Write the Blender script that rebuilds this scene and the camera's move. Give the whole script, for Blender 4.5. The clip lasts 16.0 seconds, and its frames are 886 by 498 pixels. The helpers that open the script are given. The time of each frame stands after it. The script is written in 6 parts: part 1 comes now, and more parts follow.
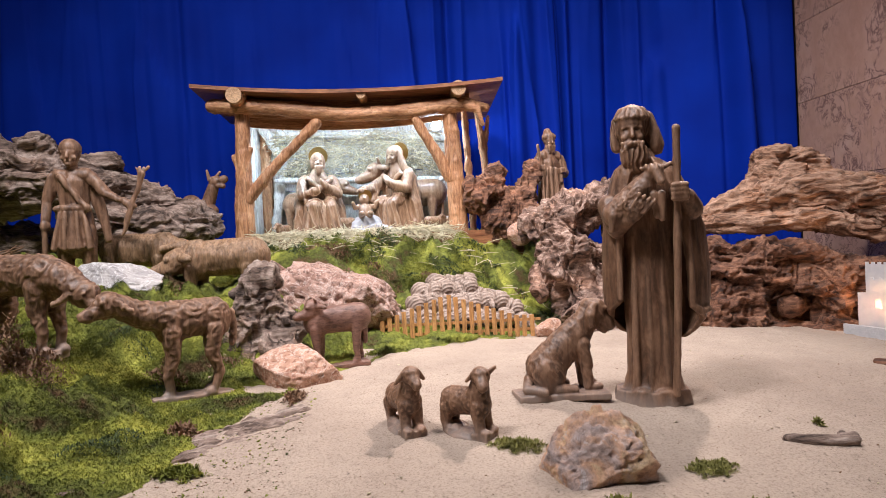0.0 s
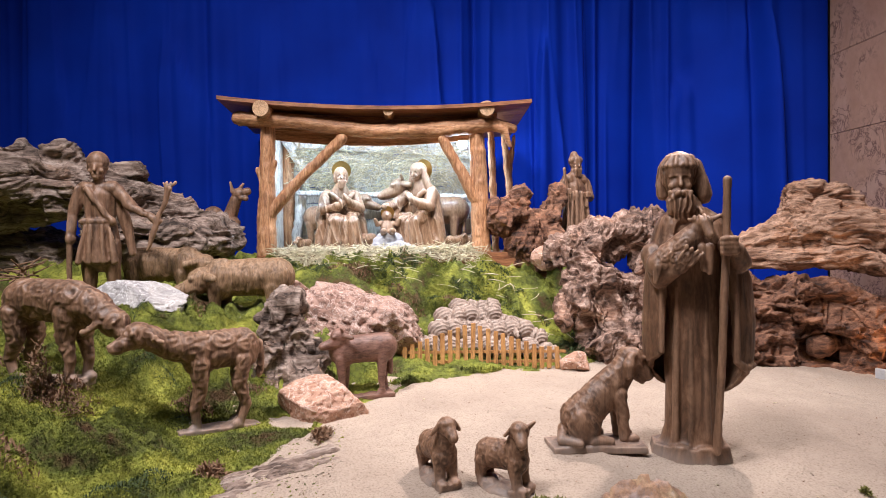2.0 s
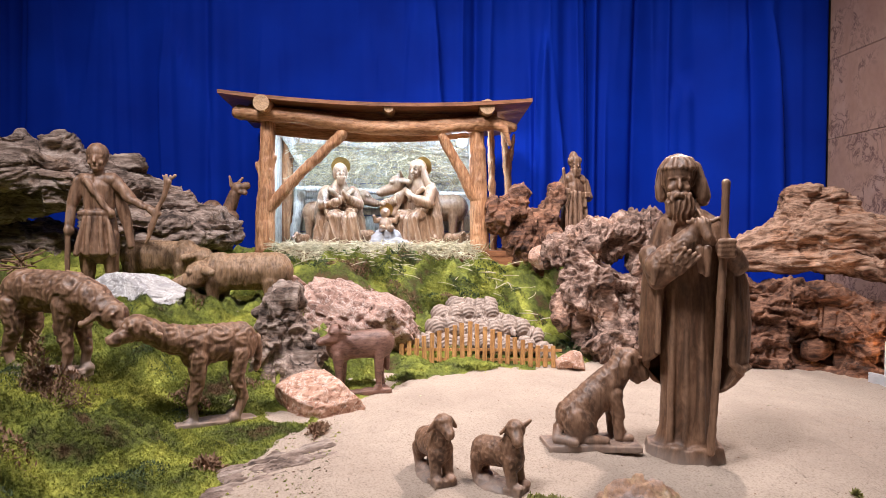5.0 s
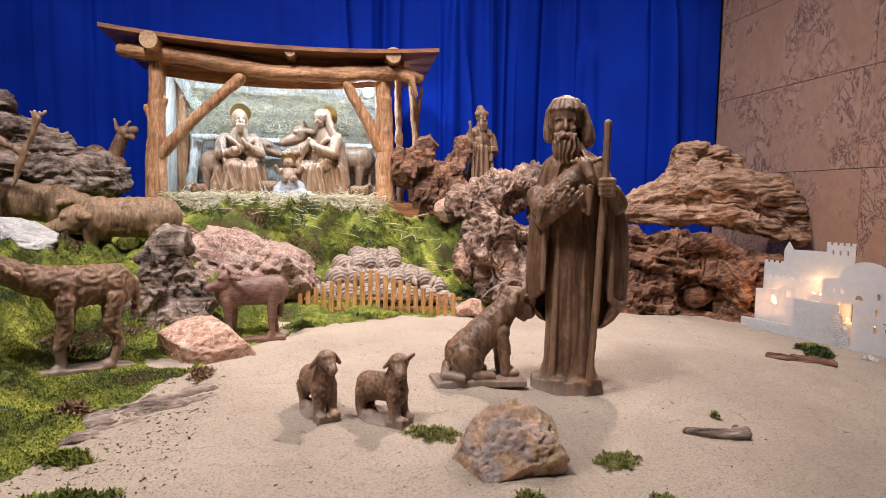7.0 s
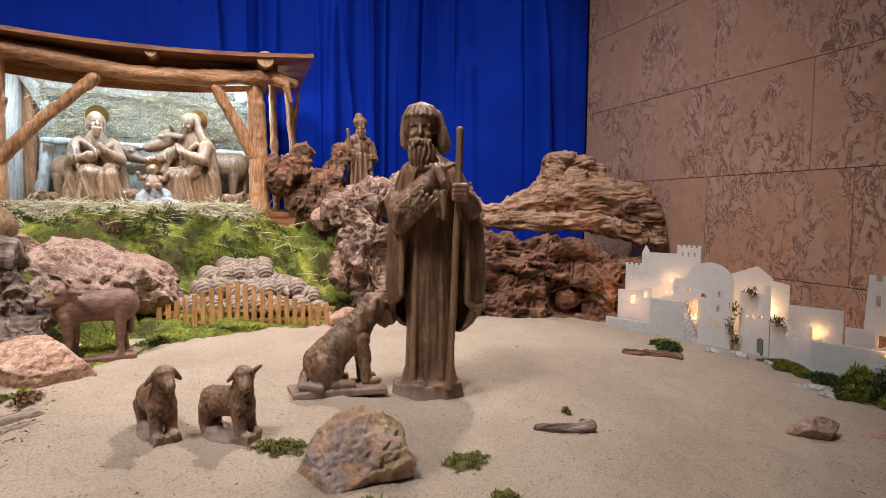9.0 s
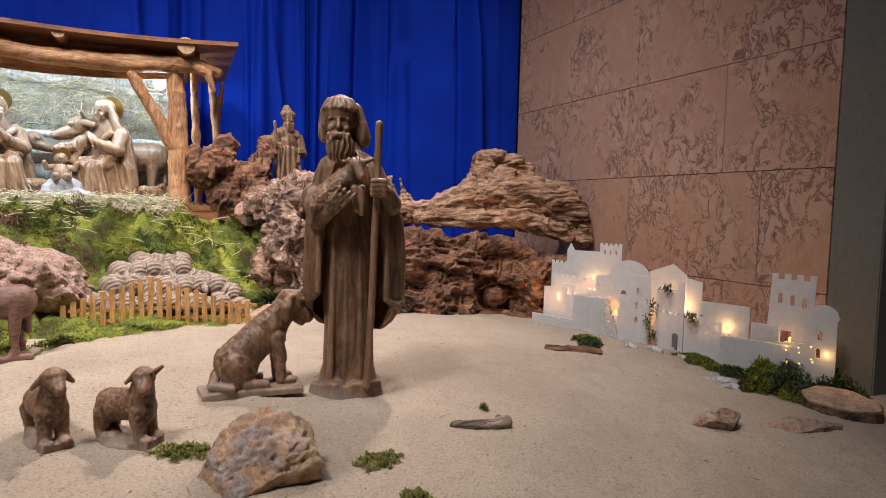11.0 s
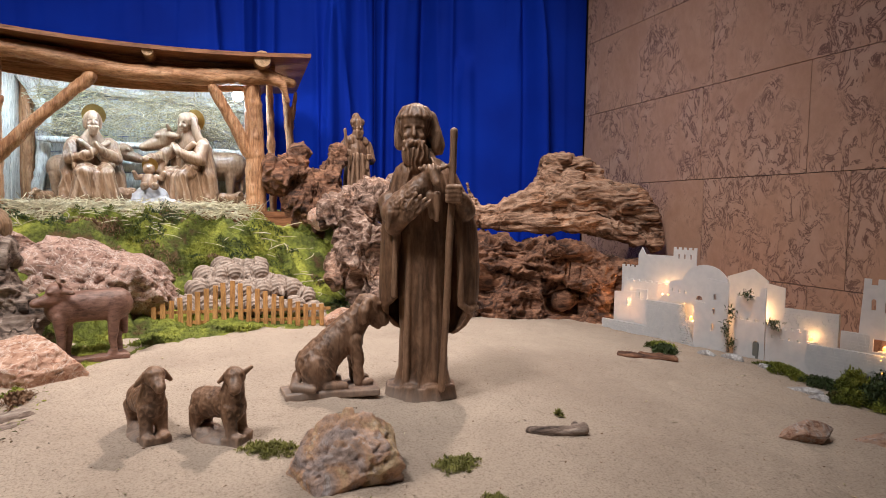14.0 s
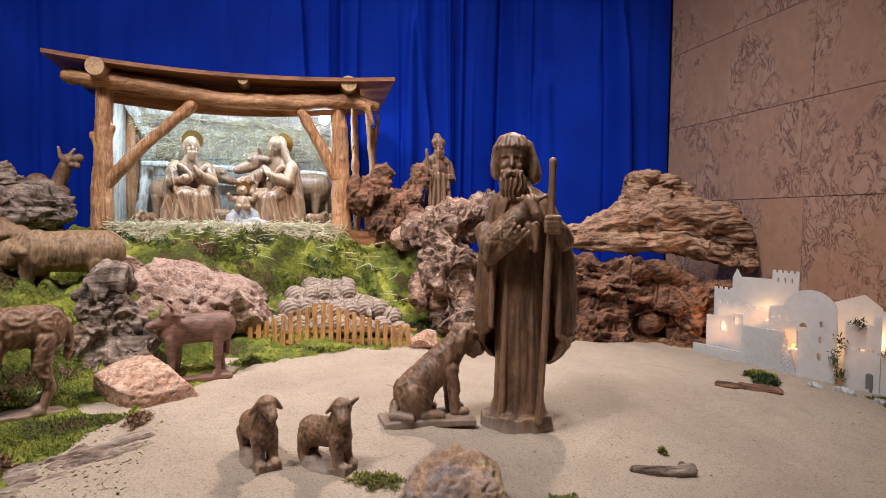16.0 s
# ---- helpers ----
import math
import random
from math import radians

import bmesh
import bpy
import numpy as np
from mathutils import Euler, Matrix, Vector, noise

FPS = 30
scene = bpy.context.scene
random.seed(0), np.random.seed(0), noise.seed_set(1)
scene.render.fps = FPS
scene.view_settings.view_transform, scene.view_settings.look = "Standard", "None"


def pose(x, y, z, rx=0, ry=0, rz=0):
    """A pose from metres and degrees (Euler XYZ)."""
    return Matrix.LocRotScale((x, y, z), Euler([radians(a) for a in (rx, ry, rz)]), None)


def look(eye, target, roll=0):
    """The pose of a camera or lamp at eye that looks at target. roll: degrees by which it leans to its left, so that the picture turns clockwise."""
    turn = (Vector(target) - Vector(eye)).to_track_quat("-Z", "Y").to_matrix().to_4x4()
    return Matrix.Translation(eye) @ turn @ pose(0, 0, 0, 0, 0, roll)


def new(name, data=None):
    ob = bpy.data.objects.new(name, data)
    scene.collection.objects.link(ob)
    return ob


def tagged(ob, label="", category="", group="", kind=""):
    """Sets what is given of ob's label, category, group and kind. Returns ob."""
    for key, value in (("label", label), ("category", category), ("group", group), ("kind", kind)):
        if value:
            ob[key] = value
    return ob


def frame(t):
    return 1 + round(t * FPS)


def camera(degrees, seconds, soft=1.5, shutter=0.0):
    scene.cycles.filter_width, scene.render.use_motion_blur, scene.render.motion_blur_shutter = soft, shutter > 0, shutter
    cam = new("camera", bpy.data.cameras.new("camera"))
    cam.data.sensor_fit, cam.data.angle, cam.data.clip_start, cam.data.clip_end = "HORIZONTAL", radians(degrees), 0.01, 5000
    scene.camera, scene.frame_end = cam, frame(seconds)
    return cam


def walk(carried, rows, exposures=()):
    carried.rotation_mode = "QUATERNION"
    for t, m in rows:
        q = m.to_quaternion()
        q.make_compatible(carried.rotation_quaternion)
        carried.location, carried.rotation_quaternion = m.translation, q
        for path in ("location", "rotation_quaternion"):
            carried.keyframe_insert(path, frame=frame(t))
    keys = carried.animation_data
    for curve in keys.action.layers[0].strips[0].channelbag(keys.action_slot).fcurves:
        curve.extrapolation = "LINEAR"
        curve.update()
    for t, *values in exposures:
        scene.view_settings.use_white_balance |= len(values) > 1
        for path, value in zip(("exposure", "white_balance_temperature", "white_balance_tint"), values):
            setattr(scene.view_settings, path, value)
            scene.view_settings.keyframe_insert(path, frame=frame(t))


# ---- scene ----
cam = camera(73.2, 16.0, soft=0.6)
PATH = [
    (0, (-0.013, 0.052, 0.415), (0.1, 2.048, 0.367), -3.0),
    (0.5, (-0.026, 0.065, 0.441), (0.08, 2.062, 0.394), -2.0),
    (1, (-0.043, 0.081, 0.479), (0.073, 2.078, 0.435), -1.8),
    (1.5, (-0.066, 0.088, 0.506), (0.049, 2.084, 0.463), -1.1),
    (2, (-0.085, 0.092, 0.519), (0.005, 2.09, 0.474), -0.8),
    (2.5, (-0.093, 0.091, 0.522), (-0.011, 2.089, 0.474), -0.5),
    (3, (-0.094, 0.09, 0.524), (-0.012, 2.088, 0.475), -0.5),
    (5.5, (-0.088, 0.083, 0.516), (0.015, 2.079, 0.462), 0.3),
    (6, (-0.072, 0.08, 0.498), (0.061, 2.074, 0.432), 0.2),
    (6.5, (-0.042, 0.086, 0.465), (0.212, 2.066, 0.332), 0.7),
    (7, (-0.011, 0.092, 0.452), (0.351, 2.052, 0.287), 0.9),
    (7.5, (0.02, 0.09, 0.448), (0.459, 2.034, 0.287), 0.9),
    (8, (0.051, 0.087, 0.454), (0.58, 2.011, 0.313), 0.2),
    (8.5, (0.076, 0.076, 0.449), (0.683, 1.978, 0.326), 0.4),
    (9, (0.096, 0.074, 0.442), (0.777, 1.95, 0.315), 0.6),
    (9.5, (0.119, 0.071, 0.437), (0.884, 1.915, 0.307), 1.0),
    (10, (0.144, 0.067, 0.441), (0.982, 1.878, 0.309), 1.0),
    (10.2, (0.149, 0.069, 0.439), (1.017, 1.866, 0.306), 1.4),
    (12.3, (0.145, 0.066, 0.445), (0.994, 1.872, 0.307), 1.0),
    (12.5, (0.142, 0.068, 0.444), (0.978, 1.88, 0.308), 0.9),
    (13, (0.131, 0.065, 0.448), (0.927, 1.895, 0.314), 0.9),
    (13.5, (0.121, 0.068, 0.448), (0.861, 1.921, 0.316), 0.8),
    (14, (0.112, 0.072, 0.446), (0.794, 1.948, 0.319), 0.9),
    (14.5, (0.107, 0.074, 0.448), (0.744, 1.966, 0.323), 0.7),
    (15, (0.1, 0.076, 0.453), (0.702, 1.979, 0.329), 0.7),
    (15.5, (0.088, 0.079, 0.46), (0.651, 1.994, 0.338), 0.3),
    (16, (0.038, 0.1, 0.496), (0.51, 2.041, 0.397), 0.7),
]
walk(cam, [(t, look(eye, target, roll)) for t, eye, target, roll in PATH],
     [(0, -0.03, 6150, 13), (3, 0.07, 6150, 13), (5.5, 0.07, 6150, 13), (6, 0.20, 6150, 13), (6.5, 0.07, 6200, 12), (7.5, -0.18, 6350, 9), (9, -0.30, 6400, 8), (14, -0.30, 6400, 8), (16, -0.28, 6350, 9)])


# ---------- light ----------
def area_lamp(name, eye, target, size, watts, colour, spread=180):
    lamp = bpy.data.lights.new(name, "AREA")
    lamp.shape, lamp.size, lamp.energy, lamp.color = "DISK", size, watts, colour
    lamp.spread = radians(spread)
    ob = new(name, lamp)
    ob.matrix_world = look(eye, target)
    return ob


def glow_lamp(name, place, watts, colour, radius=0.006):
    lamp = bpy.data.lights.new(name, "POINT")
    lamp.shadow_soft_size, lamp.energy, lamp.color = radius, watts, colour
    ob = new(name, lamp)
    ob.location = place
    return ob


world = bpy.data.worlds.new("world")
scene.world = world
world.use_nodes = True
world.node_tree.nodes["Background"].inputs[0].default_value = (0.9, 0.85, 0.8, 1)
world.node_tree.nodes["Background"].inputs[1].default_value = 0.015

area_lamp("ceiling_spot_back", (1.6, 2.9, 3.1), (-0.2, 1.5, 0), 0.16, 15, (1.0, 0.86, 0.77), 66)
area_lamp("ceiling_spot_left", (-1.3, 0.3, 3.7), (-0.42, 2.5, 0.3), 0.80, 56, (1.0, 0.93, 0.90), 88)
area_lamp("ceiling_spot_right", (0.45, 1.3, 3.7), (0.90, 3.1, 0.0), 0.6, 24, (1.0, 0.93, 0.90), 68)
# Unseen cool fill light, added to brighten the curtain and the display.
area_lamp("ceiling_wash", (0.0, 0.4, 3.6), (0.0, 3.4, 1.2), 1.4, 15, (0.80, 0.90, 1.0))


# ---------- noise ----------
def hash3(i, j, k):
    h = (i * 374761393 + j * 668265263 + k * 2147483647 + 12345) & 0xFFFFFFFF
    h = ((h ^ (h >> 13)) * 1274126177) & 0xFFFFFFFF
    h = ((h ^ (h >> 16)) * 2246822519) & 0xFFFFFFFF
    return ((h ^ (h >> 15)) & 0xFFFFFF) / float(0xFFFFFF)


def value_noise(p):
    """Smooth noise from -1 to 1 at the rows of p."""
    p = np.asarray(p, float)
    c = np.floor(p).astype(np.int64)
    f = p - c
    f = f * f * f * (f * (f * 6 - 15) + 10)
    out = np.zeros(len(p))
    for a in (0, 1):
        for b in (0, 1):
            for d in (0, 1):
                w = (f[:, 0] if a else 1 - f[:, 0]) * (f[:, 1] if b else 1 - f[:, 1]) * (f[:, 2] if d else 1 - f[:, 2])
                out += w * hash3(c[:, 0] + a, c[:, 1] + b, c[:, 2] + d)
    return out * 2 - 1


def fbm(p, octaves=4, gain=0.5):
    p = np.asarray(p, float)
    out, amp, norm = np.zeros(len(p)), 1.0, 0.0
    for o in range(octaves):
        out += amp * value_noise(p * 2.03 ** o + 17.3 * o)
        norm += amp
        amp *= gain
    return out / norm


def ridged(p, octaves=3, gain=0.5):
    p = np.asarray(p, float)
    out, amp, norm = np.zeros(len(p)), 1.0, 0.0
    for o in range(octaves):
        out += amp * (1 - 2 * np.abs(value_noise(p * 2.1 ** o + 9.1 * o)))
        norm += amp
        amp *= gain
    return out / norm


def smooth_step(a, b, v):
    t = np.clip((v - a) / (b - a), 0, 1)
    return t * t * (3 - 2 * t)


# ---------- node materials ----------
def material(name, build):
    m = bpy.data.materials.new(name)
    m.use_nodes = True
    t = m.node_tree
    build(t, t.nodes["Principled BSDF"])
    return m


def node(t, kind, **values):
    n = t.nodes.new(kind)
    for key, value in values.items():
        if key in ("noise_type", "feature", "bands_direction", "wave_type", "wave_profile", "distance"):
            if key == "noise_type":
                n.noise_type = value
            if key == "feature":
                n.feature = value
            if key == "bands_direction":
                n.bands_direction = value
        else:
            n.inputs[key.replace("_", " ")].default_value = value
    return n


def coords(t, stretch=(1, 1, 1), space="Object"):
    c = t.nodes.new("ShaderNodeTexCoord")
    m = t.nodes.new("ShaderNodeMapping")
    m.inputs["Scale"].default_value = stretch
    t.links.new(c.outputs[space], m.inputs["Vector"])
    return m.outputs["Vector"]


def ramp(t, fac, stops):
    r = t.nodes.new("ShaderNodeValToRGB")
    e = r.color_ramp.elements
    while len(e) < len(stops):
        e.new(0.5)
    for k, (pos, col) in enumerate(stops):
        e[k].position, e[k].color = pos, (*col, 1)
    t.links.new(fac, r.inputs["Fac"])
    return r.outputs["Color"]


def blend(t, fac, a, b, mode="MIX"):
    n = t.nodes.new("ShaderNodeMix")
    n.data_type, n.blend_type = "RGBA", mode
    for sock, v in ((n.inputs[0], fac), (n.inputs[6], a), (n.inputs[7], b)):
        if isinstance(v, (int, float)):
            sock.default_value = v
        elif isinstance(v, tuple):
            sock.default_value = (*v, 1)
        else:
            t.links.new(v, sock)
    return n.outputs[2]


def relief(t, p, height, strength, distance):
    b = t.nodes.new("ShaderNodeBump")
    b.inputs["Strength"].default_value, b.inputs["Distance"].default_value = strength, distance
    t.links.new(height, b.inputs["Height"])
    t.links.new(b.outputs["Normal"], p.inputs["Normal"])
    return b


def wood_like(name, dark, mid, light, grain=(60, 60, 8), coarse=7.0, rough=0.65, bump=0.5, depth=0.002, worn=None, stain=None, speck=0.6, dust=False):
    """Wood: long fine grain across broad tone changes; worn gives a colour rubbed onto the ridges, speck the share of fine dark fibres, dust a sandy film on the foot."""
    def build(t, p):
        v = coords(t, grain)
        fine = node(t, "ShaderNodeTexNoise", Scale=1.0, Detail=6.0, Roughness=0.65, Distortion=0.6)
        t.links.new(v, fine.inputs["Vector"])
        broad = node(t, "ShaderNodeTexNoise", Scale=coarse, Detail=5.0, Roughness=0.6)
        t.links.new(coords(t), broad.inputs["Vector"])
        a = ramp(t, fine.outputs["Fac"], [(0.37, dark), (0.5, mid), (0.64, light)])
        b = ramp(t, broad.outputs["Fac"], [(0.36, tuple(c * 0.5 for c in mid)), (0.5, mid), (0.66, tuple(min(1, c * 1.5) for c in mid))])
        c = blend(t, 0.35, a, b)
        if stain:
            patch = node(t, "ShaderNodeTexNoise", Scale=4.5, Detail=5.0, Roughness=0.65, Distortion=0.7)
            t.links.new(coords(t, (0.6, 1.4, 1.4)), patch.inputs["Vector"])
            for colour, lo, hi in stain:
                c = blend(t, ramp(t, patch.outputs["Fac"], [(lo, (0, 0, 0)), (lo + 0.06, (0.8, 0.8, 0.8)), (hi, (0.8, 0.8, 0.8)), (hi + 0.05, (0, 0, 0))]), c, blend(t, 0.6, a, colour, "MULTIPLY"))
        if worn:
            g = t.nodes.new("ShaderNodeNewGeometry")
            edge = ramp(t, g.outputs["Pointiness"], [(0.5, (0, 0, 0)), (0.58, (1, 1, 1))])
            c = blend(t, edge, c, worn)
        fibre = node(t, "ShaderNodeTexNoise", Scale=2.6, Detail=7.0, Roughness=0.75, Distortion=0.3)
        t.links.new(v, fibre.inputs["Vector"])
        c = blend(t, speck, c, ramp(t, fibre.outputs["Fac"], [(0.36, (0.22, 0.18, 0.16)), (0.48, (0.95, 0.95, 0.95)), (0.66, (1.35, 1.35, 1.35))]), "MULTIPLY")
        if dust:
            split = t.nodes.new("ShaderNodeSeparateXYZ")
            t.links.new(coords(t), split.inputs[0])
            film = t.nodes.new("ShaderNodeMath")
            film.operation = "MULTIPLY_ADD"
            t.links.new(broad.outputs["Fac"], film.inputs[0])
            film.inputs[1].default_value = 0.10
            t.links.new(split.outputs["Z"], film.inputs[2])
            c = blend(t, ramp(t, film.outputs[0], [(0.055, (0.6, 0.6, 0.6)), (0.10, (0, 0, 0))]), c, (0.36, 0.30, 0.26))
        t.links.new(c, p.inputs["Base Color"])
        p.inputs["Roughness"].default_value = rough
        both = t.nodes.new("ShaderNodeMath")
        t.links.new(fine.outputs["Fac"], both.inputs[0])
        t.links.new(fibre.outputs["Fac"], both.inputs[1])
        relief(t, p, both.outputs[0], bump, depth)
    return material(name, build)


def stone_like(name, base, second, dark, scale=9.0, rough=0.8, vein=None, bump=0.7, depth=0.006):
    def build(t, p):
        v = coords(t)
        a = node(t, "ShaderNodeTexNoise", Scale=scale, Detail=8.0, Roughness=0.65, Distortion=0.8)
        b = node(t, "ShaderNodeTexNoise", Scale=scale * 6, Detail=6.0, Roughness=0.7)
        k = node(t, "ShaderNodeTexNoise", Scale=scale * 2.2, Detail=4.0, Roughness=0.6, Distortion=1.5)
        for n in (a, b, k):
            t.links.new(v, n.inputs["Vector"])
        c = ramp(t, a.outputs["Fac"], [(0.38, second), (0.52, base), (0.66, tuple(min(1, x * 1.25) for x in base))])
        pits = ramp(t, b.outputs["Fac"], [(0.38, dark), (0.49, (1, 1, 1))])
        c = blend(t, 0.75, c, pits, "MULTIPLY")
        if vein:
            m = ramp(t, k.outputs["Fac"], [(0.47, (0, 0, 0)), (0.5, (0.8, 0.8, 0.8)), (0.53, (0, 0, 0))])
            c = blend(t, m, c, vein)
        t.links.new(c, p.inputs["Base Color"])
        p.inputs["Roughness"].default_value = rough
        relief(t, p, b.outputs["Fac"], bump, depth)
    return material(name, build)


carved_oak = wood_like("carved_oak", (0.045, 0.022, 0.012), (0.168, 0.087, 0.048), (0.32, 0.185, 0.112), (38, 38, 9), 10, 0.50, 0.5, 0.002, (0.43, 0.265, 0.17), None, 0.35, True)
carved_light = wood_like("carved_light", (0.11, 0.058, 0.028), (0.25, 0.145, 0.075), (0.36, 0.225, 0.13), (60, 60, 14), 11, 0.55, 0.8, 0.003, (0.34, 0.23, 0.14))
carved_red = wood_like("carved_red", (0.10, 0.048, 0.034), (0.20, 0.102, 0.074), (0.28, 0.155, 0.112), (20, 60, 60), 9, 0.5, 0.5, 0.002, (0.24, 0.14, 0.10))
carved_grey = wood_like("carved_grey", (0.16, 0.11, 0.085), (0.28, 0.205, 0.16), (0.40, 0.31, 0.25), (40, 40, 40), 9, 0.7, 0.35, 0.0015, (0.45, 0.36, 0.30))
lime_wood = wood_like("lime_wood", (0.12, 0.06, 0.03), (0.25, 0.145, 0.082), (0.36, 0.225, 0.14), (50, 50, 10), 9, 0.36, 0.2, 0.001, (0.50, 0.355, 0.245), None, 0.25)
drift_pale = wood_like("drift_pale", (0.06, 0.030, 0.018), (0.41, 0.245, 0.160), (0.62, 0.42, 0.30), (5, 42, 42), 6, 0.85, 0.9, 0.006, None, [((0.55, 0.38, 0.26), 0.30, 0.44), ((1.0, 0.72, 0.48), 0.54, 0.62)])
drift_mixed = wood_like("drift_mixed", (0.03, 0.015, 0.010), (0.27, 0.165, 0.12), (0.58, 0.44, 0.36), (14, 40, 30), 8, 0.85, 0.9, 0.006, None, [((0.35, 0.26, 0.22), 0.30, 0.46), ((1.0, 0.72, 0.5), 0.56, 0.64)], 0.7)
drift_red = wood_like("drift_red", (0.03, 0.013, 0.008), (0.21, 0.098, 0.056), (0.44, 0.23, 0.135), (8, 32, 32), 6, 0.85, 0.9, 0.006, None, [((0.35, 0.26, 0.22), 0.30, 0.46), ((1.0, 0.70, 0.45), 0.56, 0.66)])
drift_grey = wood_like("drift_grey", (0.04, 0.026, 0.02), (0.30, 0.215, 0.17), (0.56, 0.46, 0.39), (6, 40, 40), 5, 0.85, 0.9, 0.006, None, [((0.32, 0.27, 0.24), 0.30, 0.45), ((0.95, 0.70, 0.5), 0.56, 0.64)])
drift_bark = wood_like("drift_bark", (0.02, 0.013, 0.010), (0.13, 0.08, 0.055), (0.32, 0.21, 0.15), (24, 24, 24), 8, 0.9, 0.9, 0.008, None, [((0.4, 0.32, 0.27), 0.30, 0.46), ((1.0, 0.75, 0.55), 0.55, 0.64)])
barked_pine = wood_like("barked_pine", (0.22, 0.09, 0.036), (0.46, 0.225, 0.105), (0.62, 0.37, 0.20), (60, 60, 9), 6, 0.6, 0.5, 0.003)
barked_pine_x = wood_like("barked_pine_x", (0.22, 0.09, 0.036), (0.46, 0.225, 0.105), (0.62, 0.37, 0.20), (9, 60, 60), 6, 0.6, 0.5, 0.003)
cut_end = wood_like("cut_end", (0.30, 0.17, 0.08), (0.50, 0.31, 0.17), (0.62, 0.42, 0.25), (70, 70, 70), 12, 0.7, 0.3, 0.001)
roof_board = wood_like("roof_board", (0.14, 0.05, 0.02), (0.26, 0.105, 0.045), (0.35, 0.16, 0.075), (8, 60, 60), 5, 0.5, 0.3, 0.001)
sawn_pale = wood_like("sawn_pale", (0.30, 0.19, 0.13), (0.42, 0.29, 0.21), (0.50, 0.37, 0.28), (26, 26, 26), 8, 0.8, 0.3, 0.001)
picket_wood = wood_like("picket_wood", (0.33, 0.15, 0.05), (0.50, 0.25, 0.085), (0.60, 0.34, 0.13), (90, 90, 10), 12, 0.55, 0.3, 0.001)
pale_board = wood_like("pale_board", (0.48, 0.45, 0.40), (0.64, 0.62, 0.57), (0.76, 0.74, 0.70), (40, 40, 8), 5, 0.75, 0.4, 0.002)
pink_rock = stone_like("pink_rock", (0.43, 0.27, 0.21), (0.27, 0.15, 0.11), (0.16, 0.075, 0.05), 9, 0.75, (0.64, 0.53, 0.47), 0.9, 0.010)
orange_rock = stone_like("orange_rock", (0.50, 0.295, 0.205), (0.36, 0.19, 0.12), (0.45, 0.26, 0.18), 11, 0.7, (0.70, 0.58, 0.50))
white_rock = stone_like("white_rock", (0.46, 0.43, 0.41), (0.30, 0.28, 0.28), (0.6, 0.55, 0.52), 10, 0.7, (0.75, 0.73, 0.72))


def build_rusty(t, p):
    v = coords(t)
    zone = node(t, "ShaderNodeTexNoise", Scale=11.0, Detail=5.0, Roughness=0.6, Distortion=0.6)
    fine = node(t, "ShaderNodeTexNoise", Scale=60.0, Detail=8.0, Roughness=0.75)
    chalk = node(t, "ShaderNodeTexNoise", Scale=26.0, Detail=7.0, Roughness=0.7, Distortion=1.4)
    for n in (zone, fine, chalk):
        t.links.new(v, n.inputs["Vector"])
    c = ramp(t, zone.outputs["Fac"], [(0.36, (0.27, 0.215, 0.20)), (0.45, (0.45, 0.33, 0.28)), (0.53, (0.56, 0.33, 0.20)), (0.60, (0.62, 0.45, 0.27)), (0.68, (0.55, 0.43, 0.38))])
    c = blend(t, 0.7, c, ramp(t, fine.outputs["Fac"], [(0.36, (0.35, 0.28, 0.25)), (0.52, (1, 1, 1)), (0.7, (1.25, 1.2, 1.2))]), "MULTIPLY")
    c = blend(t, ramp(t, chalk.outputs["Fac"], [(0.57, (0, 0, 0)), (0.66, (0.75, 0.75, 0.75))]), c, (0.52, 0.47, 0.46))
    t.links.new(c, p.inputs["Base Color"])
    p.inputs["Roughness"].default_value = 0.5
    relief(t, p, fine.outputs["Fac"], 0.9, 0.006)


rusty_rock = material("rusty_rock", build_rusty)
brown_rock = stone_like("brown_rock", (0.43, 0.265, 0.185), (0.24, 0.175, 0.15), (0.36, 0.18, 0.105), 9, 0.7, (0.45, 0.40, 0.37))


def build_white(t, p):
    v = node(t, "ShaderNodeTexNoise", Scale=40.0, Detail=4.0)
    t.links.new(coords(t), v.inputs["Vector"])
    c = ramp(t, v.outputs["Fac"], [(0.3, (0.70, 0.73, 0.76)), (0.6, (0.80, 0.82, 0.84))])
    t.links.new(c, p.inputs["Base Color"])
    p.inputs["Roughness"].default_value = 0.7
    tr = t.nodes.new("ShaderNodeBsdfTranslucent")
    tr.inputs["Color"].default_value = (0.85, 0.74, 0.70, 1)
    mix = t.nodes.new("ShaderNodeMixShader")
    mix.inputs[0].default_value = 0.35
    t.links.new(p.outputs[0], mix.inputs[1])
    t.links.new(tr.outputs[0], mix.inputs[2])
    t.links.new(mix.outputs[0], t.nodes["Material Output"].inputs["Surface"])


white_board = material("white_board", build_white)


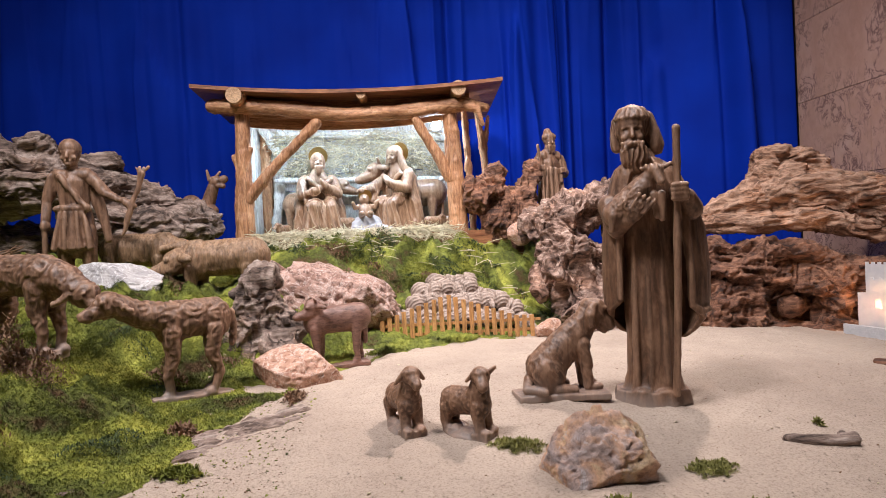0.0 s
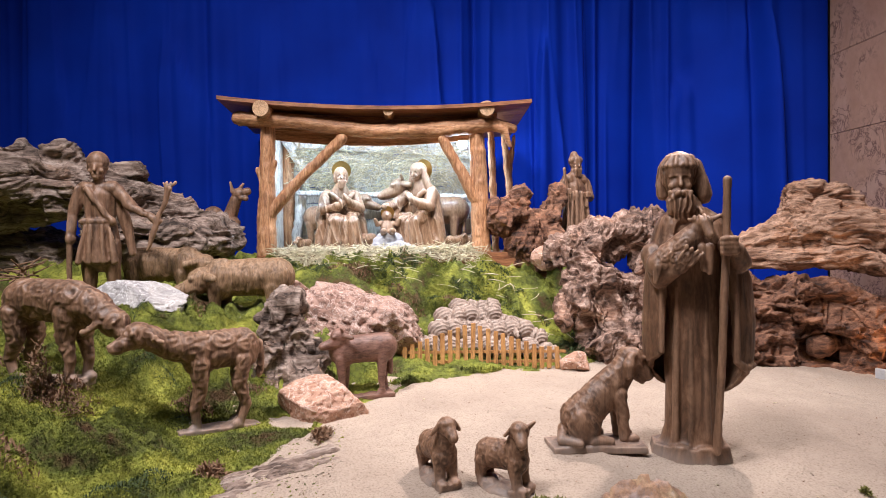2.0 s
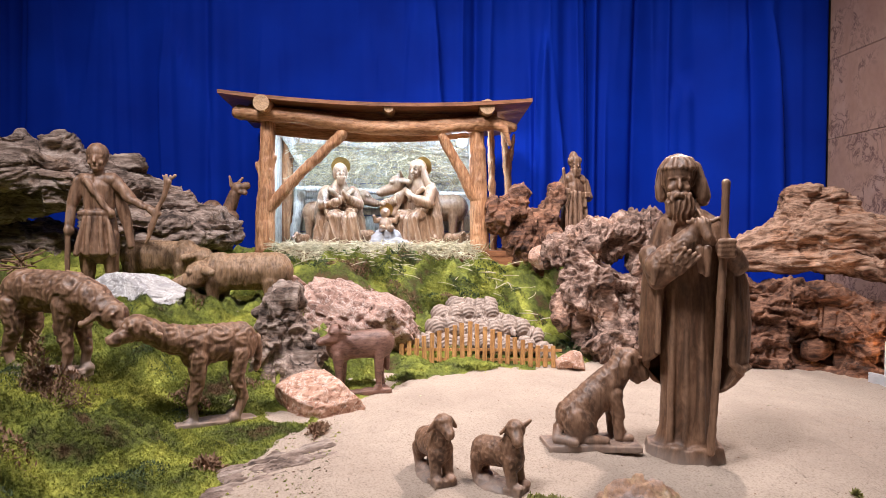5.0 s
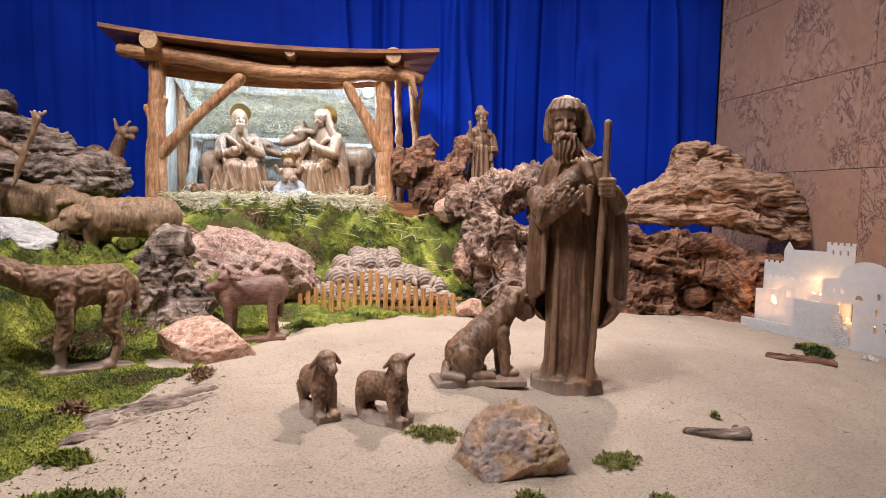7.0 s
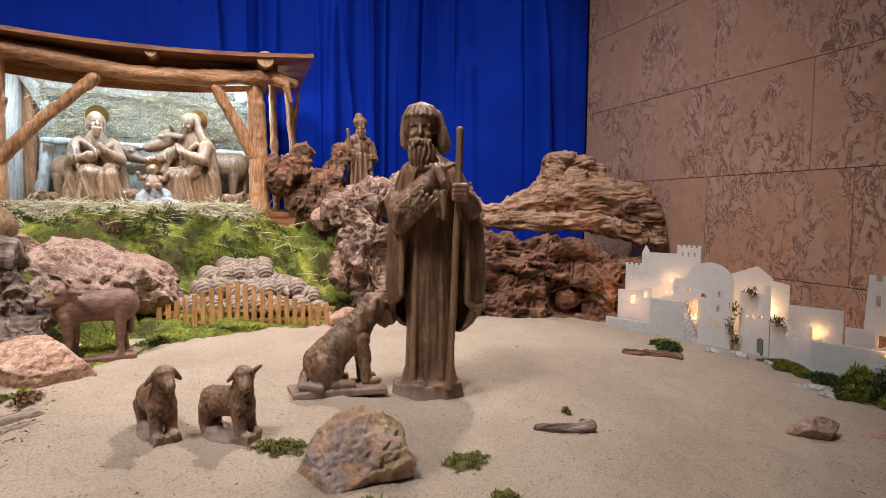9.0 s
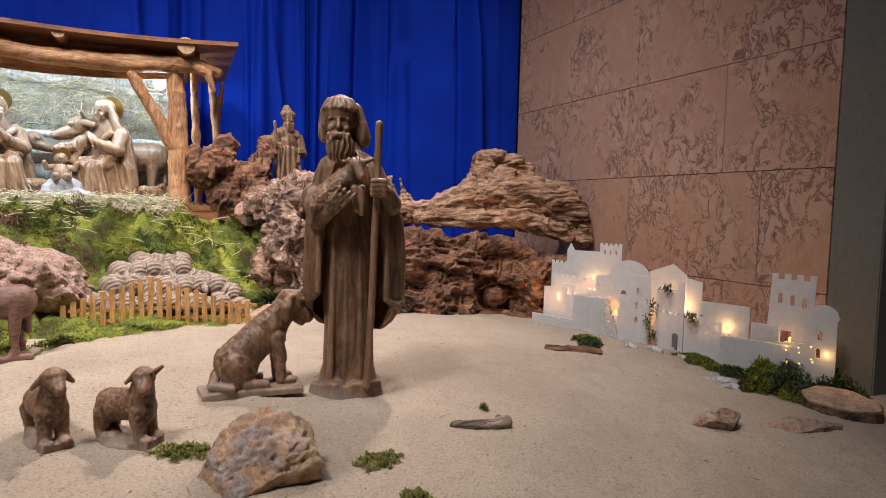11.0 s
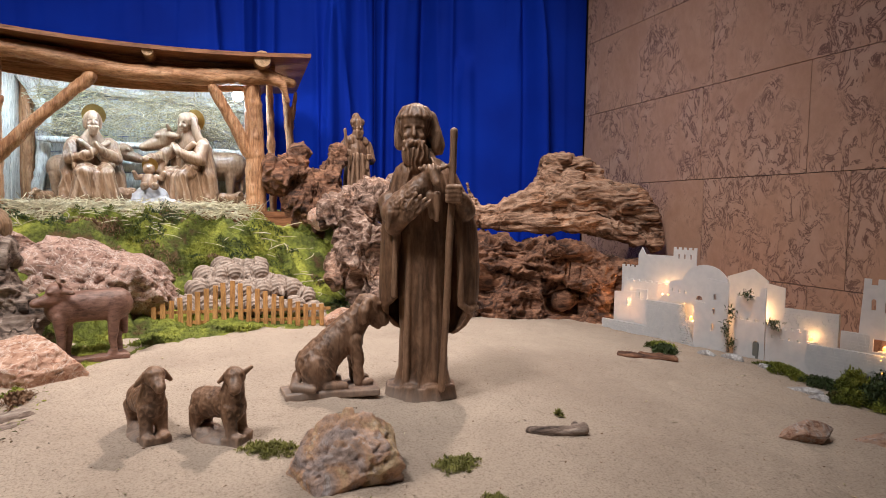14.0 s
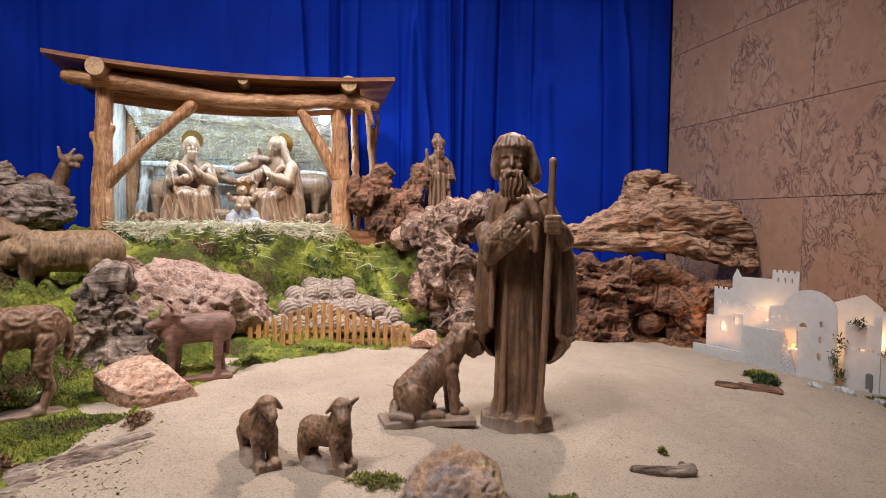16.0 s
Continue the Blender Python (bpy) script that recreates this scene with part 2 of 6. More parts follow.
def build_sand(t, p):
    v = coords(t)
    a = node(t, "ShaderNodeTexNoise", Scale=2.2, Detail=5.0, Roughness=0.6)
    b = node(t, "ShaderNodeTexNoise", Scale=190.0, Detail=4.0, Roughness=0.7)
    k = node(t, "ShaderNodeTexNoise", Scale=45.0, Detail=4.0, Roughness=0.65)
    d = node(t, "ShaderNodeTexVoronoi", Scale=75.0)
    for n in (a, b, k, d):
        t.links.new(v, n.inputs["Vector"])
    c = ramp(t, a.outputs["Fac"], [(0.35, (0.37, 0.288, 0.225)), (0.65, (0.47, 0.375, 0.295))])
    g = ramp(t, b.outputs["Fac"], [(0.33, (0.55, 0.51, 0.47)), (0.48, (1, 1, 1)), (0.68, (1.15, 1.15, 1.15))])
    c = blend(t, 0.8, c, g, "MULTIPLY")
    t.links.new(c, p.inputs["Base Color"])
    p.inputs["Roughness"].default_value = 0.95
    mixh = t.nodes.new("ShaderNodeMath")
    mixh.operation = "MULTIPLY_ADD"
    t.links.new(k.outputs["Fac"], mixh.inputs[0])
    mixh.inputs[1].default_value = 1.5
    t.links.new(b.outputs["Fac"], mixh.inputs[2])
    relief(t, p, mixh.outputs[0], 0.75, 0.004)


sand = material("sand", build_sand)


def build_moss(t, p):
    a = node(t, "ShaderNodeTexNoise", Scale=5.0, Detail=5.0, Roughness=0.65)
    b = node(t, "ShaderNodeTexNoise", Scale=90.0, Detail=4.0, Roughness=0.7)
    for n in (a, b):
        t.links.new(coords(t), n.inputs["Vector"])
    c = ramp(t, a.outputs["Fac"], [(0.34, (0.12, 0.065, 0.025)), (0.41, (0.09, 0.105, 0.016)), (0.50, (0.22, 0.245, 0.034)), (0.62, (0.44, 0.44, 0.07))])
    g = ramp(t, b.outputs["Fac"], [(0.3, (0.4, 0.4, 0.35)), (0.55, (1, 1, 1))])
    c = blend(t, 0.8, c, g, "MULTIPLY")
    t.links.new(c, p.inputs["Base Color"])
    p.inputs["Roughness"].default_value = 0.9
    relief(t, p, b.outputs["Fac"], 1.0, 0.01)


moss_green = material("moss_green", build_moss)


def build_curtain(t, p):
    a = node(t, "ShaderNodeTexNoise", Scale=700.0, Detail=2.0)
    b = node(t, "ShaderNodeTexNoise", Scale=3.0, Detail=4.0)
    for n in (a, b):
        t.links.new(coords(t), n.inputs["Vector"])
    c = ramp(t, b.outputs["Fac"], [(0.3, (0.0015, 0.018, 0.26)), (0.7, (0.002, 0.026, 0.34))])
    t.links.new(c, p.inputs["Base Color"])
    p.inputs["Roughness"].default_value = 0.8
    p.inputs["Specular IOR Level"].default_value = 0.1
    relief(t, p, a.outputs["Fac"], 0.2, 0.001)


blue_cloth = material("blue_cloth", build_curtain)


def build_marble(t, p):
    info = t.nodes.new("ShaderNodeObjectInfo")
    add = t.nodes.new("ShaderNodeVectorMath")
    add.operation = "MULTIPLY_ADD"
    comb = t.nodes.new("ShaderNodeCombineXYZ")
    for k in range(3):
        t.links.new(info.outputs["Random"], comb.inputs[k])
    t.links.new(comb.outputs[0], add.inputs[0])
    add.inputs[1].default_value = (7.0, 5.0, 9.0)
    geo = t.nodes.new("ShaderNodeNewGeometry")
    t.links.new(geo.outputs["Position"], add.inputs[2])
    turn = t.nodes.new("ShaderNodeMapping")
    turn.inputs["Rotation"].default_value = (radians(28), 0, 0)
    turn.inputs["Scale"].default_value = (1, 1.15, 0.85)
    t.links.new(add.outputs[0], turn.inputs["Vector"])
    zone = node(t, "ShaderNodeTexNoise", Scale=3.4, Detail=4.0, Roughness=0.6, Distortion=0.5)
    fine = node(t, "ShaderNodeTexNoise", Scale=26.0, Detail=8.0, Roughness=0.72)
    vein = node(t, "ShaderNodeTexNoise", Scale=13.0, Detail=10.0, Roughness=0.7, Distortion=0.8)
    for n in (zone, fine, vein):
        t.links.new(turn.outputs["Vector"], n.inputs["Vector"])
    c = ramp(t, zone.outputs["Fac"], [(0.3, (0.47, 0.27, 0.185)), (0.5, (0.54, 0.33, 0.24)), (0.66, (0.57, 0.37, 0.285))])
    c = blend(t, 0.35, c, ramp(t, fine.outputs["Fac"], [(0.3, (0.6, 0.55, 0.52)), (0.65, (1, 1, 1))]), "MULTIPLY")
    lines = ramp(t, vein.outputs["Fac"], [(0.465, (0, 0, 0)), (0.49, (0.95, 0.95, 0.95)), (0.506, (0.95, 0.95, 0.95)), (0.535, (0, 0, 0))])
    where = ramp(t, zone.outputs["Fac"], [(0.43, (0.06, 0.06, 0.06)), (0.53, (1, 1, 1))])
    c = blend(t, blend(t, 1.0, lines, where, "MULTIPLY"), c, (0.15, 0.07, 0.055))
    t.links.new(c, p.inputs["Base Color"])
    p.inputs["Roughness"].default_value = 0.42
    relief(t, p, vein.outputs["Fac"], 0.1, 0.001)


marble = material("marble", build_marble)


def plain(name, colour, rough=0.7, metal=0.0, scale=30.0, spread=0.12, bump=0.1):
    def build(t, p):
        a = node(t, "ShaderNodeTexNoise", Scale=scale, Detail=5.0, Roughness=0.6)
        t.links.new(coords(t), a.inputs["Vector"])
        c = ramp(t, a.outputs["Fac"], [(0.3, tuple(x * (1 - spread) for x in colour)), (0.7, tuple(min(1, x * (1 + spread)) for x in colour))])
        t.links.new(c, p.inputs["Base Color"])
        p.inputs["Roughness"].default_value, p.inputs["Metallic"].default_value = rough, metal
        relief(t, p, a.outputs["Fac"], bump, 0.002)
    return material(name, build)


grey_stone = plain("grey_stone", (0.16, 0.16, 0.145), 0.6, 0, 60)
dark_joint = plain("dark_joint", (0.05, 0.03, 0.025), 0.9)
plaster = plain("plaster", (0.30, 0.28, 0.26), 0.9, 0, 4)
dark_board = plain("dark_board", (0.03, 0.028, 0.028), 0.6)
gilt = plain("gilt", (0.55, 0.36, 0.12), 0.3, 1.0, 80)
straw_yellow = plain("straw_yellow", (0.58, 0.50, 0.33), 0.7, 0, 40, 0.35)
dry_twig = plain("dry_twig", (0.22, 0.125, 0.07), 0.8, 0, 60, 0.3)
moss_bright = plain("moss_bright", (0.20, 0.19, 0.05), 0.9, 0, 60, 0.4)
fern_green = plain("fern_green", (0.05, 0.075, 0.02), 0.7, 0, 60, 0.4)


def shining(name, colour, strength):
    def build(t, p):
        p.inputs["Base Color"].default_value = (*colour, 1)
        p.inputs["Emission Color"].default_value = (*colour, 1)
        p.inputs["Emission Strength"].default_value = strength
    return material(name, build)


led_white = shining("led_white", (0.85, 0.95, 1.0), 20)
led_warm = shining("led_warm", (1.0, 0.42, 0.08), 4)


# ---------- mesh tools ----------
def mesh_object(name, verts, faces, mat, smooth=True, parent=None, label=""):
    me = bpy.data.meshes.new(name)
    me.from_pydata([tuple(v) for v in verts] if not isinstance(verts, list) else verts, [], faces if isinstance(faces, list) else faces.tolist())
    me.materials.append(mat)
    if smooth:
        me.shade_smooth()
    ob = new(name, me)
    if parent:
        ob.parent = parent
    if label:
        ob["label"] = label
    return ob


def fast_mesh(name, verts, tris, mat, smooth=False):
    """A large mesh of triangles or quads straight from arrays."""
    n = tris.shape[1]
    me = bpy.data.meshes.new(name)
    me.vertices.add(len(verts))
    me.vertices.foreach_set("co", np.ascontiguousarray(verts, np.float32).ravel())
    me.loops.add(tris.size)
    me.loops.foreach_set("vertex_index", np.ascontiguousarray(tris, np.int32).ravel())
    me.polygons.add(len(tris))
    me.polygons.foreach_set("loop_start", np.arange(0, tris.size, n, dtype=np.int32))
    me.update(calc_edges=True)
    me.materials.append(mat)
    if smooth:
        me.shade_smooth()
    return new(name, me)


def part(name, bm, mat, parent=None, label="", smooth=False):
    me = bpy.data.meshes.new(name)
    bmesh.ops.recalc_face_normals(bm, faces=bm.faces)
    bm.to_mesh(me)
    bm.free()
    me.materials.append(mat)
    if smooth:
        me.shade_smooth()
    ob = new(name, me)
    if parent:
        ob.parent = parent
    if label:
        ob["label"] = label
    return ob


def box(bm, centre, size, turn=None, bevel=0.0):
    m = Matrix.Translation(centre) @ (turn if turn else Matrix()) @ Matrix.Diagonal((*size, 1))
    got = bmesh.ops.create_cube(bm, size=1, matrix=m)
    if bevel:
        edges = {e for v in got["verts"] for e in v.link_edges}
        bmesh.ops.bevel(bm, geom=list(edges), offset=bevel, segments=2, affect="EDGES")
    return bm


BALL = bmesh.new()
bmesh.ops.create_icosphere(BALL, subdivisions=3, radius=1)
BALL_V = np.array([v.co for v in BALL.verts])
BALL_F = [[v.index for v in f.verts] for f in BALL.faces]
BALL.free()


def E(c, r, rot=(0, 0, 0)):
    """An ellipsoid: centre, radii, turn in degrees."""
    m = np.array(Euler([radians(a) for a in rot]).to_matrix())
    return (BALL_V * np.array(r)) @ m.T + np.array(c), BALL_F


def C(a, b, ra, rb=None, flat=1.0):
    """A rounded limb from a to b with the radii ra and rb; flat squeezes it front to back."""
    rb = ra if rb is None else rb
    a, b = np.array(a, float), np.array(b, float)
    way = b - a
    long = max(np.linalg.norm(way), 1e-6)
    w = way / long
    u = np.cross(w, (0, 1, 0) if abs(w[1]) < 0.9 else (1, 0, 0))
    u /= np.linalg.norm(u)
    v = np.cross(w, u)
    V = BALL_V
    up = V[:, 2] > 0
    base = np.where(up[:, None], b, a)
    rad = np.where(up, rb, ra)[:, None]
    return base + rad * (V[:, :1] * u + V[:, 1:2] * v * flat + V[:, 2:] * w), BALL_F


def B(c, s, rot=(0, 0, 0)):
    """A block: centre, size, turn."""
    m = np.array(Euler([radians(a) for a in rot]).to_matrix())
    k = np.array([(x, y, z) for x in (-0.5, 0.5) for y in (-0.5, 0.5) for z in (-0.5, 0.5)])
    f = [[0, 1, 3, 2], [4, 6, 7, 5], [0, 4, 5, 1], [2, 3, 7, 6], [0, 2, 6, 4], [1, 5, 7, 3]]
    return (k * np.array(s)) @ m.T + np.array(c), f


def loft(rings, n=36):
    """A closed body through level ovals given as (x, y, z, half width, half depth)."""
    a = np.arange(n) * 2 * np.pi / n
    v = np.vstack([np.stack([x + rx * np.cos(a), y + ry * np.sin(a), np.full(n, z)], 1) for x, y, z, rx, ry in rings])
    f = [[k * n + i, k * n + (i + 1) % n, (k + 1) * n + (i + 1) % n, (k + 1) * n + i] for k in range(len(rings) - 1) for i in range(n)]
    last = (len(rings) - 1) * n
    return v, f + [list(range(n - 1, -1, -1)), list(range(last, last + n))]


def shell(rings, thick, n=40):
    """A hanging cloth open at the front: ovals (x, y, z, half width, half depth, front edge right, front edge left), the edges in degrees past the sides."""
    v = []
    for x, y, z, rx, ry, right, left in rings:
        a = np.radians(np.linspace(-right, 180 + left, n))
        out = np.stack([x + rx * np.cos(a), y + ry * np.sin(a), np.full(n, z)], 1)
        inner = np.stack([x + (rx - thick) * np.cos(a), y + (ry - thick) * np.sin(a), np.full(n, z)], 1)
        v += [out, inner[::-1]]
    m = 2 * n
    f = [[k * m + i, k * m + (i + 1) % m, (k + 1) * m + (i + 1) % m, (k + 1) * m + i] for k in range(len(rings) - 1) for i in range(m)]
    last = (len(rings) - 1) * m
    for base, turn in ((0, 1), (last, -1)):
        f += [[base + i, base + i + 1, base + m - 2 - i, base + m - 1 - i][::turn] for i in range(n - 1)]
    return np.vstack(v), f


def chain(points, flat=1.0):
    """A limb through points given as (x, y, z, radius)."""
    return [C(p[:3], q[:3], p[3], q[3], flat) for p, q in zip(points, points[1:])]


def fused(prims, voxel, smooth, carve=None):
    """One closed skin over the pieces, smoothed and carved; carve takes places and normals and gives a depth."""
    verts, faces, n = [], [], 0
    for v, f in prims:
        verts.append(v)
        faces += [[i + n for i in q] for q in f]
        n += len(v)
    me = bpy.data.meshes.new("rough")
    me.from_pydata(np.vstack(verts).tolist(), [], faces)
    ob = new("rough", me)
    r = ob.modifiers.new("skin", "REMESH")
    r.mode, r.voxel_size = "VOXEL", voxel
    if smooth:
        s = ob.modifiers.new("soft", "SMOOTH")
        s.factor, s.iterations = 0.5, smooth
    got = bpy.data.meshes.new_from_object(ob.evaluated_get(bpy.context.evaluated_depsgraph_get()))
    bpy.data.objects.remove(ob)
    bpy.data.meshes.remove(me)
    if carve:
        co, no = np.empty(len(got.vertices) * 3, np.float32), np.empty(len(got.vertices) * 3, np.float32)
        got.vertices.foreach_get("co", co)
        got.vertices.foreach_get("normal", no)
        co, no = co.reshape(-1, 3).astype(float), no.reshape(-1, 3).astype(float)
        co += no * carve(co, no)[:, None]
        got.vertices.foreach_set("co", co.astype(np.float32).ravel())
        got.update()
    got.shade_smooth()
    return got


def sculpt(name, prims, mat, place, voxel=0.005, smooth=4, carve=None, scale=1.0, label="", category="", group=""):
    me = fused(prims, voxel, smooth, carve)
    me.materials.append(mat)
    me.name = name
    ob = new(name, me)
    ob.matrix_world = pose(*place) @ Matrix.Scale(scale, 4)
    return tagged(ob, label, category, group)


# ---------- setting ----------
BORDER = [(-0.72, -0.6), (-0.66, 0.6), (-0.60, 1.1), (-0.44, 1.5), (-0.24, 1.98), (-0.08, 2.17), (0.26, 2.30), (0.58, 2.46), (0.95, 2.72), (1.3, 2.95), (1.4, 4.2)]


def into_moss(x, y):
    """How far a place lies inside the moss bank (negative: out on the sand)."""
    d = np.full(x.shape, 9.0)
    inside = np.zeros(x.shape, bool)
    loop = BORDER + [(-4.5, 4.2), (-4.5, -0.6)]
    for k, (a, b) in enumerate(zip(loop, loop[1:] + loop[:1])):
        ax, ay, bx, by = *a, *b
        cross = (ay > y) != (by > y)
        with np.errstate(divide="ignore", invalid="ignore"):
            xi = (bx - ax) * (y - ay) / (by - ay if by != ay else 1e-9) + ax
        inside ^= cross & (x < xi)
        if k < len(BORDER) - 1:
            t = np.clip(((x - ax) * (bx - ax) + (y - ay) * (by - ay)) / ((bx - ax) ** 2 + (by - ay) ** 2), 0, 1)
            d = np.minimum(d, np.hypot(x - ax - t * (bx - ax), y - ay - t * (by - ay)))
    return np.where(inside, d, -d)


def flat3(x, y, s):
    return np.stack([x * s, y * s, np.zeros_like(x)], 1)


def base_height(x, y):
    """The sand and the hill under the moss."""
    d = into_moss(x, y)
    z = 0.075 * (np.minimum(y, 1.7) - 1.7) - 0.05 * np.maximum(x - 0.3, 0)
    z = np.maximum(z, -0.22)
    hill = smooth_step(0.15, 0.75, d) * (0.165 + 0.09 * smooth_step(1.6, 2.3, y) + 0.10 * smooth_step(2.4, 3.0, y))
    return z * (1 - smooth_step(0, 0.5, d)) + hill


def sand_height(x, y):
    z = base_height(x, y)
    z += 0.009 * fbm(flat3(x, y, 3.5), 3) + 0.0055 * fbm(flat3(x, y, 20), 3) + 0.0022 * fbm(flat3(x, y, 75), 2)
    z += 0.03 * np.exp(-((x - 1.35) ** 2 / 0.06 + (y - 2.35) ** 2 / 0.02))
    return z


def cells(q):
    """Distance to the nearest of scattered points, one to a unit cell."""
    cell = np.floor(q).astype(np.int64)
    best = np.full(len(q), 9.0)
    for a in (-1, 0, 1):
        for b in (-1, 0, 1):
            for d in (-1, 0, 1):
                i, j, k = cell[:, 0] + a, cell[:, 1] + b, cell[:, 2] + d
                mid = np.stack([i + hash3(i, j, k), j + hash3(i + 71, j, k), k + hash3(i, j + 37, k)], 1)
                best = np.minimum(best, np.linalg.norm(q - mid, axis=1))
    return best


def moss_thick(x, y):
    d = into_moss(x, y) + 0.07 * fbm(flat3(x, y, 9), 3)
    t = 0.022 * smooth_step(0.0, 0.10, d) - 0.03 * smooth_step(0.02, -0.06, d)
    pillow = np.abs(fbm(flat3(x, y, 6.5), 3))
    t += 0.105 * smooth_step(0.10, 0.4, d) * (0.36 - 1.8 * pillow) + 0.014 * smooth_step(0.03, 0.2, d) * (0.4 - 2 * np.abs(value_noise(flat3(x, y, 17))))
    t += 0.010 * fbm(flat3(x, y, 30), 2) * smooth_step(0.0, 0.08, d)
    bare = smooth_step(0.05, 0.35, fbm(flat3(x + 3, y, 5.0), 3)) * smooth_step(0.30, 0.05, d)
    t = np.maximum(t, 0.004 * smooth_step(0.08, 0.16, d) - 9 * (d < 0.08))
    hump = cells(np.stack([x * 8 + 0.5 * value_noise(flat3(x, y, 12)), y * 10 + 0.5 * value_noise(flat3(x + 5, y, 12)), 0 * x + 0.5], 1))
    t += 0.034 * smooth_step(0.08, 0.2, d) * np.clip(1 - (hump / 0.62) ** 2, 0, 1)
    for cx, cy, rad, deep in ((-0.63, 1.68, 0.15, 0.09), (-1.03, 1.64, 0.15, 0.06)):
        t -= np.clip(np.minimum(deep * np.exp(-((x - cx) ** 2 + (y - cy) ** 2) / rad ** 2), t - 0.006), 0, 1)
    return t - 0.03 * bare * smooth_step(0.02, 0.06, d)


def sheet(name, x0, x1, y0, y1, step, height, mat, keep=None):
    xs, ys = np.arange(x0, x1 + step / 2, step), np.arange(y0, y1 + step / 2, step)
    gx, gy = np.meshgrid(xs, ys)
    x, y = gx.ravel(), gy.ravel()
    v = np.stack([x, y, height(x, y)], 1)
    n, m = len(xs), len(ys)
    i = (np.arange(m - 1)[:, None] * n + np.arange(n - 1)[None, :]).ravel()
    q = np.stack([i, i + 1, i + n + 1, i + n], 1)
    if keep is not None:
        ok = keep(x, y)
        q = q[ok[q].any(1)]
        used = np.unique(q)
        index = np.zeros(len(v), int)
        index[used] = np.arange(len(used))
        v, q = v[used], index[q]
    return fast_mesh(name, v, q, mat, True)


ground = tagged(sheet("ground", -3.0, 3.0, 0.0, 4.2, 0.01, sand_height, sand), "pale pinkish sand spread over the display", "sand", kind="structure")
moss_bank = tagged(sheet("moss", -2.6, 1.5, 0.5, 3.7, 0.01, lambda x, y: base_height(x, y) + moss_thick(x, y), moss_green,
                         lambda x, y: moss_thick(x, y) > -0.012), "green cushion moss covering the bank", "moss", kind="stuff")


def tuft_blades(name, x, y, z, size, mat, rng, flatness=0.8):
    """Many small pointed leaves, one to a place."""
    n = len(x)
    yaw, lean = rng.uniform(0, 2 * np.pi, n), rng.uniform(0.2, 1.2, n) * flatness
    long = size * rng.uniform(0.6, 1.4, n)
    way = np.stack([np.cos(yaw) * np.sin(lean), np.sin(yaw) * np.sin(lean), np.cos(lean)], 1)
    side = np.stack([-np.sin(yaw), np.cos(yaw), np.zeros(n)], 1) * (long * 0.14)[:, None]
    root = np.stack([x, y, z], 1)
    mid = root + way * (long * 0.55)[:, None]
    tip = root + way * long[:, None] - np.array([0, 0, 1.0]) * (long * 0.25 * lean)[:, None]
    v = np.stack([root, mid + side, tip, mid - side], 1).reshape(-1, 3)
    q = np.arange(4 * n).reshape(-1, 4)
    return fast_mesh(name, v, q, mat)


rng = np.random.default_rng(5)


def moss_leaves(name, count, x0, x1, y0, y1, size):
    x, y = rng.uniform(x0, x1, count), rng.uniform(y0, y1, count)
    t = moss_thick(x, y)
    ok = t > 0.0
    x, y, t = x[ok], y[ok], t[ok]
    return tagged(tuft_blades(name, x, y, base_height(x, y) + t - 0.002, size, moss_green, rng, 0.95), "fine green moss leaves", "moss", kind="stuff")


moss_leaves("moss_leaves", 330000, -1.6, -0.2, 0.9, 2.3, 0.0075)
moss_leaves("moss_leaves", 170000, -1.9, 1.3, 2.1, 3.3, 0.008)


def drape(x):
    """The line on which the curtain hangs, and its folds."""
    line = 3.80 - 0.45 * smooth_step(1.3, 2.22, x)
    return line


def build_curtain_cloth():
    xs = np.arange(-4.0, 2.245, 0.009)
    zs = np.linspace(-0.4, 4.2, 60)
    gx, gz = np.meshgrid(xs, zs)
    x, z = gx.ravel(), gz.ravel()
    warp = x + 0.05 * value_noise(np.stack([x * 1.3, z * 0.5, z * 0], 1))
    fold = value_noise(np.stack([warp * 5.2, z * 0.22, z * 0 + 4], 1))
    fine = value_noise(np.stack([warp * 11.0, z * 0.25, z * 0 + 9], 1))
    calm = (0.45 + 0.75 * smooth_step(-0.5, 0.6, x)) * (1 - 0.85 * smooth_step(1.95, 2.2, x))
    y = drape(x) + calm * (0.075 * fold + 0.05 * np.abs(fine) * np.sign(fold + 0.3))
    sway = x + 0.02 * value_noise(np.stack([z * 0.8, z * 0, z * 0 + 2], 1))
    for c, wide, deep in ((1.01, 0.018, 0.09), (1.33, 0.03, 0.05), (1.88, 0.028, 0.07), (0.30, 0.03, 0.05), (-1.35, 0.03, 0.03)):
        y += deep * np.exp(-((sway - c) / wide) ** 2) - 0.5 * deep * np.exp(-((sway - c - 2.2 * wide) / (1.6 * wide)) ** 2)
    n, m = len(xs), len(zs)
    i = (np.arange(m - 1)[:, None] * n + np.arange(n - 1)[None, :]).ravel()
    ob = fast_mesh("curtain", np.stack([x, y, z], 1), np.stack([i, i + 1, i + n + 1, i + n], 1), blue_cloth, True)
    s = ob.modifiers.new("cloth", "SOLIDIFY")
    s.thickness = 0.003
    return tagged(ob, "deep blue cloth curtain hanging in soft folds behind the stable", "curtain")


build_curtain_cloth()

